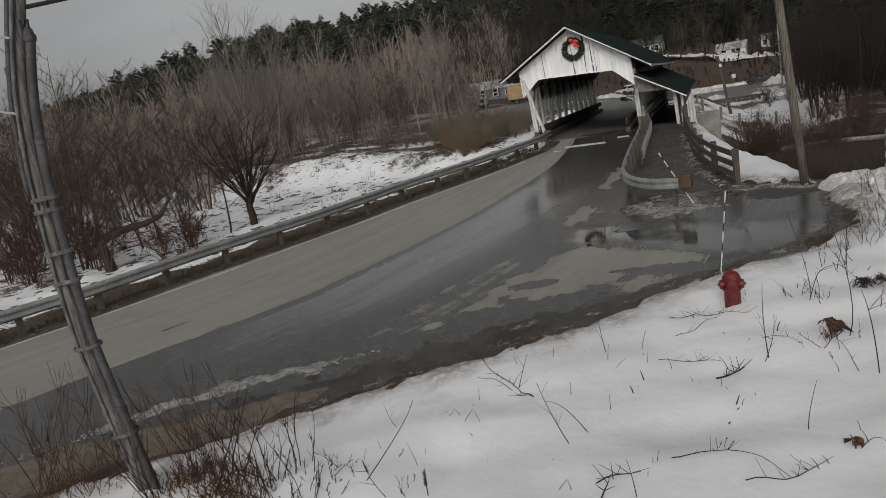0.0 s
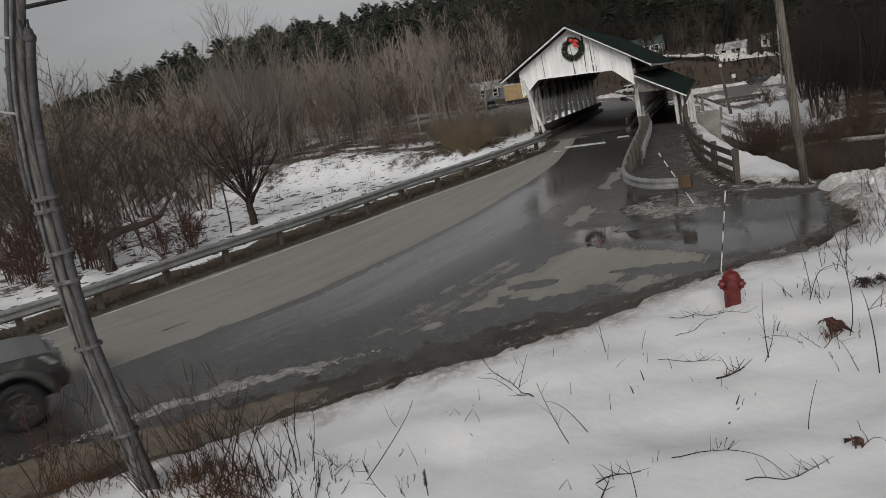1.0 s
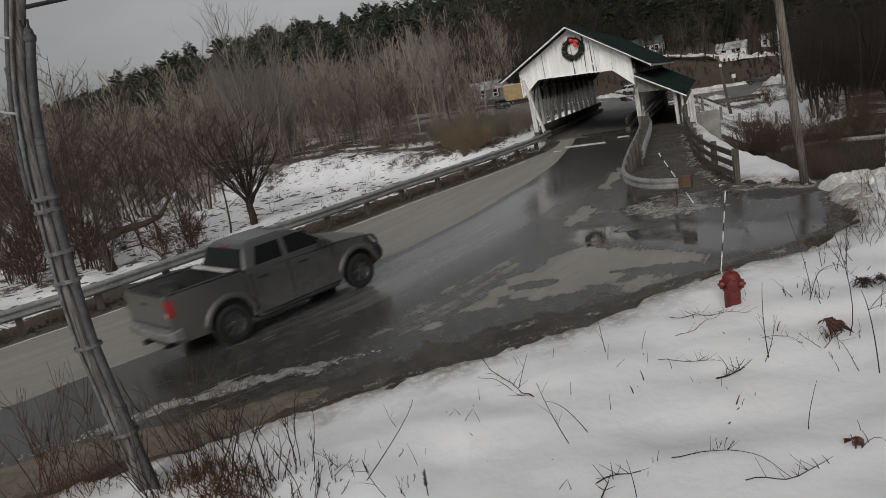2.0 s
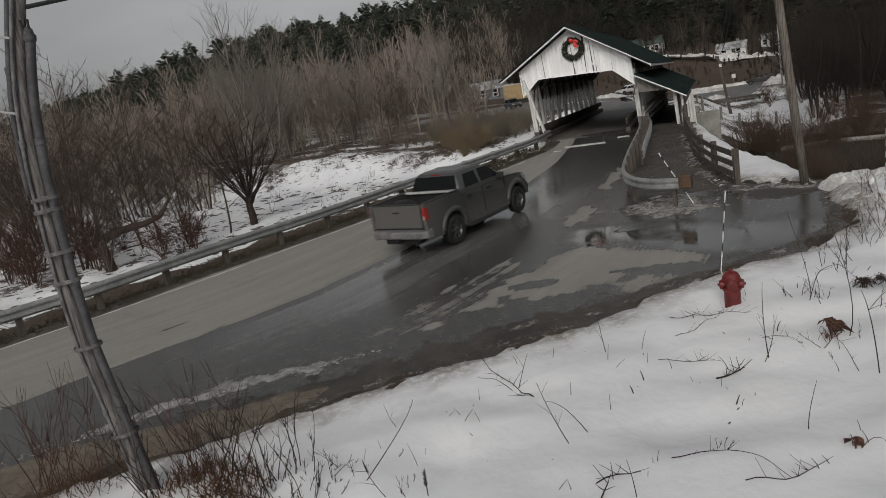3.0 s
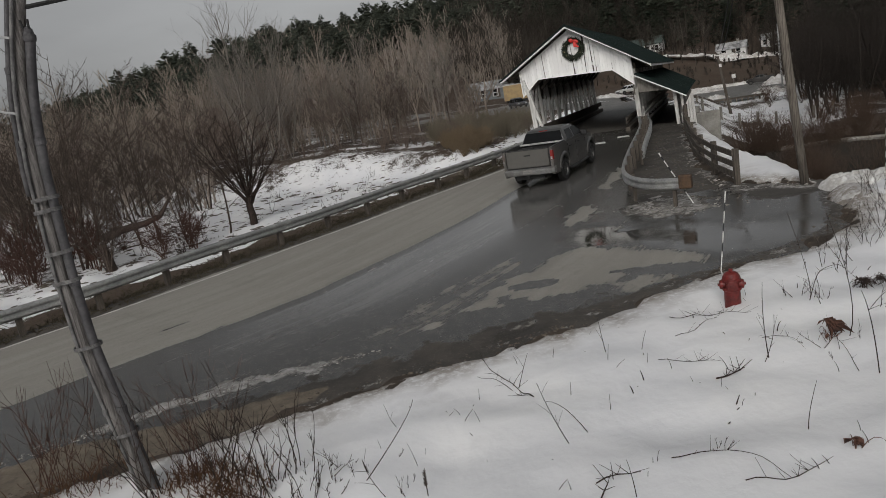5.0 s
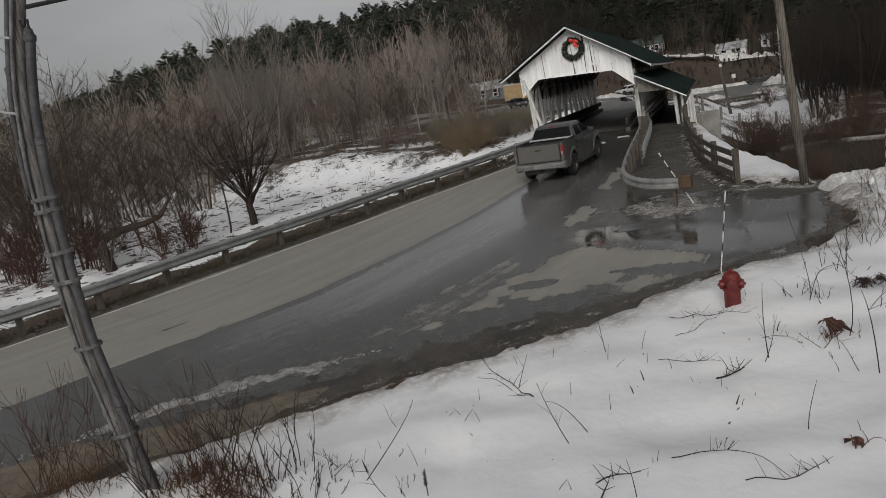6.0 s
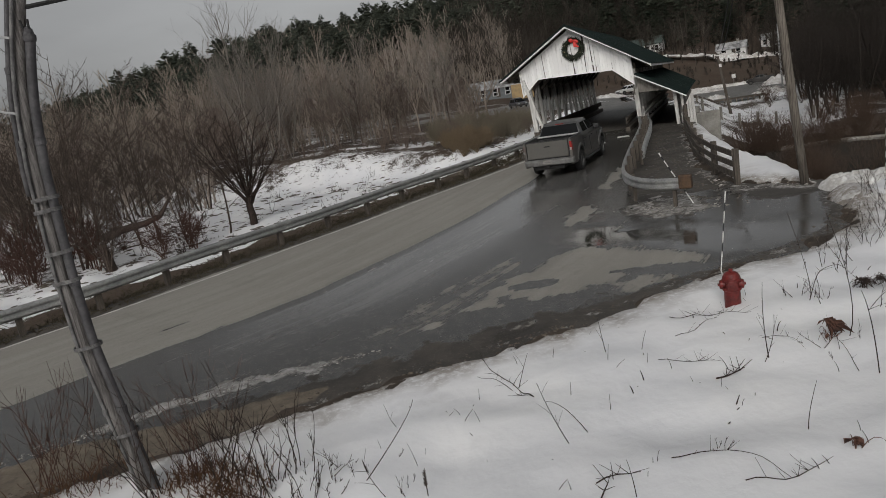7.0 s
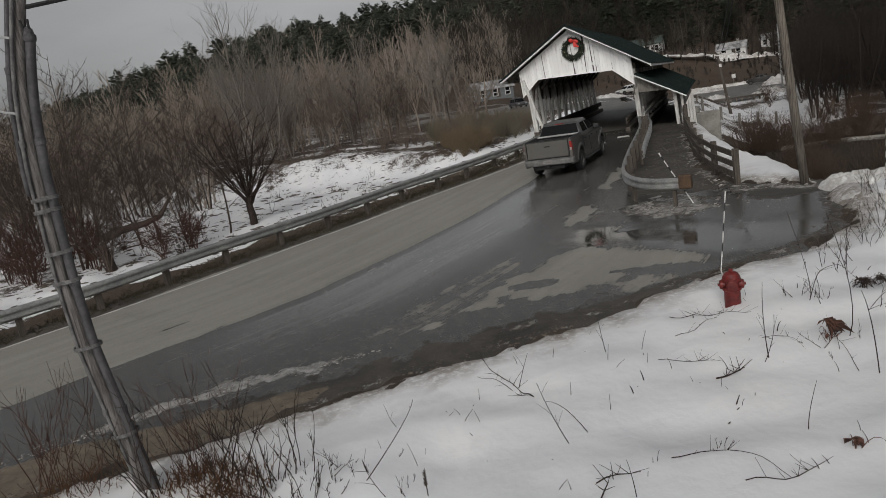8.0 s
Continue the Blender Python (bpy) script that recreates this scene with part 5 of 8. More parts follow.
def build_fence():
    g = thing("board_fence", pose(FENCE[-1][0], FENCE[-1][1], float(plane(*FENCE[-1]))), "dark grey weathered board fence along the walkway", "fence")
    o = g.matrix_basis.translation
    pts = [p - o for p in along(FENCE, 0.0, 0.1)]
    run = [0.0]
    for a, b in zip(pts, pts[1:]):
        run.append(run[-1] + (b - a).length)

    def at(d):
        k = min(range(len(pts)), key=lambda q: abs(run[q] - d))
        return pts[k]

    n = 8
    stops = [run[-1] * (1 - i / n) for i in range(n + 1)]
    for i, d in enumerate(stops):
        c = at(d)
        bm = bmesh.new()
        box(bm, c.x - 0.07, c.x + 0.07, c.y - 0.07, c.y + 0.07, c.z - 0.4, c.z + 0.98)
        soft_edges(part("post", bm, M_TIMBER, g), 0.012)
        if i < n:
            for h in (0.30, 0.58, 0.86):
                bm = bmesh.new()
                a, b = at(d) + Vector((-0.09, 0, h)), at(stops[i + 1]) + Vector((-0.09, 0, h))
                beam(bm, a, b, 0.04, 0.15)
                part("rail_board", bm, M_TIMBER, g)


build_fence()


POLE_BOW = [(0.10, -0.4), (-0.09, 1.0), (-0.2, 1.9), (-0.22, 2.6), (-0.2, 3.5), (-0.185, 3.9), (-0.15, 4.2), (-0.105, 4.56), (-0.035, 4.9), (0.05, 5.23), (0.14, 5.55), (0.60, 7.2)]


def bow(h):
    for (xa, za), (xb, zb) in zip(POLE_BOW, POLE_BOW[1:]):
        if h <= zb:
            return xa + (xb - xa) * (h - za) / (zb - za)
    return POLE_BOW[-1][0]


def build_left_pole():
    x, y = -4.0, 7.45
    z = gz(x, y)
    g = thing("utility_pole", pose(x, y, z), "grey bowed wooden utility pole with riser conduits", "utility pole")
    hs = np.linspace(-0.35, 7.2, 34)
    bm = bmesh.new()
    tube(bm, [(bow(h), 0, h) for h in hs], [max(0.062, 0.092 - 0.006 * h) for h in hs], 20)
    part("shaft", bm, M_GREYPOLE, g, smooth=True)
    for cx, cy, r, foot, top, mat in ((0.140, -0.05, 0.049, -0.25, 5.16, M_CONDUIT), (-0.118, -0.01, 0.030, 3.6, 6.9, M_CONDUIT), (-0.03, -0.092, 0.020, -0.25, 6.6, M_RISER)):
        bm = bmesh.new()
        tube(bm, [(bow(h) + cx, cy, h) for h in np.linspace(foot, top, 26)], r, 14)
        con = part("conduit", bm, mat, g, "grey riser conduit", smooth=True)
        for h in np.arange(foot + 1.3, top - 0.4, 1.55):
            bm = bmesh.new()
            lathe(bm, [(r + 0.001, -0.04), (r + 0.009, -0.036), (r + 0.009, 0.036), (r + 0.001, 0.04)], 14, Matrix.Translation((bow(h) + cx, cy, h)))
            part("coupling", bm, mat, con, "conduit coupling")
        if 5 < top < 6:
            bm = bmesh.new()
            lathe(bm, [(0.050, -0.02), (0.060, 0.0), (0.064, 0.04), (0.050, 0.06), (0.046, 0.10), (0.03, 0.125), (0.012, 0.135)], 16, Matrix.Translation((bow(top) + cx, cy, top)))
            part("weatherhead", bm, M_CONDUIT, con, "grey weatherhead cap")
            for k, (ox, oy) in enumerate(((-0.02, -0.03), (0.025, -0.02), (0.0, 0.03))):
                bm = bmesh.new()
                tube(bm, [(bow(top) + cx + ox, cy + oy, top + 0.09), (bow(top) + cx + ox * 1.6, cy + oy * 1.4, top + 0.20)], 0.011, 6)
                part("cable_end", bm, M_BLACK, con, "black cable stub")
    for h in (0.75, 1.85, 2.62, 2.95, 3.42, 3.55):
        r = max(0.062, 0.092 - 0.006 * h)
        bm = bmesh.new()
        ring = [(bow(h) + 0.052 + (r + 0.072) * math.cos(t), -0.03 + (r + 0.035) * math.sin(t), h + 0.012 * math.cos(t)) for t in np.linspace(0, 6.283, 29)]
        for dz in (-0.014, 0.0, 0.014):
            tube(bm, [(x, y, z + dz) for x, y, z in ring], 0.008, 5, False)
        part("strap", bm, M_RISER, g, "pale grey strap round pole and conduits")
    for h, ln in ((4.48, 0.23), (5.22, 0.27)):
        bm = bmesh.new()
        tube(bm, [(bow(h) - 0.03, -0.09, h - 0.02), (bow(h) - ln * 0.6, -0.12, h + 0.01), (bow(h) - ln, -0.14, h + 0.06)], 0.014, 6)
        part("bracket", bm, M_CLEAR, g, "pale standoff bracket")
        bm = bmesh.new()
        lathe(bm, [(0.02, 0.0), (0.036, 0.02), (0.036, 0.05), (0.024, 0.07), (0.036, 0.09), (0.02, 0.12)], 10, Matrix.Translation((bow(h) - ln, -0.14, h + 0.06)))
        part("insulator", bm, M_CLEAR, g, "pale insulator")
    return g


M_GREYPOLE = two_tone("grey_pole_wood", (0.07, 0.063, 0.060), (0.20, 0.187, 0.178), 5.0, 0.9, 0, 0.6, 24, (8, 8, 0.35))
M_RISER = two_tone("pale_grey_riser", (0.072, 0.069, 0.069), (0.165, 0.161, 0.157), 6.0, 0.6, 0.0, 0.1, 20)
build_left_pole()


def wire(name, label, a, b, sag, r=0.012):
    a, b = Vector(a), Vector(b)
    bm = bmesh.new()
    pts = [a.lerp(b, t) - Vector((0, 0, sag * 4 * t * (1 - t))) for t in np.linspace(0, 1, 25)]
    tube(bm, pts, r, 5)
    return tagged(part(name, bm, M_BLACK), label, "cable")


wire("overhead_cable", "black overhead cable from the utility pole", (-3.90, 7.45, 5.77), (16, 11, 6.55), -0.25, 0.024)
wire("overhead_cable", "thin black overhead cable from the utility pole", (-3.62, 7.45, 6.9), (16.5, 15.4, 10.0), 0.8, 0.012)
wire("overhead_cable", "thin black cable between leaning poles", (8.52, 16.84, 9.2), (32.4, 74.2, 4.9), 0.9, 0.034)
wire("overhead_cable", "thin black cable between leaning poles", (8.50, 16.84, 8.6), (32.5, 74.2, 4.4), 1.2, 0.028)


def build_round_pole(x, y, h, r0, r1, lean, material, label, extra=None):
    z = gz(x, y)
    g = thing("utility_pole", pose(x, y, z - 0.15), label, "utility pole")
    bm = bmesh.new()
    pts = [(lean[0] * t * h, lean[1] * t * h, t * h) for t in (0, 0.25, 0.5, 0.75, 1.0)]
    tube(bm, pts, [r0 + (r1 - r0) * t for t in (0, 0.25, 0.5, 0.75, 1.0)], 18)
    part("shaft", bm, material, g, smooth=True)
    if extra:
        for hh, w in extra:
            bm = bmesh.new()
            box(bm, lean[0] * hh - w, lean[0] * hh + w, lean[1] * hh - r0 - 0.02, lean[1] * hh - r0 + 0.03, hh - 0.16, hh + 0.16)
            part("tag", bm, M_LINE, g, "white tag")
    return g


build_round_pole(9.28, 16.74, 9.2, 0.104, 0.088, (-0.086, 0.013), M_POLE, "brown wooden utility pole leaning beside the drive")
build_round_pole(33.4, 74.2, 6.6, 0.17, 0.13, (-0.16, 0), M_TIMBER, "dark brown wooden pole in the snow", [(5.6, 0.13)])
build_round_pole(58.4, 110.6, 10.6, 0.15, 0.11, (-0.03, 0), M_GALV, "pale grey metal pole beside the lot")
build_round_pole(59.7, 111.2, 9.0, 0.15, 0.11, (-0.05, 0), M_TIMBER, "dark wooden pole beside the lot")


def build_hydrant():
    x, y = 4.17, 9.66
    g = thing("fire_hydrant", pose(x, y, gz(x, y) - 0.10, 0, 0, -20), "red fire hydrant standing in the snow bank", "fire hydrant")
    bm = bmesh.new()
    lathe(bm, [(0.145, 0.0), (0.145, 0.05), (0.118, 0.07), (0.114, 0.34), (0.135, 0.355), (0.13, 0.385), (0.105, 0.40), (0.108, 0.47), (0.135, 0.485), (0.138, 0.515), (0.122, 0.53)], 24)
    part("barrel", bm, M_RED, g, smooth=False)
    bm = bmesh.new()
    lathe(bm, [(0.128, 0.525), (0.122, 0.565), (0.095, 0.605), (0.055, 0.63), (0.03, 0.635), (0.03, 0.675), (0.01, 0.68)], 22)
    part("bonnet", bm, M_RED, g)
    for a, r, l in ((0, 0.070, 0.19), (180, 0.070, 0.19), (-90, 0.080, 0.17)):
        m = Matrix.Rotation(radians(a), 4, "Z") @ Matrix.Translation((0, 0, 0.435)) @ Matrix.Rotation(radians(90), 4, "Y")
        bm = bmesh.new()
        lathe(bm, [(r * 0.8, 0.06), (r * 0.8, 0.12), (r, 0.125), (r, l - 0.03), (r * 0.8, l - 0.02), (0.022, l - 0.015), (0.022, l + 0.006), (0.005, l + 0.006)], 14, m)
        part("outlet_cap", bm, M_RED, g)
    for i in range(8):
        a = i * math.pi / 4
        bm = bmesh.new()
        lathe(bm, [(0.013, 0.375), (0.013, 0.40), (0.004, 0.402)], 6, Matrix.Translation((0.117 * math.cos(a), 0.117 * math.sin(a), 0.0)))
        part("bolt", bm, M_RED, g)
    # the snow marker rod on the barrel
    bm = bmesh.new()
    tube(bm, [(-0.10, 0.02, 0.52), (-0.13, 0.0, 0.66), (-0.07, 0.02, 1.15), (0.01, 0.03, 1.84)], 0.009, 6)
    rod = part("marker_rod", bm, M_LINE, g, "thin white marker rod with dark bands")
    for h in (0.95, 1.25, 1.55):
        t = (h - 0.66) / 1.18
        bm = bmesh.new()
        tube(bm, [(-0.13 + 0.14 * t, 0.03 * t, h), (-0.116 + 0.14 * t, 0.03 * t + 0.003, h + 0.12)], 0.0115, 6)
        part("band", bm, M_DARKPLASTIC, rod)


build_hydrant()


def build_marker(x, y, tip, label):
    z = float(plane(x, y))
    g = thing("snow_marker", pose(x, y, z - 0.05), label, "marker rod")
    bm = bmesh.new()
    tube(bm, [(0, 0, 0), tip], 0.016, 6)
    part("rod", bm, M_LINE, g)
    for t in (0.25, 0.45, 0.65, 0.85):
        a, b = Vector(tip) * t, Vector(tip) * (t + 0.08)
        bm = bmesh.new()
        tube(bm, [a, b], 0.019, 6)
        part("band", bm, M_BLACK, g)


build_marker(6.48, 16.82, (-0.46, 0.98, 1.33), "black and white striped snow marker rod leaning")
build_marker(10.9, 16.1, (0.25, 0.3, 1.35), "thin striped snow marker rod in the snow pile")


def road_paint(name, label, pts):
    bm = bmesh.new()
    n = Vector((-0.019, -0.032, 1)).normalized()
    a = [bm.verts.new(Vector((x, y, float(road_height(x, y)) + 0.004))) for x, y in pts]
    b = [bm.verts.new(Vector((x, y, float(road_height(x, y)) + 0.008))) for x, y in pts]
    bm.faces.new(b)
    for i in range(len(a)):
        bm.faces.new((a[i], a[(i + 1) % len(a)], b[(i + 1) % len(a)], b[i]))
    return tagged(part(name, bm, M_LINE), label, "road marking", kind="structure")


bm = bmesh.new()
edge = spline([(-16.4, 9.6), (-10.6, 15.05), (-8.95, 16.4), (-7.6, 17.6), (-6.1, 19.05), (-4.2, 21.05), (-2.45, 22.8), (-0.7, 24.8), (0.95, 26.5), (2.5, 28.05), (4.2, 30.0)], 0.5)
for i in range(len(edge) - 1):
    (xa, ya), (xb, yb) = edge[i], edge[i + 1]
    nx, ny = (yb - ya), -(xb - xa)
    ln = math.hypot(nx, ny)
    nx, ny = nx / ln * 0.05, ny / ln * 0.05
    bm.faces.new([bm.verts.new((px, py, float(plane(px, py)) + 0.005)) for px, py in ((xa - nx, ya - ny), (xa + nx, ya + ny), (xb + nx, yb + ny), (xb - nx, yb - ny))])
tagged(part("edge_line", bm, two_tone("worn_edge_paint", (0.62, 0.61, 0.58), (0.36, 0.35, 0.32), 1.5, 0.8, 0, 0.2, 20)), "worn pale edge line along the road", "road marking", kind="structure")
road_paint("stop_line", "worn white stop line before the bridge", [(6.42, 31.95), (8.15, 31.1), (8.25, 31.65), (6.52, 32.5)])
road_paint("paint_dash", "short worn white paint dash", [(5.75, 31.3), (6.1, 31.15), (6.15, 31.4), (5.8, 31.55)])
road_paint("paint_dash", "short worn white paint dash", [(9.0, 32.1), (9.5, 31.9), (9.55, 32.2), (9.05, 32.4)])
for a, b in (((7.7, 34.6), (7.9, 36.4)), ((7.9, 34.55), (8.2, 35.6))):
    bm = bmesh.new()
    beam(bm, (a[0], a[1], BZ + 0.05), (b[0], b[1], BZ + 0.05), 0.1, 0.05)
    tagged(part("loose_board", bm, M_GREYWOOD), "loose pale board lying on the bridge deck", "board")


# ---- stalks, twigs and weeds on the snow ----
class Stems:
    """Gathers thin tapered stems in one mesh."""

    def __init__(self):
        self.v, self.f = [], []

    def stem(self, pts, r0, r1, n=4):
        base = len(self.v)
        m = len(pts)
        for i, p in enumerate(pts):
            q = pts[min(i + 1, m - 1)]
            o = pts[max(i - 1, 0)]
            d = (Vector(q) - Vector(o)).normalized()
            s = d.cross(Vector((0.31, 0.95, 0.05))).normalized()
            t = d.cross(s)
            r = r0 + (r1 - r0) * i / (m - 1)
            for k in range(n):
                a = 6.28318 * k / n
                self.v.append(tuple(Vector(p) + (s * math.cos(a) + t * math.sin(a)) * r))
        for i in range(m - 1):
            for k in range(n):
                a, b = base + i * n + k, base + i * n + (k + 1) % n
                self.f += [(a, b, b + n), (a, b + n, a + n)]

    def mesh(self, name, material):
        return mesh_from(name, self.v, self.f, material)


def bend(a, b, c, n=7):
    """A soft bow from a past b to c."""
    a, b, c = Vector(a), Vector(b), Vector(c)
    b2 = b * 2 - (a + c) / 2
    return [a * (1 - t) ** 2 + b2 * 2 * t * (1 - t) + c * t * t for t in np.linspace(0, 1, n)]


def stalk(x, y, mid, tip, r=0.007, label="thin dry brown weed stalk standing in the snow", twigs=0, seed=0):
    z = gz(x, y) - 0.04
    st = Stems()
    pts = bend((0, 0, 0), mid, tip)
    r = r * 0.72
    st.stem(pts, r, r * 0.45)
    rs = random.Random(seed)
    for i in range(twigs):
        p = pts[rs.randint(2, 5)]
        d = Vector((rs.uniform(-1, 1), rs.uniform(-0.6, 0.6), rs.uniform(0.2, 1.0))).normalized() * rs.uniform(0.08, 0.25)
        st.stem([p, p + d * 0.5 + Vector((0, 0, 0.01)), p + d], r * 0.5, r * 0.25, 3)
    ob = new("weed_stalk", st.mesh("weed_stalk", M_TWIG))
    ob.matrix_basis = pose(x, y, z)
    return tagged(ob, label, "weed", "weed stalks in the snow")


TALL = [(-1.21, 6.46, 0.47, 0.54, 0.65, 0.82), (-0.89, 7.65, -0.08, 0.14, -0.11, 0.26), (-0.96, 6.15, -0.13, 0.25, -0.18, 0.45), (-1.9, 7.21, 0.12, 0.5, 0.1, 0.66), (3.68, 7.63, -0.03, 0.53, 0.0, 0.98),
        (3.58, 7.58, 0.14, 0.32, 0.19, 0.61), (4.66, 7.61, 0.04, 0.62, -0.2, 1.6), (4.45, 6.75, -0.06, 0.62, -0.14, 0.99), (4.98, 9.15, 0.09, 0.26, -0.16, 1.31), (3.21, 5.95, 0.03, 0.21, 0.13, 0.51),
        (1.97, 8.72, -0.03, 0.27, -0.05, 0.51), (0.99, 6.52, -0.15, 0.38, -0.26, 0.75), (1.24, 6.69, -0.22, 0.34, -0.42, 0.46), (0.66, 8.27, 0.09, 0.24, 0.2, 0.5)]
for i, (x, y, mx, mz, tx, tz) in enumerate(TALL):
    stalk(x, y, (mx, 0.02, mz), (tx, 0.05, tz), 0.0075 if tz < 0.9 else 0.009, twigs=(i % 3) * 2, seed=i)
SHORT = [(-0.65, 6.71, -0.08, 0.33), (1.9, 8.37, 0.04, 0.25), (0.59, 8.33, 0.19, 0.24), (1.21, 5.68, 0.0, 0.2), (1.34, 5.39, -0.05, 0.41), (-0.09, 7.43, 0.13, 0.15), (0.1, 7.37, -0.05, 0.18), (0.68, 5.72, 0.12, 0.12),
         (0.81, 5.66, -0.02, 0.14), (2.4, 8.52, 0.09, 0.29), (0.14, 8.13, 0.02, 0.21), (1.24, 7.64, 0.02, 0.19), (1.28, 9.02, 0.04, 0.17), (1.57, 7.06, 0.01, 0.22), (1.89, 8.07, 0.17, 0.14), (3.2, 7.67, -0.1, 0.22),
         (2.92, 5.26, -0.06, 0.14), (3.04, 5.31, -0.06, 0.12), (3.52, 5.51, -0.05, 0.17), (-0.30, 7.62, 0.10, 0.09), (-0.12, 7.6, -0.07, 0.1)]
for i, (x, y, tx, tz) in enumerate(SHORT):
    stalk(x, y, (tx * 0.4, 0, tz * 0.55), (tx, 0.02, tz), 0.0065, seed=40 + i)
rs = random.Random(77)
for i in range(120):
    x, y = rs.uniform(-1.2, 7.0), rs.uniform(4.9, 11.0)
    if y > 8.8 + 0.35 * x or x > y * 0.62 + 0.3:
        continue
    h = rs.choice((0.05, 0.07, 0.1, 0.16))
    tx = rs.uniform(-0.06, 0.06)
    stalk(x, y, (tx * 0.4, 0, h * 0.6), (tx, rs.uniform(-0.03, 0.03), h), rs.choice((0.005, 0.006, 0.012)), "short cut brown stub poking through the snow")
# the seed head by the lower edge
st = Stems()
for i in range(60):
    a = rs.uniform(0, 6.283)
    h = rs.uniform(0.10, 0.27)
    st.stem([(0, 0, h), (0.012 * math.cos(a), 0.012 * math.sin(a), h + 0.006), (0.022 * math.cos(a), 0.022 * math.sin(a), h + 0.015)], 0.006, 0.003, 3)
st.stem([(0, 0, -0.05), (0.0, 0, 0.14), (0.005, 0, 0.28)], 0.006, 0.005, 5)
ob = new("mullein_stalk", st.mesh("mullein_stalk", M_TIMBER))
ob.matrix_basis = pose(-0.55, 6.12, gz(-0.55, 6.12))
tagged(ob, "dark dried mullein seed head standing in the snow", "weed", "weed stalks in the snow")


def fallen(pts, r, label="thin bare fallen branch lying on the snow", lift=0.02, arch=0.0, seed=0, twigs=5):
    st = Stems()
    line = spline(pts, 0.08)
    n = len(line)
    x0, y0 = pts[0]
    z0 = gz(x0, y0)
    p3 = [Vector((x - x0, y - y0, gz(x, y) - z0 + lift + arch * math.sin(math.pi * i / (n - 1)))) for i, (x, y) in enumerate(line)]
    r = r * 0.58
    st.stem(p3, r, r * 0.4, 5)
    q = random.Random(seed)
    for i in range(twigs):
        p = p3[q.randint(n // 4, n - 2)]
        d = Vector((q.uniform(-1, 1), q.uniform(-0.5, 0.5), q.uniform(0.1, 0.8))).normalized() * q.uniform(0.06, 0.22)
        st.stem([p, p + d * 0.55, p + d], r * 0.5, r * 0.25, 3)
    ob = new("fallen_branch", st.mesh("fallen_branch", M_TWIG))
    ob.matrix_basis = pose(x0, y0, z0)
    return tagged(ob, label, "branch", "fallen branches on the snow")


fallen([(0.81, 7.82), (0.66, 8.27), (0.45, 8.7), (0.28, 9.4)], 0.012, seed=1)
fallen([(0.81, 7.82), (0.55, 8.29), (0.18, 8.83)], 0.009, seed=2)
fallen([(1.8, 5.77), (2.27, 5.6), (2.51, 5.46), (2.63, 5.2)], 0.010, arch=0.05, seed=3, twigs=3)
fallen([(2.25, 5.23), (2.57, 5.17), (2.8, 5.23), (3.1, 5.36)], 0.010, seed=4, twigs=9)
fallen([(1.04, 5.63), (1.25, 5.65), (1.48, 5.71)], 0.013, arch=0.05, seed=5)
fallen([(4.99, 9.04), (5.4, 9.3), (5.75, 9.3), (5.91, 9.18)], 0.011, arch=0.42, seed=6, label="arched bare bramble cane over the snow")
fallen([(4.31, 6.89), (4.47, 7.4), (4.49, 7.78)], 0.008, arch=0.05, seed=7)
fallen([(3.14, 9.5), (3.55, 9.35), (4.17, 9.08)], 0.010, arch=0.03, seed=8, twigs=22)
fallen([(2.95, 8.77), (3.24, 8.8), (3.72, 9.2)], 0.008, arch=0.05, seed=9)
fallen([(2.48, 8.09), (2.79, 8.04), (3.19, 7.8)], 0.008, seed=10, twigs=12)
fallen([(3.83, 8.08), (4.07, 7.92), (4.11, 7.6)], 0.006, arch=0.06, seed=11)
fallen([(2.95, 7.45), (3.18, 7.47), (3.34, 7.55)], 0.02, seed=12, twigs=10, label="broken dark twigs half buried in the snow")
fallen([(1.02, 5.42), (1.12, 5.5), (1.2, 5.72)], 0.014, arch=0.08, seed=13)


def dead_leaves(x, y, h, w, n, label, material, seed):
    """A drooping clump of dry leaves on a few stems."""
    q = random.Random(seed)
    z = gz(x, y)
    st = Stems()
    heads = [Vector((q.gauss(0, w * 0.5), q.gauss(0, w * 0.35), h * q.uniform(0.35, 1.0))) for i in range(6)]
    for i in range(n):
        top = q.choice(heads) + Vector((q.gauss(0, 0.03), q.gauss(0, 0.03), q.gauss(0, 0.02)))
        a = q.uniform(0, 6.283)
        l = w * q.uniform(0.2, 0.8)
        tip = Vector((top.x + l * math.cos(a), top.y + l * math.sin(a) * 0.7, max(-0.02, top.z * q.uniform(0.1, 0.95))))
        mid = (top + tip) / 2 + Vector((q.uniform(-0.03, 0.03), q.uniform(-0.03, 0.03), q.uniform(0, 0.05)))
        wd = q.uniform(0.006, 0.016)
        st.stem([top, mid, tip], wd * 0.5, wd * 0.25, 3)
    for i in range(6):
        a = q.uniform(0, 6.283)
        st.stem([(0.02 * math.cos(a), 0.02 * math.sin(a), -0.05), (0.03 * math.cos(a), 0.03 * math.sin(a), h * 0.5), (w * 0.4 * math.cos(a), w * 0.4 * math.sin(a), h)], 0.008, 0.004, 4)
    ob = new("dead_plant", st.mesh("dead_plant", material))
    ob.matrix_basis = pose(x, y, z)
    return tagged(ob, label, "plant")


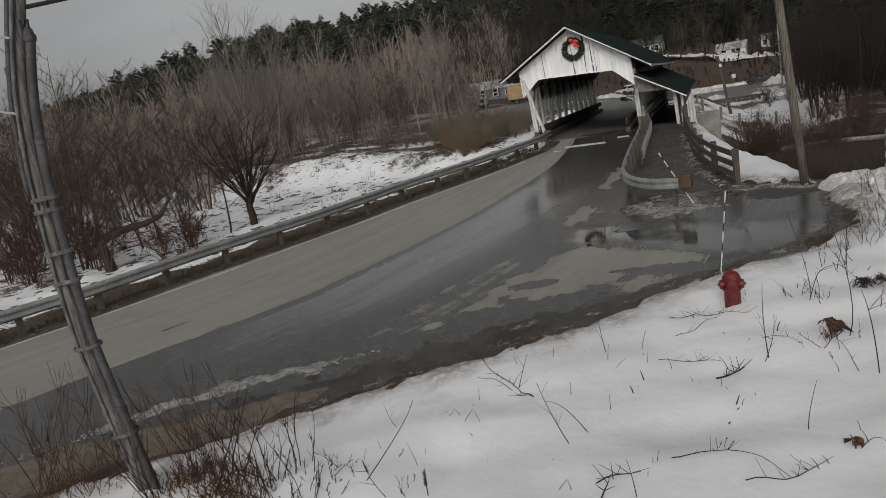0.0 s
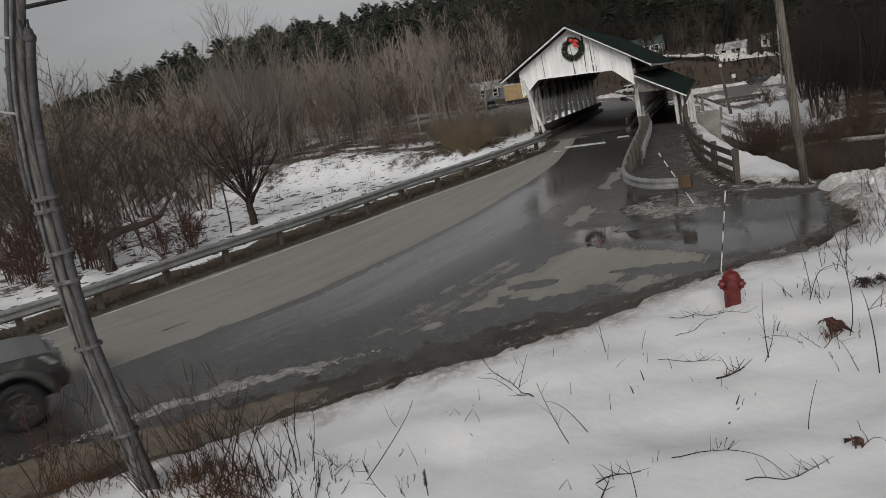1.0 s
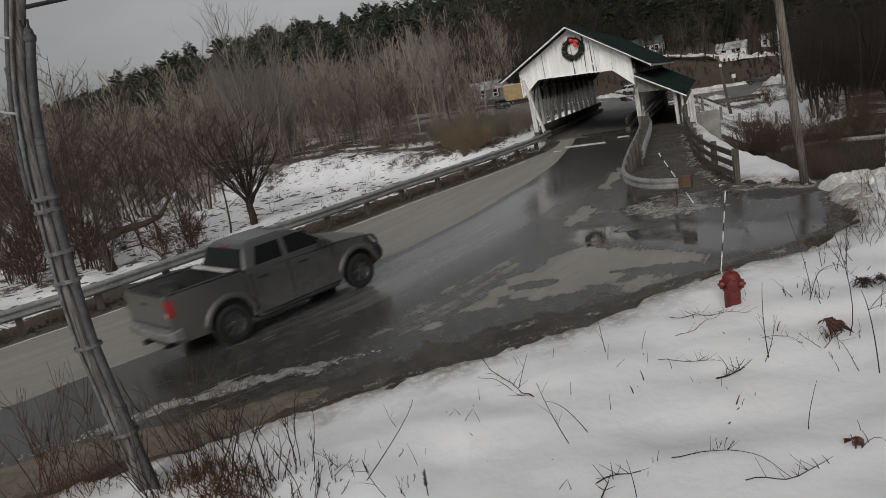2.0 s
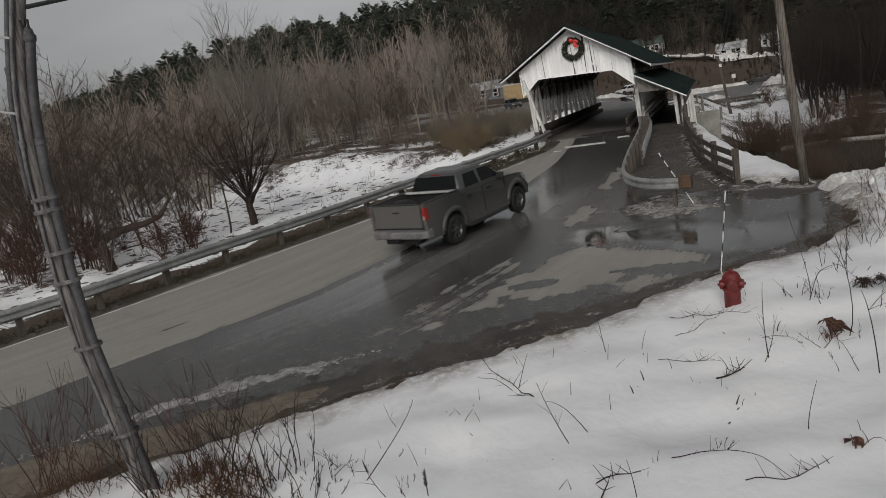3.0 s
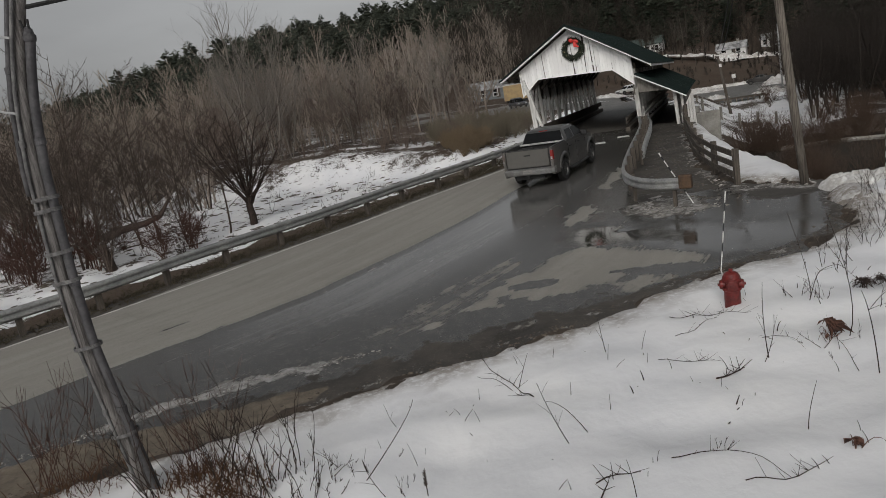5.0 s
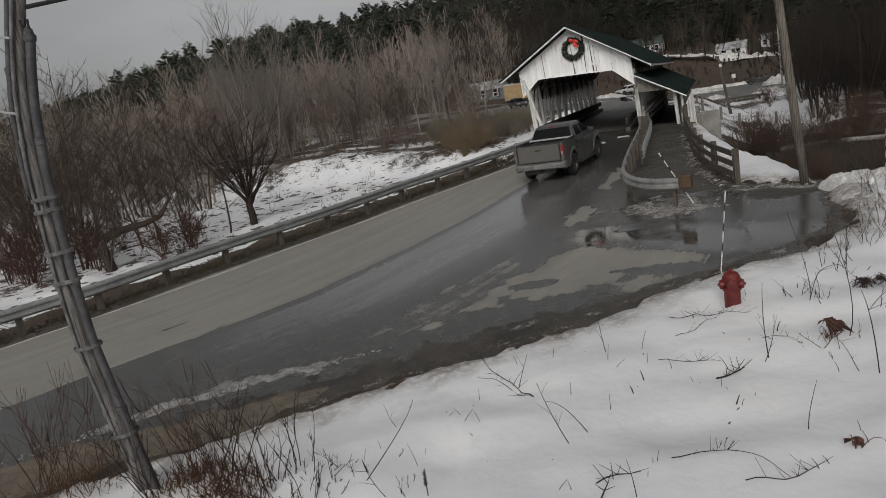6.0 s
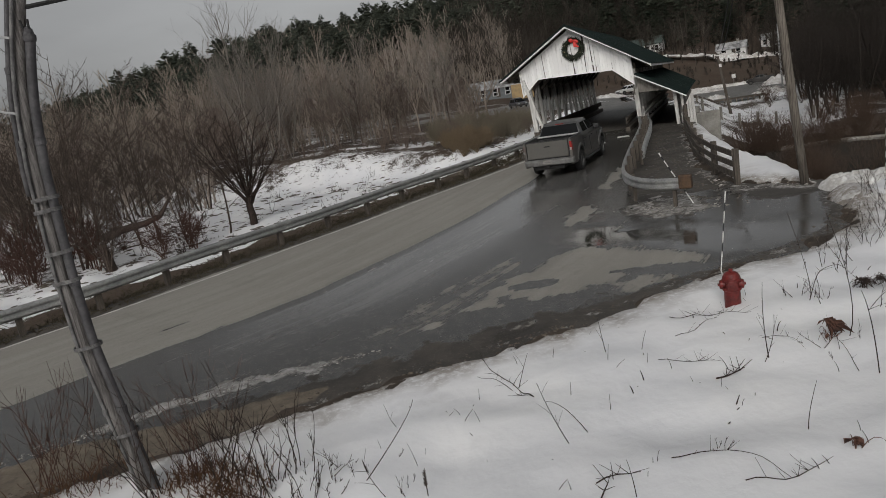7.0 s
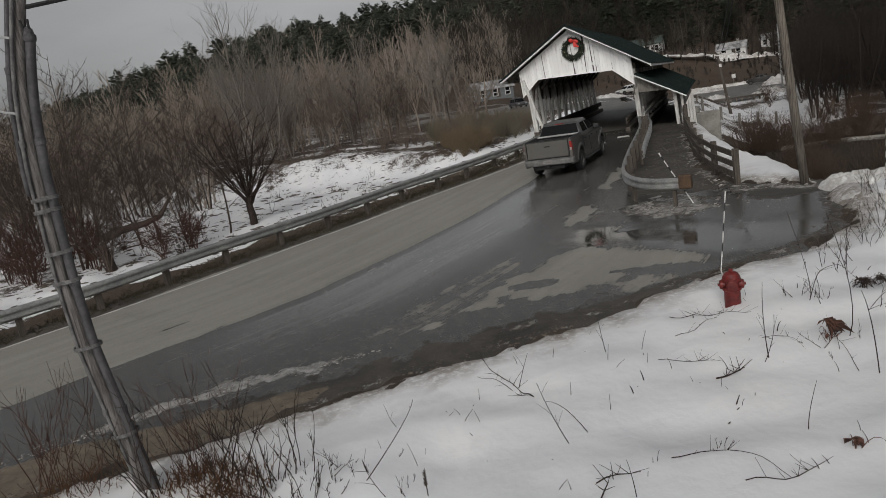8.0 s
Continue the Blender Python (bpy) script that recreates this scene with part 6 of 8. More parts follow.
def drooping_plant(x, y, h, lean, n, label, seed, blade=(0.06, 0.14), wd=0.009, twigs=16):
    """Dry leaves that hang in folds from one bent stem, with a tangle of twigs at its foot."""
    q = random.Random(seed)
    st = Stems()
    spine = bend((0, 0, -0.05), (lean * 0.15, 0, h * 0.6), (-lean * 0.35, 0, h), 8)
    st.stem(spine, 0.009, 0.005, 5)
    for i in range(n):
        o = spine[q.randint(3, 7)] + Vector((q.gauss(0, 0.008), q.gauss(0, 0.012), 0))
        ln = q.uniform(*blade)
        away = q.gauss(0.55, 0.5) * lean / abs(lean)
        tip = o + Vector((away * ln, q.gauss(0, 0.35) * ln, -ln * q.uniform(0.5, 0.95)))
        tip.z = max(tip.z, 0.01)
        mid = o.lerp(tip, 0.5) + Vector((away * 0.03, q.gauss(0, 0.015), 0.02))
        w = wd * q.uniform(0.6, 1.2)
        side = (tip - o).cross(Vector((q.gauss(0, 0.4), 1, 0.2))).normalized() * w
        b = len(st.v)
        st.v += [tuple(o), tuple(mid + side), tuple(tip), tuple(mid - side), tuple(mid + Vector((0.0, -0.008, 0.004)))]
        st.f += [(b, b + 1, b + 4), (b + 1, b + 2, b + 4), (b + 2, b + 3, b + 4), (b + 3, b, b + 4), (b, b + 3, b + 2), (b, b + 2, b + 1)]
    for i in range(twigs):
        a, l = q.uniform(0, 6.283), q.uniform(0.08, 0.3)
        st.stem(bend((0.05 * math.cos(a), 0.05 * math.sin(a), 0), (l * 0.6 * math.cos(a), l * 0.5 * math.sin(a), q.uniform(0.03, 0.12)), (l * math.cos(a), l * 0.8 * math.sin(a), q.uniform(0, 0.08)), 5), 0.005, 0.002, 3)
    ob = new("dead_plant", st.mesh("dead_plant", M_LEAF))
    ob.matrix_basis = pose(x, y, gz(x, y))
    return tagged(ob, label, "plant")


M_LEAF = two_tone("curled_brown_leaf", (0.075, 0.030, 0.020), (0.15, 0.068, 0.042), 30.0, 0.8, 0, 0.3, 80)
drooping_plant(4.50, 7.74, 0.27, 0.16, 130, "dead plant with drooping reddish brown leaves in the snow", 3)
dead_leaves(5.95, 9.32, 0.2, 0.26, 130, "dark clump of dead brown stems in the snow", M_TWIG, 4)
drooping_plant(3.36, 5.47, 0.11, 0.05, 22, "dark brown dead leaf clump lying on the snow", 5, (0.05, 0.09), 0.014, 2)


# ---- shrubs with many stems near the camera ----
def shrub(x, y, n, h, spread, material, label, seed, sub=4, r=0.007, lean=(0, 0), curl=0.35):
    q = random.Random(seed)
    z = gz(x, y)
    st = Stems()
    for i in range(n):
        a = q.uniform(0, 6.283)
        bx, by = q.gauss(0, spread * 0.28), q.gauss(0, spread * 0.28)
        hh = h * q.uniform(0.35, 1.0)
        d = Vector((math.cos(a) * q.uniform(0.05, curl) + lean[0], math.sin(a) * q.uniform(0.05, curl) + lean[1], 1)).normalized()
        p = Vector((bx, by, -0.05))
        pts = [p]
        for s in range(5):
            d = (d + Vector((q.uniform(-0.23, 0.23), q.uniform(-0.23, 0.23), q.uniform(-0.03, 0.08)))).normalized()
            p = p + d * hh / 5
            pts.append(p)
        st.stem(pts, r * q.uniform(0.7, 1.2), r * 0.3, 4)
        for s in range(sub):
            k = q.randint(2, 4)
            e = (d + Vector((q.uniform(-0.9, 0.9), q.uniform(-0.9, 0.9), q.uniform(-0.1, 0.5)))).normalized()
            l = hh * q.uniform(0.12, 0.32)
            st.stem([pts[k], pts[k] + e * l * 0.5, pts[k] + (e + Vector((0, 0, 0.25))).normalized() * l], r * 0.5, r * 0.22, 3)
    ob = new("bare_shrub", st.mesh("bare_shrub", material))
    ob.matrix_basis = pose(x, y, z)
    return tagged(ob, label, "shrub")


shrub(-3.25, 7.45, 24, 1.75, 0.5, M_REDTWIG, "leafless shrub with reddish brown stems in the snow", 11, 4, 0.006, (-0.10, 0))
shrub(-2.78, 7.10, 10, 1.9, 0.5, M_TWIG, "tall leafless brown shrub at the edge of the snow", 12, 6, 0.0085)
shrub(-2.15, 6.80, 11, 1.25, 0.6, M_TWIG, "tangled leafless brown shrub in the snow", 13, 6, 0.0075, curl=0.7)
shrub(-1.65, 6.50, 26, 0.45, 0.75, M_TWIG, "low tangled dead brush in the snow", 14, 6, 0.006, curl=1.5)
shrub(-2.35, 6.70, 60, 0.42, 0.9, M_TWIG, "low tangled dark dead brush in the snow", 15, 4, 0.0065, curl=1.8)
shrub(-5.35, 8.05, 14, 2.35, 0.6, M_REDTWIG, "leafless reddish shrub beside the road", 16, 8, 0.008, (0.05, 0))
shrub(-4.75, 7.75, 10, 1.6, 0.6, M_REDTWIG, "leafless shrub beside the utility pole", 17, 5, 0.0065)
shrub(-3.75, 7.15, 9, 1.7, 0.3, M_TWIG, "thin leafless shrub at the foot of the pole", 18, 4, 0.0085, (-0.2, 0))
shrub(-3.35, 7.6, 4, 2.0, 0.3, M_TWIG, "tall thin leafless stems at the verge", 29, 5, 0.0085, (-0.28, 0))
shrub(-4.95, 7.8, 260, 0.24, 1.3, M_DEADWEED, "low matted dead brown weeds at the verge", 19, 3, 0.006, curl=1.6)
shrub(-3.35, 7.45, 300, 0.27, 0.8, M_DEADWEED, "low matted dead brown weeds in the snow", 20, 3, 0.007, curl=2.0)
shrub(-2.75, 6.85, 280, 0.30, 0.9, M_DEADWEED, "low matted dead brown weeds in the snow", 30, 3, 0.007, curl=2.0)
shrub(-6.3, 7.75, 14, 1.6, 0.8, M_REDTWIG, "leafless reddish shrub beside the road verge", 21, 5, 0.0065)
shrub(6.25, 10.3, 9, 0.75, 0.7, M_TWIG, "sparse leafless weeds on the snow bank", 22, 5, 0.006, curl=0.9)
shrub(7.2, 11.1, 16, 1.0, 0.9, M_TWIG, "sparse leafless weeds on the snow bank", 23, 5, 0.0042, curl=0.8)
shrub(5.12, 9.17, 9, 0.5, 0.45, M_TWIG, "small dry weed cluster on the snow", 24, 5, 0.005, curl=0.9)
shrub(5.75, 8.35, 8, 0.7, 0.6, M_TWIG, "sparse leafless weeds on the snow", 25, 4, 0.006, curl=0.9)
shrub(8.9, 12.9, 30, 1.0, 1.1, M_TWIG, "leafless weeds on the snow pile", 26, 5, 0.0042, curl=0.8)
shrub(9.35, 14.0, 20, 0.95, 0.9, M_TWIG, "leafless weeds in the ploughed snow", 36, 5, 0.0042, curl=0.8)
shrub(8.0, 12.1, 16, 0.95, 0.9, M_TWIG, "leafless weeds on the snow bank", 37, 5, 0.0042, curl=0.8)
shrub(4.35, 7.62, 9, 0.4, 0.5, M_TWIG, "low dead weeds beside a leafy plant", 27, 5, 0.005, curl=1.2)
shrub(-0.85, 6.2, 6, 0.4, 0.35, M_TWIG, "small leafless weeds in the snow", 28, 3, 0.005, curl=0.9)
shrub(2.27, 5.72, 5, 0.2, 0.15, M_TWIG, "small dry weed with tiny twigs", 31, 5, 0.004, curl=0.8)


# ---- trees ----
def tree_stems(seed, h, trunk_r, forks, limbs, subs, twigs, droop=0.0, spread=0.6, lowest=0.25, slim=1.0, reach=1.0):
    """The stems of a bare tree: one list for trunk, one for the crown."""
    q = random.Random(seed)
    trunk, crown = Stems(), Stems()
    for f in range(forks):
        a = q.uniform(0, 6.283)
        d = Vector((math.cos(a), math.sin(a), 0)) * (0.05 if forks == 1 else q.uniform(0.12, 0.42)) + Vector((0, 0, 1))
        d.normalize()
        hh = h * (1 if f == 0 else q.uniform(0.65, 0.95))
        p = Vector((math.cos(a) * trunk_r * 0.6, math.sin(a) * trunk_r * 0.6, -0.25)) if forks > 1 else Vector((0, 0, -0.25))
        pts = [p]
        for s in range(8):
            d = (d + Vector((q.uniform(-0.11, 0.11), q.uniform(-0.11, 0.11), 0.10))).normalized()
            p = p + d * hh / 8
            pts.append(p)
        r = trunk_r * (1 if forks == 1 else q.uniform(0.55, 0.85))
        trunk.stem(pts, r, r * 0.12, 8)
        for i in range(limbs):
            t = lowest + (0.98 - lowest) * (i + q.random()) / limbs
            k = min(7, int(t * 8))
            o = pts[k].lerp(pts[k + 1], t * 8 - k)
            b = q.uniform(0, 6.283)
            up = q.uniform(0.25, 0.9)
            e = Vector((math.cos(b) * spread, math.sin(b) * spread, up)).normalized()
            l = hh * (0.50 * (1 - t) + 0.12) * q.uniform(0.7, 1.2) * reach
            lp = [o]
            pp = o
            for s in range(4):
                e = (e + Vector((q.uniform(-0.2, 0.2), q.uniform(-0.2, 0.2), q.uniform(-0.05, 0.2) - droop))).normalized()
                pp = pp + e * l / 4
                lp.append(pp)
            rl = max(0.010, r * 0.42 * (1 - t * 0.7)) * slim
            crown.stem(lp, rl, 0.007, 5)
            for j in range(subs):
                u = q.uniform(0.2, 1.0)
                k2 = min(3, int(u * 4))
                o2 = lp[k2].lerp(lp[k2 + 1], u * 4 - k2)
                e2 = (e + Vector((q.uniform(-0.9, 0.9), q.uniform(-0.9, 0.9), q.uniform(-0.2, 0.6)))).normalized()
                l2 = l * q.uniform(0.22, 0.5)
                m2 = o2 + e2 * l2 * 0.5 + Vector((0, 0, 0.02))
                e3 = (e2 + Vector((q.uniform(-0.3, 0.3), q.uniform(-0.3, 0.3), 0.2))).normalized()
                t2 = m2 + e3 * l2 * 0.5
                crown.stem([o2, m2, t2], max(0.007, rl * 0.4), 0.005, 4)
                for w in range(twigs):
                    c = o2.lerp(m2, q.random()) if w % 2 else m2.lerp(t2, q.random())
                    e4 = (e3 + Vector((q.uniform(-0.9, 0.9), q.uniform(-0.9, 0.9), q.uniform(-0.1, 0.5)))).normalized()
                    crown.stem([c, c + e4 * l2 * q.uniform(0.25, 0.55)], 0.006, 0.003, 3)
    return trunk, crown


TREE_KINDS = {}


def tree_kind(key, bark, bush=False, **kw):
    t, c = tree_stems(**kw)
    if bush:
        n = len(c.v)
        c.v += t.v
        c.f += [(a + n, b + n, d + n) for a, b, d in t.f]
        TREE_KINDS[key] = (None, c.mesh("stems", bark))
        return
    TREE_KINDS[key] = (t.mesh("trunk", bark), c.mesh("crown", bark))


def vase_tree(key, bark, seed, h, trunk_r, bole, limbs, subs, twigs, flare):
    """A short bole that breaks into many limbs, which lean out and then rise."""
    q = random.Random(seed)
    trunk, crown = Stems(), Stems()
    trunk.stem([(0, 0, -0.3), (0.02, 0, bole * 0.35), (-0.03, 0.02, bole * 0.7), (0.02, 0, bole * 1.05)], trunk_r, trunk_r * 0.72, 10)
    for i in range(limbs):
        a = 6.283 * (i + q.random() * 0.8) / limbs * 3.0
        out = flare * (0.12 + 0.88 * q.random())
        d = Vector((math.cos(a) * out, math.sin(a) * out, 1)).normalized()
        p = Vector((0.01, 0, bole * q.uniform(0.62, 1.05)))
        length = (h - bole) * q.uniform(0.72, 1.02) * (1.0 - 0.12 * out)
        pts = [p]
        for s in range(7):
            d = (d + Vector((q.uniform(-0.14, 0.14), q.uniform(-0.14, 0.14), 0.07))).normalized()
            p = p + d * length / 7
            pts.append(p)
        r = trunk_r * q.uniform(0.18, 0.36)
        trunk.stem(pts, r, 0.010, 6)
        for j in range(subs):
            u = 0.12 + 0.86 * (j + q.random()) / subs
            k = min(6, int(u * 7))
            o = pts[k].lerp(pts[k + 1], u * 7 - k)
            b = q.uniform(0, 6.283)
            e = (d * 0.5 + Vector((math.cos(b), math.sin(b), q.uniform(-0.15, 0.7)))).normalized()
            ln = length * (0.42 - 0.26 * u) * q.uniform(0.7, 1.3)
            m = o + e * ln * 0.5
            e2 = (e + Vector((q.uniform(-0.3, 0.3), q.uniform(-0.3, 0.3), 0.35))).normalized()
            t = m + e2 * ln * 0.5
            crown.stem([o, m, t], 0.014, 0.006, 4)
            for w in range(twigs):
                c = o.lerp(m, q.uniform(0.3, 1)) if w % 2 else m.lerp(t, q.random())
                e3 = (e2 + Vector((q.uniform(-0.9, 0.9), q.uniform(-0.9, 0.9), q.uniform(-0.3, 0.5)))).normalized()
                crown.stem([c, c + e3 * ln * q.uniform(0.3, 0.65)], 0.008, 0.004, 3)
    TREE_KINDS[key] = (trunk.mesh("trunk", bark), crown.mesh("crown", bark))


vase_tree("round", M_TWIG, 1, 6.3, 0.2, 1.35, 22, 10, 5, 1.4)
tree_kind("slim", M_BARK, seed=2, h=6.5, trunk_r=0.075, forks=1, limbs=20, subs=6, twigs=4, spread=0.6)
tree_kind("far_scrub_a", M_SCRUB, seed=33, h=5.6, trunk_r=0.055, forks=4, limbs=14, subs=7, twigs=4, spread=0.9, lowest=0.15, slim=0.8)
tree_kind("far_scrub_b", M_SCRUB, seed=34, h=7.2, trunk_r=0.075, forks=2, limbs=20, subs=7, twigs=4, spread=0.85, slim=0.9)
tree_kind("scrub_a", M_BARK, seed=3, h=5.6, trunk_r=0.055, forks=4, limbs=14, subs=7, twigs=5, spread=0.9, lowest=0.15, slim=0.8)
tree_kind("scrub_b", M_BARK, seed=4, h=7.2, trunk_r=0.075, forks=2, limbs=20, subs=7, twigs=5, spread=0.85, slim=0.9)
tree_kind("crooked", M_BARK, seed=5, h=9.5, trunk_r=0.11, forks=2, limbs=16, subs=7, twigs=5, spread=0.9, lowest=0.3)
tree_kind("pale_tall", M_PALEBARK, seed=6, h=20.0, trunk_r=0.26, forks=3, limbs=20, subs=5, twigs=4, spread=0.42, lowest=0.3, slim=1.3)
tree_kind("pale_slim", M_PALEBARK, seed=7, h=10.0, trunk_r=0.11, forks=2, limbs=16, subs=5, twigs=3, spread=0.5, lowest=0.3)
tree_kind("tan_bush", M_TANTWIG, True, seed=41, h=2.6, trunk_r=0.012, forks=40, limbs=6, subs=4, twigs=3, spread=0.75, lowest=0.12)
tree_kind("far_thicket", M_SCRUB, True, seed=28, h=3.6, trunk_r=0.05, forks=9, limbs=6, subs=3, twigs=2, spread=0.8, lowest=0.1)
tree_kind("bank_brush", M_BANKTWIG, True, seed=29, h=3.6, trunk_r=0.035, forks=12, limbs=6, subs=3, twigs=2, spread=0.8, lowest=0.1)
tree_kind("red_thicket", M_REDTWIG, True, seed=18, h=3.6, trunk_r=0.03, forks=8, limbs=8, subs=6, twigs=4, spread=0.85, lowest=0.12)
tree_kind("straw_bush", M_STRAW, True, seed=9, h=2.9, trunk_r=0.014, forks=26, limbs=6, subs=4, twigs=3, spread=0.6, lowest=0.25)


def reed_clump():
    q = random.Random(55)
    st = Stems()
    for i in range(130):
        x, y = q.gauss(0, 0.9), q.gauss(0, 0.9)
        h = q.choice((0.5, 0.8, 1.1, 1.5, 2.1)) * q.uniform(0.7, 1.2)
        p = Vector((x, y, -0.1))
        d = Vector((q.gauss(0, 0.16), q.gauss(0, 0.16), 1)).normalized()
        pts = [p]
        for s in range(3):
            d = (d + Vector((q.gauss(0, 0.1), q.gauss(0, 0.1), 0.03))).normalized()
            p = p + d * h / 3
            pts.append(p)
        st.stem(pts, 0.011, 0.004, 3)
        for s in range(4):
            k = q.randint(1, 2)
            o = pts[k].lerp(pts[k + 1], q.random())
            e = (d + Vector((q.gauss(0, 0.6), q.gauss(0, 0.6), 0.1))).normalized()
            st.stem([o, o + e * h * q.uniform(0.12, 0.35)], 0.007, 0.003, 3)
    TREE_KINDS["reed"] = (None, st.mesh("stems", M_STRAW))


reed_clump()
tree_kind("dark_a", M_DARKBARK, seed=14, h=7.5, trunk_r=0.09, forks=3, limbs=16, subs=6, twigs=4, spread=0.8)
tree_kind("dark_b", M_DARKBARK, seed=15, h=10, trunk_r=0.12, forks=2, limbs=18, subs=6, twigs=4, spread=0.7, lowest=0.15)


def plant_tree(key, x, y, scale, turn, label, name="bare_tree", category="tree"):
    trunk, crown = TREE_KINDS[key]
    if trunk is None:
        g = new(name, crown)
        g.matrix_basis = pose(x, y, gz(x, y) - 0.05, 0, 0, turn) @ Matrix.Diagonal((scale, scale, scale, 1))
        return tagged(g, label, category)
    g = thing(name, pose(x, y, gz(x, y) - 0.05, 0, 0, turn), label, category)
    g.scale = (scale, scale, scale)
    for nm, me in (("trunk", trunk), ("crown", crown)):
        o = new(nm, me)
        o.parent = g
    return g


plant_tree("round", -9.29, 34.45, 1.02, 30, "leafless tree with a round many-stemmed crown in the snow field")
plant_tree("slim", -10.13, 32.97, 0.75, 80, "slim leafless tree behind the guardrail")
plant_tree("scrub_a", -14.26, 28.76, 0.95, 10, "leaning leafless tree behind the guardrail")
plant_tree("crooked", -16.2, 30.5, 1.05, 200, "tall crooked leafless tree behind the guardrail")
plant_tree("scrub_b", -14.47, 33.07, 0.85, 140, "leafless many-stemmed tree in the snow")
plant_tree("scrub_a", -11.97, 32.29, 0.85, 250, "leafless many-stemmed tree behind the guardrail")
plant_tree("red_thicket", -11.93, 28.95, 0.7, 20, "leafless thicket behind the guardrail", "bare_bush", "bush")
plant_tree("scrub_b", -17.9, 29.4, 1.0, 300, "leafless many-stemmed tree behind the guardrail")
plant_tree("crooked", -18.8, 33.0, 0.9, 60, "crooked leafless tree behind the guardrail")
for x, y, k, turn in ((-17.9, 28.9, 0.85, 0), (-17.0, 28.2, 0.7, 50), (-18.3, 33.7, 1.0, 90), (-19.1, 32.3, 0.95, 140), (-16.9, 32.5, 0.8, 200), (-19.5, 30.3, 0.9, 260), (-15.6, 33.5, 0.7, 20), (-12.6, 31.0, 0.45, 120), (-15.1, 29.6, 0.75, 300), (-15.7, 30.3, 0.85, 75)):
    plant_tree("red_thicket", x, y, k, turn, "dense leafless thicket of reddish brown twigs by the guardrail", "bare_bush", "bush")
q = random.Random(21)
for i in range(26):
    th, r = radians(q.uniform(-38, -18)), q.uniform(36, 62)
    x, y = r * math.sin(th), r * math.cos(th)
    if abs(x + 9.3) < 2.5 and abs(y - 34) < 4:
        continue
    key = q.choice(("scrub_a", "scrub_b", "far_thicket", "slim", "crooked", "scrub_b"))
    plant_tree(key, x, y, q.uniform(0.75, 1.1), q.uniform(0, 360), "leafless brown thicket in the snow field" if key == "far_thicket" else "leafless grey-brown tree in the snow field", "bare_bush" if key == "far_thicket" else "bare_tree", "bush" if key == "far_thicket" else "tree")
for i in range(46):
    th, r = radians(q.uniform(-16, 4.5)), q.uniform(66, 90)
    x, y = r * math.sin(th), r * math.cos(th)
    if x > 6:
        continue
    key = q.choice(("far_scrub_b", "slim", "far_scrub_b", "pale_slim", "far_scrub_a", "pale_slim"))
    plant_tree(key, x, y, q.uniform(0.8, 1.15), q.uniform(0, 360), "leafless brown thicket at the edge of the field" if key == "far_thicket" else "slim leafless tree at the edge of the snow field", "bare_bush" if key == "far_thicket" else "bare_tree", "bush" if key == "far_thicket" else "tree")
for x, y, s, t in ((-15.6, 64, 0.68, 0), (-14.2, 65, 0.60, 70)):
    plant_tree("pale_tall", x, y, s, t, "tall pale grey leafless tree rising over the thicket")
for i in range(105):
    x, y = q.uniform(0.5, 10.0), q.uniform(52, 69)
    s, l = on_bridge_axis(x, y)
    if l > -7.8 or (s > 11 and l > -8.6) or y < 57 - 0.6 * x * (x < 4):
        continue
    key = q.choice(("reed", "straw_bush", "straw_bush", "far_thicket"))
    plant_tree(key, x, y, q.uniform(0.45, 0.95), q.uniform(0, 360), "brown leafless bush with dry grass near the bridge", "dry_bush", "bush")
for x, y, k in ((-1.6, 60.5, 0.7), (-2.2, 61.2, 0.55), (-0.9, 61.6, 0.65), (-3.4, 63.5, 0.6), (-0.2, 59.8, 0.5), (1.9, 54.0, 0.75), (2.6, 55.1, 0.8)):
    plant_tree("far_thicket", x, y, k, 90 * x, "leafless brown clump at the edge of the snow field", "bare_bush", "bush")
for i in range(10):
    x, y = q.uniform(-14, 2), q.uniform(54, 64)
    plant_tree("far_thicket", x, y, q.uniform(0.5, 0.9), q.uniform(0, 360), "low leafless bush in the snow field", "bare_bush", "bush")
for x, y, k in ((2.7, 50.9, 0.65), (3.7, 51.0, 0.65), (2.0, 51.9, 0.7), (3.0, 51.6, 0.8), (4.3, 52.0, 0.75), (3.4, 53.4, 0.85), (4.9, 54.0, 0.75), (1.6, 53.6, 0.7), (2.4, 54.2, 0.8)):
    plant_tree("tan_bush", x, y, k, 77 * x, "dense tan brown leafless bush behind the guardrail", "bare_bush", "bush")
plant_tree("red_thicket", -10.9, 30.2, 0.62, 95, "dense leafless thicket of reddish brown twigs by the guardrail", "bare_bush", "bush")
plant_tree("red_thicket", -11.4, 30.9, 0.6, 215, "dense leafless thicket of reddish brown twigs by the guardrail", "bare_bush", "bush")
# along the river
for i in range(80):
    l = q.uniform(7.5, 34)
    s = q.uniform(12.8, 16.5 + 0.22 * (l - 7.5))
    x, y = BX + s * CA + l * SA, BY + s * SA - l * CA
    plant_tree("bank_brush", x, y, q.uniform(0.55, 0.95), q.uniform(0, 360), "dark leafless brush on the river bank", "river_brush", "bush")
for i in range(30):
    s, l = q.uniform(30, 70), q.uniform(12, 46)
    x, y = BX + s * CA + l * SA, BY + s * SA - l * CA
    plant_tree("bank_brush", x, y, q.uniform(0.5, 0.8) * (1.0 if l < 24 else 1.5), q.uniform(0, 360), "leafless brush in the snow beyond the river", "bare_bush", "bush")
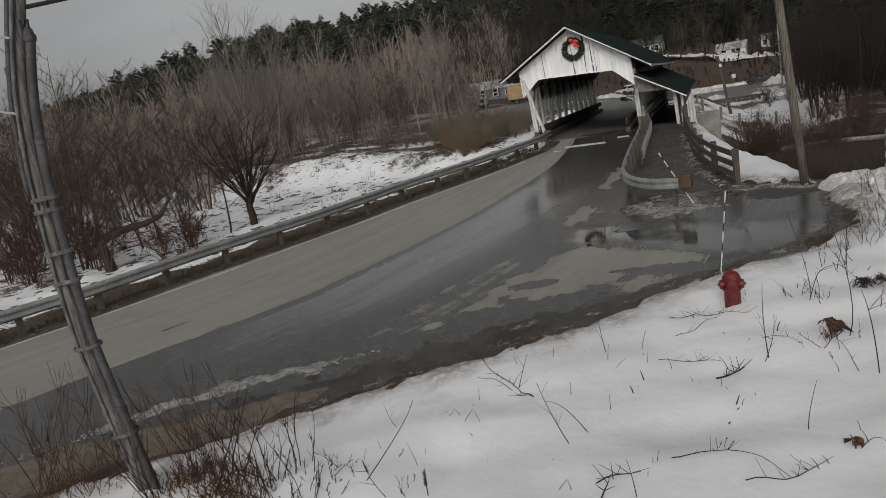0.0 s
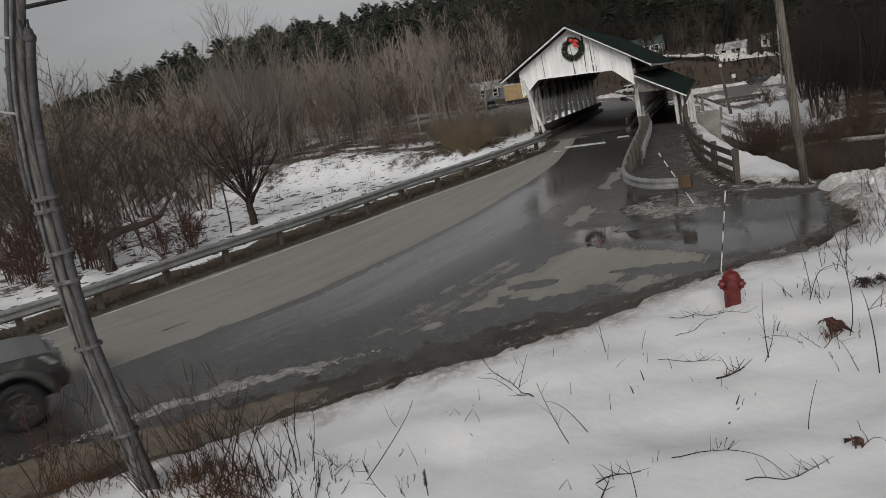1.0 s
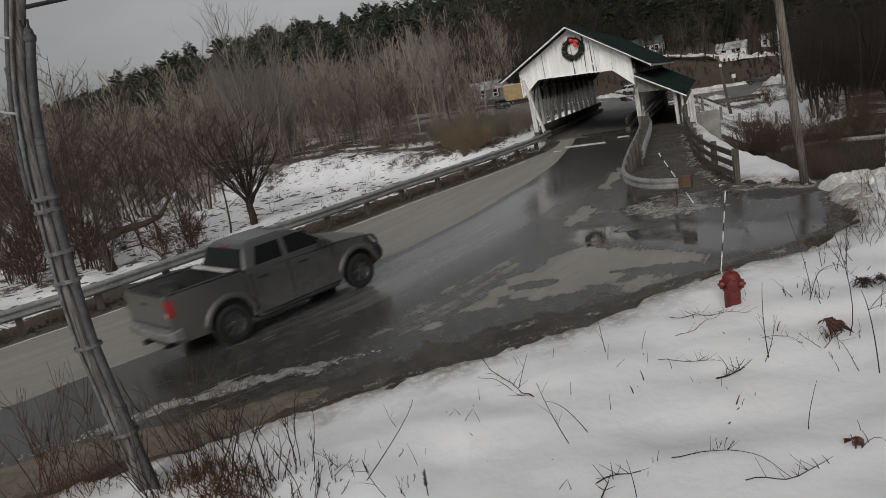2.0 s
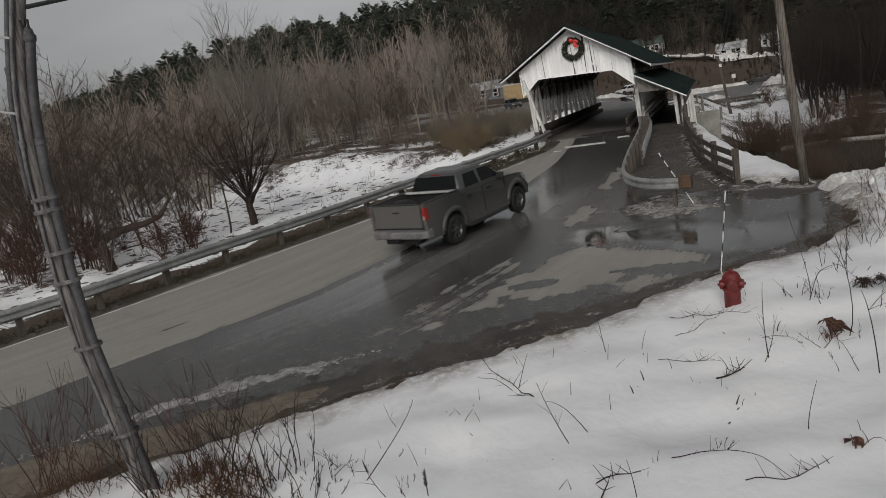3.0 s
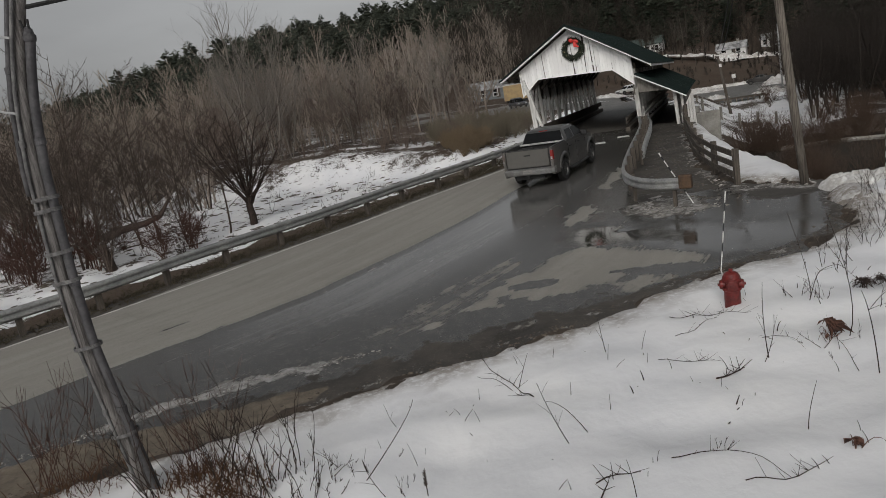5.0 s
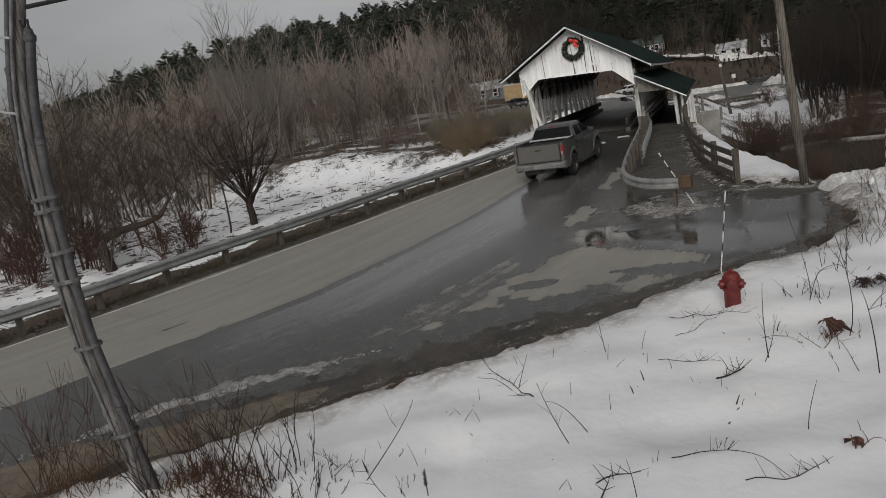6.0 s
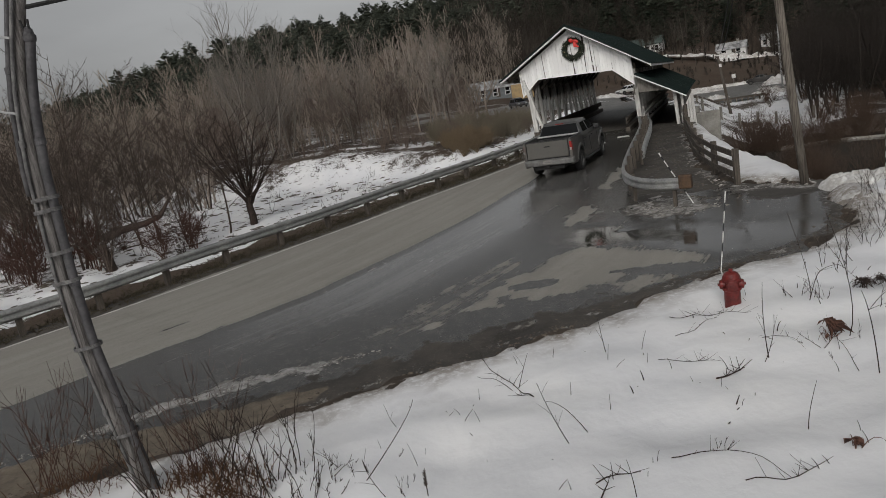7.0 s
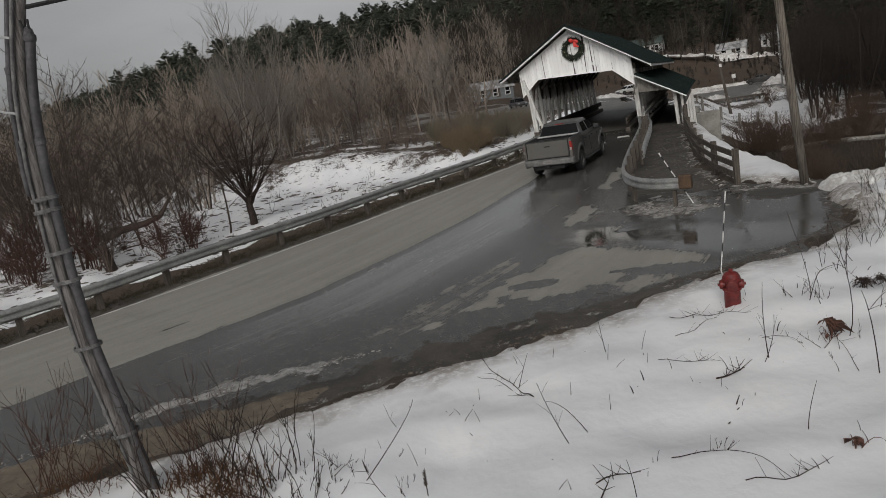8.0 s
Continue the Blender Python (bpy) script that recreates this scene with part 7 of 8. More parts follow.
for i in range(26):
    s, l = q.uniform(-14, 1.5), 0
    l = 8.6 + 0.15 * max(0, -s) + abs(q.gauss(0, 1.9))
    x, y = BX + s * CA + l * SA, BY + s * SA - l * CA
    plant_tree("bank_brush", x, y, q.uniform(0.45, 0.75), q.uniform(0, 360), "thin leafless brush on the near river bank", "river_brush", "bush")
for i in range(16):
    s, l = q.uniform(-12, -3), 0
    l = 7.6 + 0.15 * max(0, -s) + q.uniform(0.2, 3.0)
    x, y = BX + s * CA + l * SA, BY + s * SA - l * CA
    plant_tree("reed", x, y, q.uniform(0.28, 0.5), q.uniform(0, 360), "low brown dry brush on the river bank", "dry_bush", "bush")
for i in range(34):
    l = q.uniform(13, 34)
    s = q.uniform(21, 33) + 0.12 * l
    x, y = BX + s * CA + l * SA, BY + s * SA - l * CA
    plant_tree("bank_brush", x, y, q.uniform(0.5, 0.9), q.uniform(0, 360), "dark leafless brush in the snow beyond the river", "river_brush", "bush")


def verge_grass():
    """Matted dead grass and weeds on the strip between the pavement and the snow field."""
    q = random.Random(71)
    st = Stems()
    line = along(RAIL[1:-1], 0.0, 0.1)
    spots = []
    for i in range(9000):
        k = q.randint(0, len(line) - 2)
        a, b = line[k], line[k + 1]
        d = (b - a).normalized()
        off = q.uniform(-0.75, 0.36) if q.random() < 0.8 else q.gauss(-0.9, 0.4)
        spots.append(a.lerp(b, q.random()) + Vector((d.y, -d.x, 0)) * off)
    xs, ys = np.array([o.x for o in spots]), np.array([o.y for o in spots])
    for x, y, z, gap in zip(xs, ys, ground(xs, ys), wobble(xs, ys, 1.3, 77)):
        if gap < q.uniform(-1.6, 0.2):
            continue
        h = q.choice((0.07, 0.1, 0.14, 0.2)) * q.uniform(0.6, 1.3)
        u, w = q.gauss(0, 0.8) * h, q.gauss(0, 0.8) * h
        st.stem([(x, y, z - 0.02), (x + u * 0.4, y + w * 0.4, z + h * 0.7), (x + u * 1.2, y + w * 1.2, z + h * 0.8)], 0.011, 0.005, 3)
    tagged(new("verge_grass", st.mesh("verge_grass", M_VERGE)), "matted dead brown grass along the foot of the guardrail", "grass", kind="stuff")


verge_grass()
# fallen trunk in the field
bm = bmesh.new()
tube(bm, ([(-14.15, 28.9, -0.85), (-14.3, 29.05, -0.4), (-14.58, 29.3, 0.5), (-14.35, 29.35, 0.85), (-13.6, 29.4, 1.04), (-12.5, 29.43, 1.17), (-11.85, 29.47, 1.38), (-11.3, 29.6, 2.1)]), [0.23, 0.22, 0.2, 0.19, 0.17, 0.14, 0.11, 0.05], 9)
tagged(part("leaning_trunk", bm, M_DARKTREE, smooth=True), "bent tree trunk leaning low over the snow field", "tree trunk")


# ---- the woods on the hills, as massed trees ----
def far_bare(seed, h):
    q = random.Random(seed)
    st = Stems()
    d = Vector((q.uniform(-0.06, 0.06), q.uniform(-0.06, 0.06), 1)).normalized()
    pts = [Vector((0, 0, -0.6)), d * h * 0.3, d * h * 0.65 + Vector((q.uniform(-0.3, 0.3), q.uniform(-0.3, 0.3), 0)), d * h]
    st.stem(pts, 0.13, 0.03, 4)
    for i in range(15):
        t = q.uniform(0.22, 0.95)
        o = pts[0].lerp(d * h, t)
        b = q.uniform(0, 6.283)
        e = Vector((math.cos(b) * 0.55, math.sin(b) * 0.55, q.uniform(0.5, 1.0))).normalized()
        l = h * (0.42 * (1 - t) + 0.12)
        m = o + e * l * 0.5
        tip = m + (e + Vector((0, 0, 0.35))).normalized() * l * 0.5
        st.stem([o, m, tip], 0.05, 0.02, 3)
        for j in range(5):
            c = o.lerp(tip, q.uniform(0.25, 1))
            e2 = (e + Vector((q.uniform(-0.8, 0.8), q.uniform(-0.8, 0.8), q.uniform(0, 0.7)))).normalized()
            st.stem([c, c + e2 * l * q.uniform(0.25, 0.5)], 0.024, 0.010, 3)
    return np.array(st.v, np.float32), np.array(st.f, np.int32)


def far_thin(seed, h):
    """A lighter bare tree for the far slopes."""
    q = random.Random(seed)
    st = Stems()
    d = Vector((q.uniform(-0.06, 0.06), q.uniform(-0.06, 0.06), 1)).normalized()
    st.stem([Vector((0, 0, -0.6)), d * h * 0.5, d * h], 0.14, 0.03, 3)
    for i in range(11):
        t = q.uniform(0.25, 0.95)
        o = d * h * t
        b = q.uniform(0, 6.283)
        e = Vector((math.cos(b) * 0.5, math.sin(b) * 0.5, q.uniform(0.5, 1.0))).normalized()
        l = h * (0.42 * (1 - t) + 0.12)
        tip = o + e * l
        st.stem([o, tip], 0.06, 0.02, 3)
        for j in range(3):
            c = o.lerp(tip, q.uniform(0.3, 1))
            e2 = (e + Vector((q.uniform(-0.8, 0.8), q.uniform(-0.8, 0.8), q.uniform(0, 0.7)))).normalized()
            st.stem([c, c + e2 * l * q.uniform(0.25, 0.5)], 0.03, 0.012, 3)
    return np.array(st.v, np.float32), np.array(st.f, np.int32)


def far_conifer(seed, h):
    q = random.Random(seed)
    st = Stems()
    st.stem([(0, 0, -0.6), (0, 0, h * 0.97)], 0.16, 0.03, 4)
    v, f = list(st.v), list(st.f)
    wide = q.uniform(0.17, 0.25)
    tilt = q.uniform(0, 6.283)
    for k in range(92):
        t = 0.10 + 0.90 * ((k + q.random()) / 92) ** 0.85
        a = q.uniform(0, 6.283)
        rad = h * wide * (1.03 - t) ** 0.6 * (1 + 0.25 * math.sin(a + tilt) + 0.2 * math.sin(t * 17 + tilt))
        r0, r1 = rad * q.uniform(0.05, 0.45), rad * q.uniform(0.7, 1.15)
        z = h * t
        o = Vector((math.cos(a) * r0, math.sin(a) * r0, z))
        tip = Vector((math.cos(a) * r1, math.sin(a) * r1, z + (r1 - r0) * q.uniform(-0.35, 0.25)))
        side = Vector((-math.sin(a), math.cos(a), q.uniform(-0.3, 0.3))) * (r1 - r0) * q.uniform(0.3, 0.55)
        mid = o.lerp(tip, 0.6)
        b = len(v)
        v += [tuple(o), tuple(mid + side), tuple(tip), tuple(mid - side), tuple(mid + Vector((0, 0, 0.12 + 0.16 * (r1 - r0))))]
        f += [(b, b + 1, b + 4), (b + 1, b + 2, b + 4), (b + 2, b + 3, b + 4), (b + 3, b, b + 4), (b, b + 3, b + 2), (b, b + 2, b + 1)]
    return np.array(v, np.float32), np.array(f, np.int32)


def far_pine(seed, h):
    """A broad, uneven pine: flat sprays of needles round a bare lower trunk."""
    q = random.Random(seed)
    st = Stems()
    st.stem([(0, 0, -0.6), (0, 0, h * 0.95)], 0.2, 0.04, 4)
    v, f = list(st.v), list(st.f)
    wide, belly = q.uniform(0.22, 0.33), q.uniform(0.35, 0.55)
    lobes = [q.uniform(0.7, 1.3) for i in range(7)]
    for k in range(112):
        t = 0.16 + 0.84 * (k + q.random()) / 112
        a = q.uniform(0, 6.283)
        swell = (t / belly) ** 0.5 if t < belly else max(0.0, 1 - ((t - belly) / (1.04 - belly)) ** 1.8)
        rad = h * wide * max(0.12, swell) * lobes[int(t * 6.9)] * (1 + 0.25 * math.sin(2 * a + 9 * t + seed))
        r0, r1 = rad * q.uniform(0.0, 0.5), rad * q.uniform(0.65, 1.1)
        z = h * t
        o = Vector((math.cos(a) * r0, math.sin(a) * r0, z))
        tip = Vector((math.cos(a) * r1, math.sin(a) * r1, z + (r1 - r0) * q.uniform(-0.1, 0.45)))
        side = Vector((-math.sin(a), math.cos(a), q.uniform(-0.25, 0.25))) * max(0.45, r1 - r0) * q.uniform(0.22, 0.42)
        mid = o.lerp(tip, 0.6)
        b = len(v)
        v += [tuple(o), tuple(mid + side), tuple(tip), tuple(mid - side), tuple(mid + Vector((0, 0, 0.16 + 0.14 * (r1 - r0))))]
        f += [(b, b + 1, b + 4), (b + 1, b + 2, b + 4), (b + 2, b + 3, b + 4), (b + 3, b, b + 4), (b, b + 3, b + 2), (b, b + 2, b + 1)]
    return np.array(v, np.float32), np.array(f, np.int32)


def mass(name, label, category, kinds, spots, material, seed):
    """Many copies of a few shapes set out in one mesh."""
    rs = np.random.RandomState(seed)
    vs, fs, base = [], [], 0
    gzs = ground(spots[:, 0], spots[:, 1])
    for (x, y), z in zip(spots, gzs):
        v, f = kinds[rs.randint(len(kinds))]
        a, s = rs.uniform(0, 6.283), rs.uniform(0.7, 1.2)
        c, sn = math.cos(a) * s, math.sin(a) * s
        w = np.empty_like(v)
        w[:, 0] = v[:, 0] * c - v[:, 1] * sn + x
        w[:, 1] = v[:, 0] * sn + v[:, 1] * c + y
        w[:, 2] = v[:, 2] * s * rs.uniform(0.85, 1.15) + z - 0.2
        vs.append(w)
        fs.append(f + base)
        base += len(v)
    return tagged(new(name, mesh_from(name, np.concatenate(vs), np.concatenate(fs), material)), label, category, kind="stuff")


def scatter(n, th0, th1, r0, r1, seed, power=0.7):
    rs = np.random.RandomState(seed)
    th = np.radians(rs.uniform(th0, th1, n))
    r = r0 + (r1 - r0) * rs.uniform(0, 1, n) ** power
    return np.stack([r * np.sin(th), r * np.cos(th)], 1)


def clear_of(p, far_margin=True):
    x, y = p[:, 0], p[:, 1]
    s, l = on_bridge_axis(x, y)
    ok = ~inside(x, y, [(-75, 120), (-12, 100), (8, 92), (12, 60), (30, 56), (32, 150), (8, 186), (-10, 186), (-2, 140), (-75, 152)])
    ok &= ~((l > -14) & (s < 165) & (np.degrees(np.arctan2(x, y)) < 30) & (x > 5))
    return p[ok]


BARE = [far_bare(100 + i, h) for i, h in enumerate((8.0, 9.5, 7.0, 11.0, 12.0, 6.0))]
LOW = [far_bare(120 + i, h) for i, h in enumerate((3.5, 4.5, 5.0))]
LOW_SMALL = [far_bare(130 + i, h) for i, h in enumerate((1.3, 1.8, 2.4))]
FIRS = [far_conifer(140 + i, h) for i, h in enumerate((11.0, 14.0, 17.0, 13.0))]
PINES = [far_pine(150 + i, h) for i, h in enumerate((9.0, 11.5, 13.0, 10.0, 8.0, 12.0))]
THIN = [far_thin(160 + i, h) for i, h in enumerate((8.0, 10.0, 12.0, 9.0, 7.0))]
left_woods = clear_of(scatter(520, -44, 6, 84, 150, 1))
mass("bare_woods", "dense grey-brown leafless woods covering the hillside", "woods", BARE, left_woods, M_WOODS, 5)
slope_woods = clear_of(scatter(1560, -46, 8, 135, 345, 2, 0.8))
mass("bare_woods", "leafless grey-brown woods rising up the hillside", "woods", THIN, slope_woods, M_WOODS, 25)
low_brush = clear_of(np.concatenate([scatter(560, -44, 5, 66, 150, 3), scatter(60, -40, -17, 50, 70, 4)]))
low_brush = np.concatenate([low_brush, scatter(330, -1, 9, 158, 260, 32)])
mass("brush", "dense low leafless brush at the edge of the woods", "brush", LOW, low_brush, M_WOODS, 6)
right_woods = np.concatenate([scatter(620, 3, 15, 162, 330, 31), scatter(1500, 8, 50, 200, 350, 7), scatter(480, 29, 46, 95, 200, 8), scatter(650, 9, 23, 200, 345, 17)])
mass("bare_woods", "dark leafless woods on the slope beyond the lot", "woods", THIN, right_woods, M_DARKWOODS, 9)
slope_brush = scatter(230, 15, 31, 166, 190, 41, 1.0)
mass("brush", "dark leafless brush on the embankment below the upper road", "brush", LOW_SMALL, slope_brush, M_DARKWOODS, 42)
pines = np.concatenate([scatter(900, -40, 8, 290, 400, 11, 1.0), scatter(260, -14, 10, 255, 300, 12), scatter(240, -34, -12, 245, 290, 18)])
mass("conifer_woods", "grey-green pines along the hilltop", "woods", PINES, pines, M_PINE, 15)
firs = np.concatenate([scatter(420, 8, 50, 290, 400, 19, 1.0), scatter(620, 10, 50, 222, 340, 13), scatter(480, 30.0, 46, 100, 215, 14)])
mass("conifer_woods", "dark green conifers beyond the upper road", "woods", FIRS, firs, M_FIR, 16)
q = random.Random(91)
for i in range(64):
    th, r = radians(q.uniform(29, 38.5)), q.uniform(62, 118)
    plant_tree(q.choice(("dark_a", "dark_b")), r * math.sin(th), r * math.cos(th), q.uniform(0.9, 1.4), q.uniform(0, 360), "dark leafless tree beyond the river")


for i in range(12):
    x, y = 97 + q.uniform(-6, 6), 186 + q.uniform(-3, 5)
    plant_tree(q.choice(("scrub_b", "scrub_a")), x, y, q.uniform(0.6, 0.95), q.uniform(0, 360), "leafless tree beside the upper road")


# dry grass tufts and stems in the snow field
tufts = Stems()
q = random.Random(33)
for i in range(420):
    x, y = q.uniform(-16, 6), q.uniform(25, 62)
    d, side = near_line(np.array([x]), np.array([y]), RAIL)
    if side[0] > 0 or d[0] < 2.2 or on_bridge_axis(x, y)[1] > -3.4:
        continue
    if x > -4 and q.random() < 0.65:
        continue
    z = gz(x, y)
    tall = 0.7 if q.random() < 0.12 else 0.16
    for k in range(q.randint(3, 7)):
        a = q.uniform(0, 6.283)
        h = tall * q.uniform(0.5, 1.2)
        b = Vector((x + q.gauss(0, 0.14), y + q.gauss(0, 0.08), z - 0.03))
        tufts.stem([b, b + Vector((math.cos(a) * h * 0.4, math.sin(a) * h * 0.4, h))], 0.014, 0.005, 3)
tagged(new("dry_grass", tufts.mesh("dry_grass", M_TWIG)), "dry brown grass tufts poking through the snow field", "grass", kind="stuff")


# ---- beyond the river ----
HOUSE_A, HOUSE_B, HOUSE_C, HOUSE_D = (15.6, 150.0), (70.5, 212.5), (83.5, 182.5), (106.5, 206.5)
M_SIDING = two_tone("blue_grey_siding", (0.12, 0.132, 0.14), (0.18, 0.19, 0.195), 1.0, 0.7, 0, 0.2, 12, (1, 1, 8))
M_WHITESIDE = two_tone("white_siding", (0.62, 0.615, 0.6), (0.72, 0.715, 0.7), 1.0, 0.7, 0, 0.2, 12, (1, 1, 8))
M_SHINGLE = two_tone("grey_shingles_with_snow", (0.10, 0.10, 0.098), (0.42, 0.42, 0.42), 0.6, 0.85, 0, 0.3, 10)
M_GREENSHINGLE = two_tone("dull_green_roof", (0.05, 0.075, 0.065), (0.09, 0.11, 0.10), 0.8, 0.7, 0, 0.2, 10)


def build_house(x, y, turn, w, d, h, rise, wall_mat, roof_mat, label, windows=3, chimney=True):
    g = thing("house", pose(x, y, gz(x, y) - 0.2, 0, 0, turn), label, "house")
    bm = bmesh.new()
    slab(bm, [(-w / 2, -1.0), (w / 2, -1.0), (w / 2, h), (0, h), (-w / 2, h)], -d / 2, d / 2)
    part("wall", bm, wall_mat, g)
    for sx in (-1, 1):
        bm = bmesh.new()
        vs = [bm.verts.new((sx * (w / 2 - dx), yy, z)) for dx in (0.0, 0.12) for yy, z in ((-d / 2, h), (d / 2, h), (0, h + rise))]
        for q4 in ((0, 1, 2), (5, 4, 3), (0, 3, 4, 1), (1, 4, 5, 2), (2, 5, 3, 0)):
            bm.faces.new([vs[k] for k in q4])
        part("gable", bm, wall_mat, g)
    for sy in (-1, 1):
        bm = bmesh.new()
        vs = [bm.verts.new((sx * (w / 2 + 0.35), yy, z + t)) for t in (0.0, 0.14) for sx, yy, z in ((-1, 0, h + rise), (1, 0, h + rise), (1, sy * (d / 2 + 0.4), h - 0.4 * rise / (d / 2)), (-1, sy * (d / 2 + 0.4), h - 0.4 * rise / (d / 2)))]
        for q4 in ((0, 1, 2, 3), (7, 6, 5, 4), (0, 4, 5, 1), (1, 5, 6, 2), (2, 6, 7, 3), (3, 7, 4, 0)):
            bm.faces.new([vs[k] for k in q4])
        roof = part("roof", bm, roof_mat, g)
    if chimney:
        bm = bmesh.new()
        box(bm, w * 0.18, w * 0.18 + 0.6, -0.3, 0.3, h + rise * 0.6, h + rise + 0.7)
        part("chimney", bm, M_CONCRETE, roof)

    def window(cx, cy, cz, face):
        m = Matrix.Translation((cx, cy, cz)) @ Matrix.Rotation(radians(face), 4, "Z")
        bm = bmesh.new()
        for a, b in (((-0.55, -0.75), (0.55, -0.75)), ((-0.55, 0.75), (0.55, 0.75)), ((-0.55, -0.75), (-0.55, 0.75)), ((0.55, -0.75), (0.55, 0.75)), ((-0.5, 0), (0.5, 0))):
            beam(bm, (a[0], -0.05, a[1]), (b[0], -0.05, b[1]), 0.1, 0.12, (0, 1, 0))
        bmesh.ops.transform(bm, matrix=m, verts=bm.verts)
        wf = part("window", bm, M_WHITESIDE, g, "white framed window")
        bm = bmesh.new()
        box(bm, -0.5, 0.5, -0.04, 0.02, -0.7, 0.7, m)
        part("pane", bm, M_GLASS, wf)

    for i in range(windows):
        cx = -w / 2 + w * (i + 0.5) / windows
        for cz in ([min(1.6, h - 0.95)] if h < 3.6 else [1.5, 4.1]):
            window(cx, -d / 2 - 0.02, cz, 0)
    for cy in (-d / 5, d / 5):
        window(-w / 2 - 0.02, cy, min(1.6, h - 1.1), -90)
    bm = bmesh.new()
    box(bm, w * 0.02, w * 0.02 + 0.95, -d / 2 - 0.07, -d / 2 + 0.02, 0.1, 2.15)
    part("door", bm, M_TIMBER, g)
    return g


build_house(HOUSE_A[0], HOUSE_A[1], 18, 8.6, 5.4, 2.1, 1.5, M_SIDING, M_SHINGLE, "blue-grey house with a snow-patched roof beyond the road", 3, False)
build_house(HOUSE_B[0], HOUSE_B[1], -28, 11.0, 7.0, 2.9, 2.0, M_WHITESIDE, M_GREENSHINGLE, "white house with a dull green roof on the hill", 4)
build_house(HOUSE_C[0], HOUSE_C[1], -30, 7.0, 5.0, 2.2, 1.5, M_WHITESIDE, M_SHINGLE, "small white house beside the upper road", 2)
build_house(HOUSE_D[0], HOUSE_D[1], -40, 5.0, 4.5, 2.4, 1.4, M_WHITESIDE, M_SHINGLE, "white house among bare trees on the hill", 2)


def oriented_box(name, x, y, turn, sx, sy, z0, z1, material, label, category, bevel=0.03):
    bm = bmesh.new()
    box(bm, -sx / 2, sx / 2, -sy / 2, sy / 2, z0, z1)
    ob = part(name, bm, material)
    ob.matrix_basis = pose(x, y, 0, 0, 0, turn)
    soft_edges(ob, bevel)
    return tagged(ob, label, category)


oriented_box("retaining_wall", 18.35, 44.25, -10, 1.45, 0.6, -3.0, 0.85, M_CONCRETE, "stained grey concrete retaining wall by the river", "wall")


def straight_rail(a, b, label, posts=8):
    za, zb = gz(*a), gz(*b)
    g = thing("guardrail", pose(a[0], a[1], za), label, "guardrail")
    va, vb = Vector((0, 0, 0)), Vector((b[0] - a[0], b[1] - a[1], zb - za))
    bm = bmesh.new()
    sweep(bm, [va.lerp(vb, t) for t in np.linspace(0, 1, 12)], W_BEAM, True)
    part("rail_panel", bm, M_TIMBER, g)
    for i in range(posts + 1):
        c = va.lerp(vb, i / posts)
        bm = bmesh.new()
        box(bm, c.x - 0.08, c.x + 0.08, c.y - 0.02, c.y + 0.14, c.z - 0.3, c.z + 0.72)
        part("post", bm, M_POLE, g)
    return g


straight_rail((22.5, 80.0), (30.5, 76.0), "dark guardrail on the far side of the river road", 5)
straight_rail((40, 100), (49, 97.5), "dark guardrail along the edge of the lot", 12)


def snow_heap(x, y, r, h, seed):
    q = random.Random(seed)
    v, f = sheet("h", np.linspace(-r, r, 30), np.linspace(-r, r, 30), lambda a, b: np.maximum(0, 1 - (np.hypot(a, b) / r) ** 1.6) * h * (1 + 0.35 * wobble(a, b, r * 0.35, seed)) - 0.15 + 0.0 * a)
    me = mesh_from("ploughed_mound", v, f, M_HEAP, True)
    ob = new("ploughed_mound", me)
    ob.matrix_basis = pose(x, y, gz(x, y))
    return tagged(ob, "dirty ploughed snow pile beside the lot", "snow pile", "ploughed snow piles")


M_HEAP = two_tone("dirty_packed_snow", (0.72, 0.715, 0.70), (0.42, 0.39, 0.36), 1.2, 0.8, 0, 0.6, 6, (1, 1, 1), 0.15)
for i, (x, y, r, h) in enumerate(((55, 108, 4.0, 0.7), (59.5, 117, 4, 0.5), (66, 128, 3, 0.8), (48, 112, 3, 0.8), (58, 140, 5, 0.9), (71, 136, 3.5, 1.3), (32, 118, 3.5, 0.7))):
    snow_heap(x, y, r, h, 60 + i)
for i in range(9):
    px, py = 24.5 + i * 1.5, 64.0 - i * 0.4
    bm = bmesh.new()
    box(bm, -0.09, 0.09, -0.09, 0.09, -0.3, 1.25 - 0.05 * (i % 3))
    ob = part("bollard", bm, M_GREYWOOD)
    ob.matrix_basis = pose(px, py, gz(px, py), 0, 0, 7 * i)
    soft_edges(ob, 0.02)
    tagged(ob, "weathered wooden post beyond the river", "post", "posts beyond the river")
g = thing("road_sign", pose(64, 140, gz(64, 140)), "small white road sign on a thin post", "road sign")
bm = bmesh.new()
tube(bm, [(0, 0, -0.2), (0, 0, 3.0)], 0.04, 8)
part("post", bm, M_GALV, g)
bm = bmesh.new()
box(bm, -0.4, 0.4, -0.05, -0.02, 2.2, 3.0)
part("panel", bm, M_LINE, g)


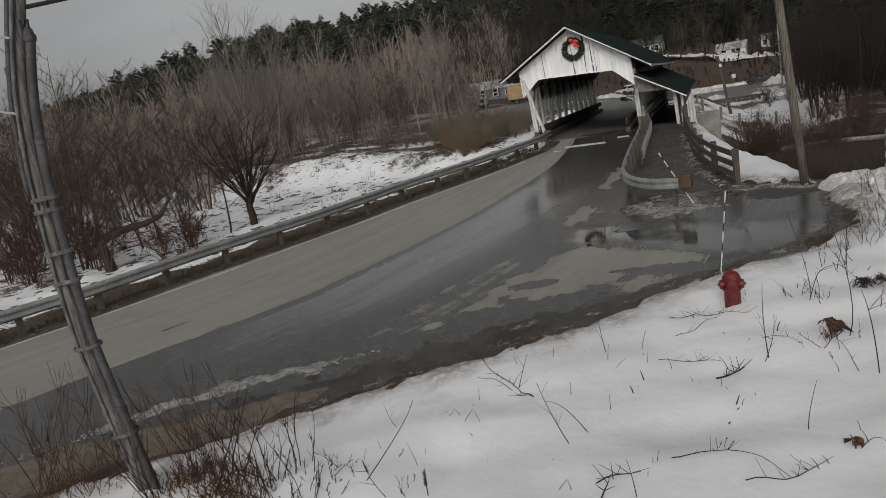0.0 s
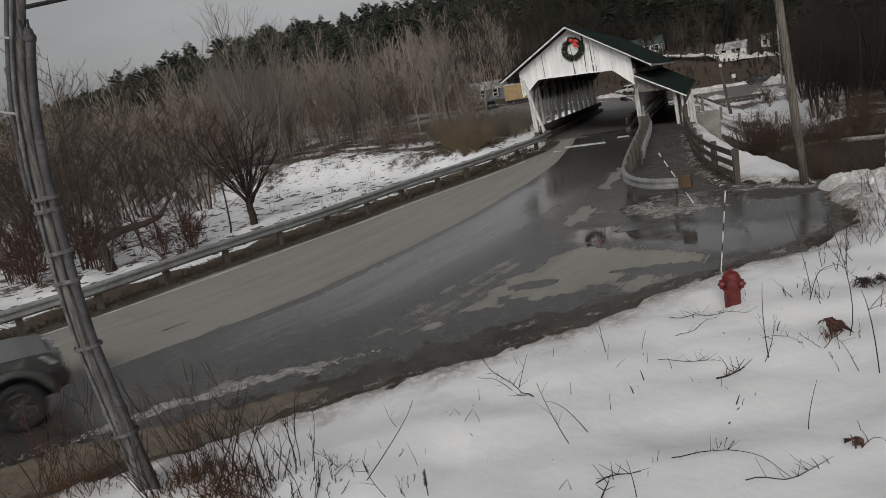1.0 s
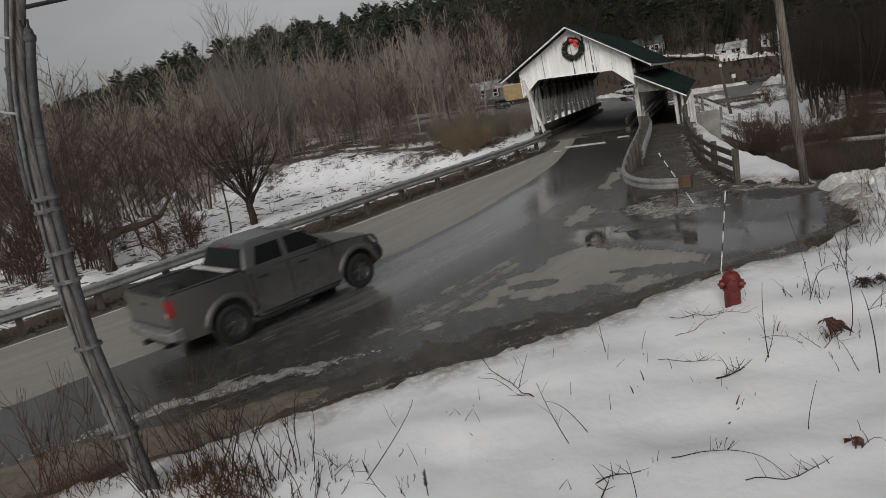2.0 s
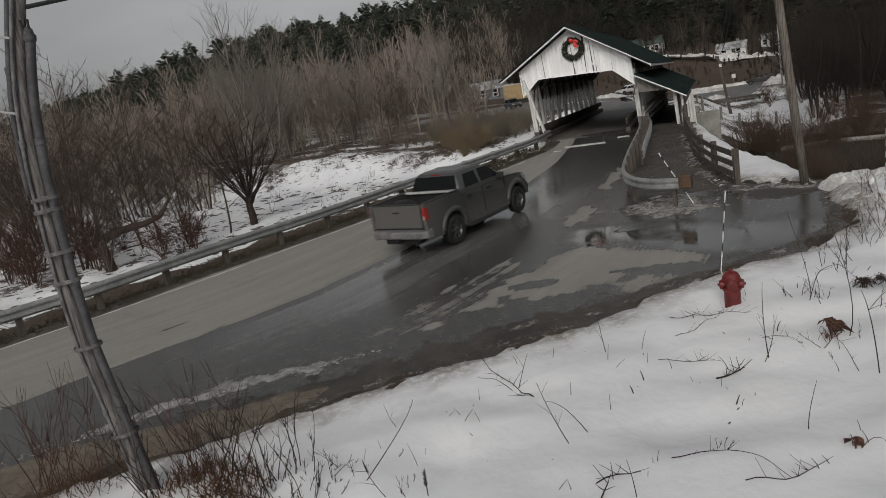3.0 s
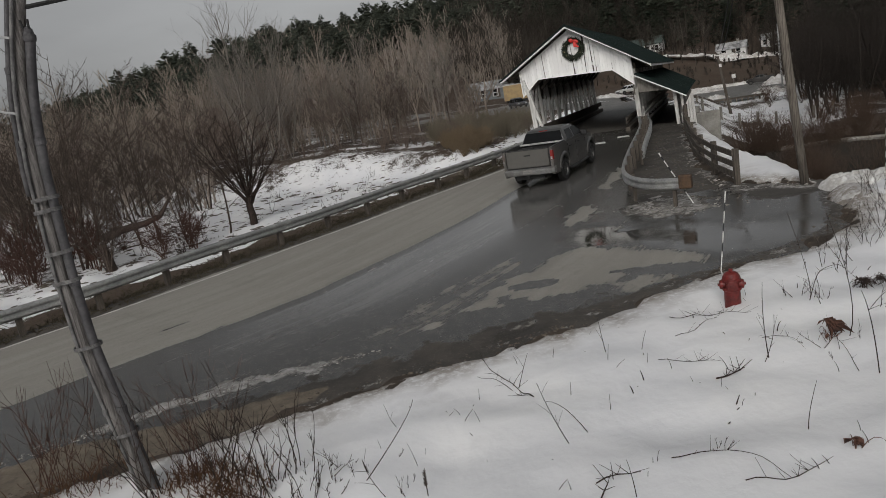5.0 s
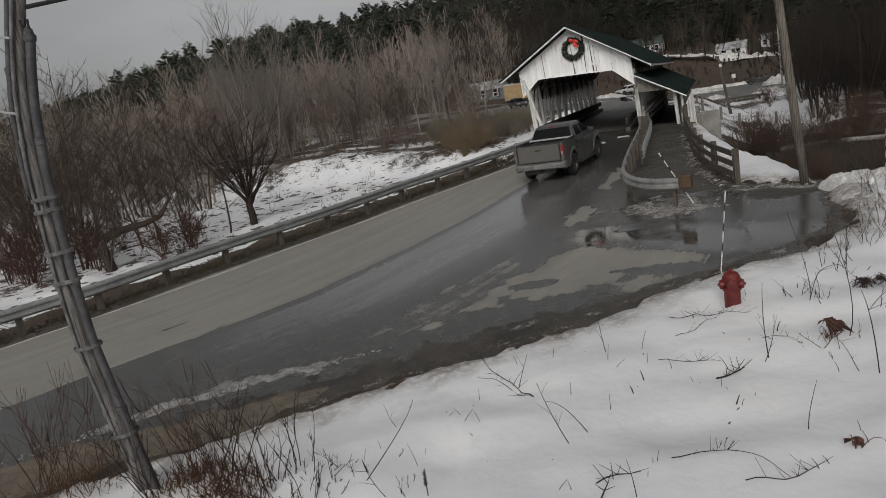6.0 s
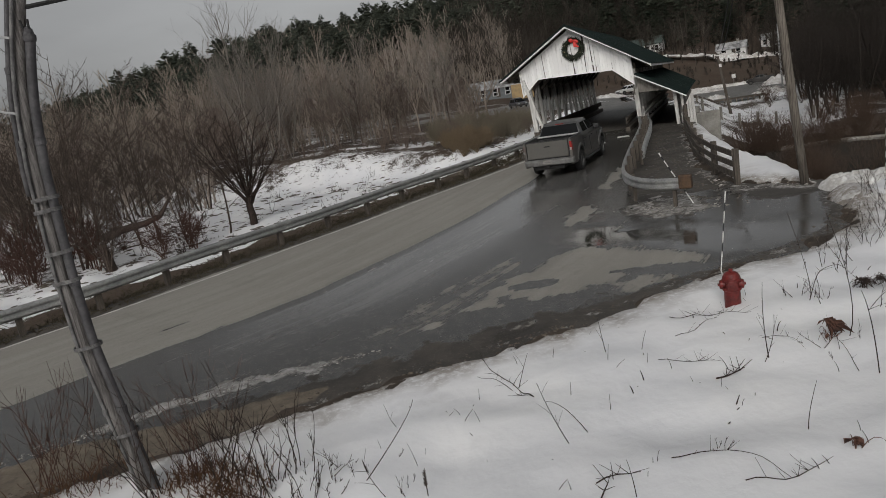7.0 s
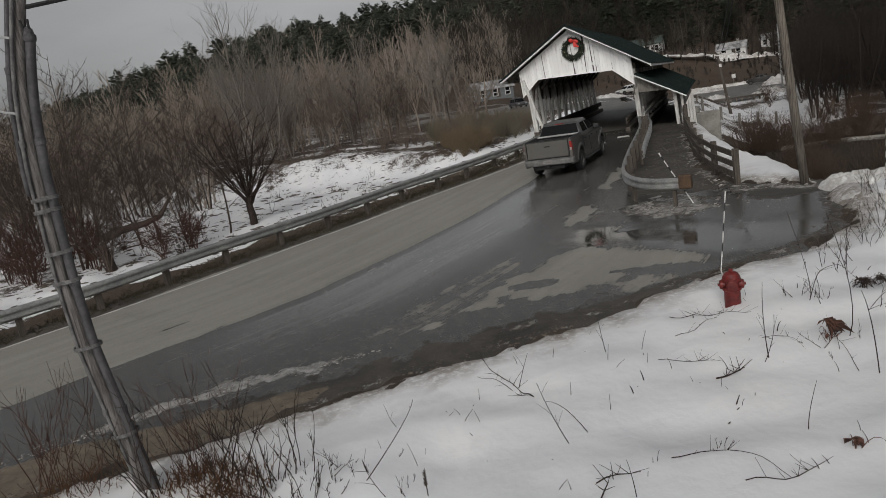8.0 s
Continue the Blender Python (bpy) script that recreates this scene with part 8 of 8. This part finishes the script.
def crumbs(name, label, line, n, across, sizes, material, seed):
    """Broken lumps of crusted snow strewn along a line."""
    q = random.Random(seed)
    pts = spline(line, 0.1)
    v, f = [], []
    for i in range(n):
        x, y = pts[q.randrange(len(pts))]
        x, y = x + q.gauss(0, across), y + q.gauss(0, across)
        z = max(gz(x, y), float(plane(x, y)))
        sx = q.uniform(*sizes) * (1 if q.random() < 0.8 else 1.8)
        b, a = len(v), q.uniform(0, 6.283)
        for k in range(7):
            t = a + k * 0.8976
            rr = sx * q.uniform(0.7, 1.3)
            v.append((x + rr * math.cos(t) * 1.3, y + rr * math.sin(t), z - 0.01))
        for k in range(7):
            t = a + k * 0.8976 + 0.3
            rr = sx * q.uniform(0.35, 0.8)
            v.append((x + rr * math.cos(t) * 1.3, y + rr * math.sin(t), z + sx * q.uniform(0.1, 0.4)))
        v.append((x, y, z + sx * q.uniform(0.2, 0.45)))
        for k in range(7):
            m = (k + 1) % 7
            f += [(b + k, b + m, b + 7 + m), (b + k, b + 7 + m, b + 7 + k), (b + 7 + k, b + 7 + m, b + 14)]
    return tagged(new(name, mesh_from(name, v, f, material)), label, "snow lump", kind="stuff")


M_PILE = two_tone("broken_old_snow", (0.66, 0.655, 0.64), (0.44, 0.42, 0.395), 4.0, 0.8, 0, 0.6, 16, (1, 1, 1), 0.03)
M_CRUST = two_tone("grimy_crusted_snow", (0.38, 0.365, 0.34), (0.20, 0.18, 0.155), 5.0, 0.85, 0, 0.6, 14, (1, 1, 1))
M_CRUMB_DIRT = two_tone("frozen_dirt_lumps", (0.07, 0.057, 0.045), (0.14, 0.115, 0.09), 6.0, 0.9, 0, 0.6, 20, (1, 1, 1))


def field_clods():
    """Flat dark lumps of matted grass and turned earth that break the snow of the field."""
    q = random.Random(44)
    v, f = [], []
    for i in range(2600):
        x, y = q.uniform(-17, 7), q.uniform(24, 64)
        d, side = near_line(np.array([x]), np.array([y]), RAIL)
        if side[0] > 0 or d[0] < 1.6 or on_bridge_axis(x, y)[1] > -3.2 or wobble(np.array([x]), np.array([y]), 4.0, 61)[0] < q.uniform(-1.0, 0.55):
            continue
        z, sx, a, b = gz(x, y), q.uniform(0.04, 0.15), q.gauss(0.35, 0.25), len(v)
        for ring, hgt in ((1.0, -0.02), (0.55, 0.35)):
            for k in range(6):
                t = k * 1.0472
                rr = sx * ring * q.uniform(0.6, 1.3)
                u, w = rr * math.cos(t) * 2.0, rr * math.sin(t) * 0.8
                v.append((x + u * math.cos(a) - w * math.sin(a), y + u * math.sin(a) + w * math.cos(a), z + hgt * sx * q.uniform(0.6, 1.3)))
        for k in range(6):
            m = (k + 1) % 6
            f += [(b + k, b + m, b + 6 + m), (b + k, b + 6 + m, b + 6 + k)]
        f += [(b + 6, b + 7, b + 8), (b + 6, b + 8, b + 9), (b + 6, b + 9, b + 10), (b + 6, b + 10, b + 11)]
    return tagged(new("turf_clods", mesh_from("turf_clods", v, f, M_CRUMB_DIRT)), "dark matted grass clods breaking through the snow field", "grass", kind="stuff")


field_clods()
crumbs("slush_lumps", "grey broken slush ridge along the wet road", [(-7.2, 8.9), (-5.16, 9.78), (-4.68, 10.12), (-4.05, 10.2), (-3.57, 10.44), (-2.93, 10.53), (-2.37, 10.57), (-1.3, 10.75)], 420, 0.07, (0.004, 0.018), M_CRUST, 1)
crumbs("dirt_crumbs", "frozen brown dirt crumbs along the snow edge", SNOW_EDGE[2:-2], 700, 0.16, (0.005, 0.022), M_CRUMB_DIRT, 3)
crumbs("snow_crumbs", "dirty broken snow lumps round the end of the guardrail", [(5.2, 17.4), (5.5, 16.7), (6.2, 16.3), (6.9, 16.2)], 130, 0.26, (0.008, 0.04), M_CRUST, 4)
crumbs("snow_crumbs", "dirty broken snow lumps along the foot of the fence", [(12.0, 31.5), (9.4, 24.6), (8.5, 21.9), (8.0, 19.6), (7.9, 18.0), (8.6, 17.1), (9.4, 16.4)], 200, 0.10, (0.008, 0.04), M_CRUST, 5)
crumbs("dirt_crumbs", "dark leaf litter and dirt on the walkway approach", [(10.2, 30), (8.4, 24.2), (7.4, 21.0), (6.9, 18.5), (6.4, 16.8)], 420, 0.55, (0.01, 0.035), M_CRUMB_DIRT, 6)


def ridge(name, label, line, width, height, material, seed, category="snow bank"):
    """A low uneven bank along a line of places (x, y, top), sunk into the ground."""
    q = random.Random(seed)
    pts = []
    for (xa, ya, za), (xb, yb, zb) in zip(line, line[1:]):
        n = max(2, int(math.hypot(xb - xa, yb - ya) / (width * 0.5)))
        pts += [(xa + (xb - xa) * k / n, ya + (yb - ya) * k / n, za + (zb - za) * k / n) for k in range(n)]
    v, f = [], []
    for i, (x, y, z) in enumerate(pts):
        k = min(i, len(pts) - 2)
        dx, dy = pts[k + 1][0] - pts[k][0], pts[k + 1][1] - pts[k][1]
        ln = math.hypot(dx, dy)
        nx, ny = -dy / ln, dx / ln
        w, h = width * q.uniform(0.7, 1.2), height * q.uniform(0.4, 1.1)
        low = min(gz(x, y), z) - 0.4
        for u, t in ((-1, low), (-0.8, z - height + h * 0.25), (-0.4, z - height + h * 0.85), (0.1, z - height + h), (0.6, z - height + h * 0.7), (1, low)):
            v.append((x + nx * w * u + q.gauss(0, 0.04) * width, y + ny * w * u, t))
    for i in range(len(pts) - 1):
        for k in range(5):
            a = i * 6 + k
            f.append((a, a + 1, a + 7, a + 6))
    return tagged(new(name, mesh_from(name, v, f, material, True)), label, category)


ridge("snow_bank", "white snow bank along the upper road on the hill", [(56, 178.2, 8.3), (61.5, 175.1, 7.2), (65.7, 173.2, 6.5), (70, 169.8, 5.7), (76.5, 169.3, 4.7), (83, 168, 3.7), (89.9, 165.6, 2.7), (95, 163, 2.0)], 1.6, 1.1, M_HEAP, 1)
ridge("snow_bank", "snow bank at the edge of the far lot", [(58, 148, -1.7), (63.5, 149.5, -1.7), (70, 147.5, -1.8), (76, 145, -1.8)], 1.0, 0.35, M_HEAP, 2)
ridge("ice_shelf", "thin line of ice and snow along the river's edge", [(22.5, 43.5, -2.1), (24.6, 43.2, -2.1), (25.9, 43.0, -2.1), (27.0, 42.3, -2.1), (28.4, 41.2, -2.1), (30, 40.4, -2.1)], 0.16, 0.08, M_CRUST, 3, "ice")


def ploughed_pile(x, y, turn, lx, ly, height, seed):
    """A rugged heap of broken old snow thrown up by the plough."""
    def top(a, b):
        r = np.hypot(a / lx, b / ly)
        body = np.maximum(0, 1 - r ** 2.4) ** 0.6
        lumps = np.zeros_like(a)
        for k, (sc, am) in enumerate(((0.9, 0.34), (0.42, 0.24), (0.2, 0.15), (0.1, 0.07))):
            lumps = lumps + am * (2.2 * np.minimum(np.abs(wobble(a, b, sc, seed + k)), 0.55) - 0.6)
        return body * height * (0.62 + lumps) - 0.10 - 0.3 * smooth(r, 0.85, 1.1)

    v, f = sheet("pile", np.arange(-lx, lx + 0.03, 0.045), np.arange(-ly, ly + 0.03, 0.045), top, lambda a, b: np.hypot(a / lx, b / ly) < 1.08)
    ob = new("ploughed_mound", mesh_from("ploughed_mound", v, f, M_PILE))
    ob.matrix_basis = pose(x, y, gz(x, y) - 0.02, 0, 0, turn)
    return tagged(ob, "rugged heap of broken old snow beside the drive", "snow pile")


ploughed_pile(10.3, 15.0, -50, 1.6, 0.75, 0.30, 70)
ploughed_pile(9.45, 13.6, -58, 1.2, 0.5, 0.15, 80)


# ---- what moves ----
def on_road(x, y, heading):
    """A vehicle's pose on the road's plane."""
    n = Vector((-0.019, -0.032, 1)).normalized()
    f = Vector((math.cos(heading), math.sin(heading), 0))
    f = (f - n * f.dot(n)).normalized()
    s = n.cross(f)
    m = Matrix((f, s, n)).transposed().to_4x4()
    return Matrix.Translation((x, y, float(plane(x, y)) + 0.005)) @ m


PICKUP_PATH = [(0.0, -16.75, 4.95, 0.57), (0.5, -13.95, 6.55, 0.59), (1.0, -11.05, 8.28, 0.625), (1.2, -9.98, 8.95, 0.645), (1.4, -8.98, 9.63, 0.685), (1.5, -8.5, 9.98, 0.70), (1.7, -7.35, 10.85, 0.735),
               (2.2, -4.55, 13.25, 0.81), (2.8, -1.70, 15.96, 0.877), (3.0, -1.015, 16.754, 0.899), (3.5, 0.74, 19.14, 0.935), (4.0, 2.06, 21.14, 0.98), (4.5, 2.88, 22.35, 1.02), (5.2, 3.42, 23.12, 1.045),
               (6.0, 3.82, 23.70, 1.06), (6.5, 4.12, 24.13, 1.07), (7.0, 4.27, 24.39, 1.078), (8.0, 4.27, 24.39, 1.078)]


def far_pose(x, y, heading):
    return pose(x, y, gz(x, y) + 0.08, 0, 0, heading)


def motions():
    ts = [r[0] for r in PICKUP_PATH]
    walk(pickup, [(t, on_road(x, y, h)) for t, x, y, h in PICKUP_PATH])
    run, where = [], 0.0
    for a, b in zip(PICKUP_PATH, PICKUP_PATH[1:]):
        run.append(where)
        where += math.hypot(b[1] - a[1], b[2] - a[2])
    run.append(where)
    for w in pickup_wheels:
        p = w.matrix_basis.translation.copy()
        rows = []
        for i in range(0, 121):
            t = i / 15
            rows.append((t, pose(p.x, p.y, p.z, 0, math.degrees(float(np.interp(t, ts, run)) / 0.385), 0)))
        walk(w, rows)
    walk(waiting_car, [(t, far_pose(x, y, h)) for t, x, y, h in CAR_PATH])
    walk(box_truck, [(t, far_pose(x, y, h)) for t, x, y, h in BOX_PATH])


CAR_PATH = [(0.0, 12.48, 138.0, -85.4), (0.5, 12.84, 133.5, -85.2), (1.0, 13.24, 129.0, -83.7), (1.5, 13.82, 124.6, -82.7), (2.2, 14.5, 119.2, -82.4), (2.8, 15.1, 115.0, -80.3), (3.5, 15.68, 112.3, -80.3), (4.2, 15.82, 111.8, -80.3), (8.0, 15.88, 111.8, -80.3)]
BOX_PATH = [(0.0, 20.7, 134.2, -8), (1.2, 20.1, 134.3, -8), (5.8, 20.0, 134.3, -8), (6.2, 20.3, 134.2, -8), (6.6, 20.9, 134.1, -8), (7.0, 21.5, 134.0, -8), (7.4, 23.3, 133.7, -9), (7.7, 25.5, 133.3, -10), (8.0, 28.0, 132.8, -11)]
motions()
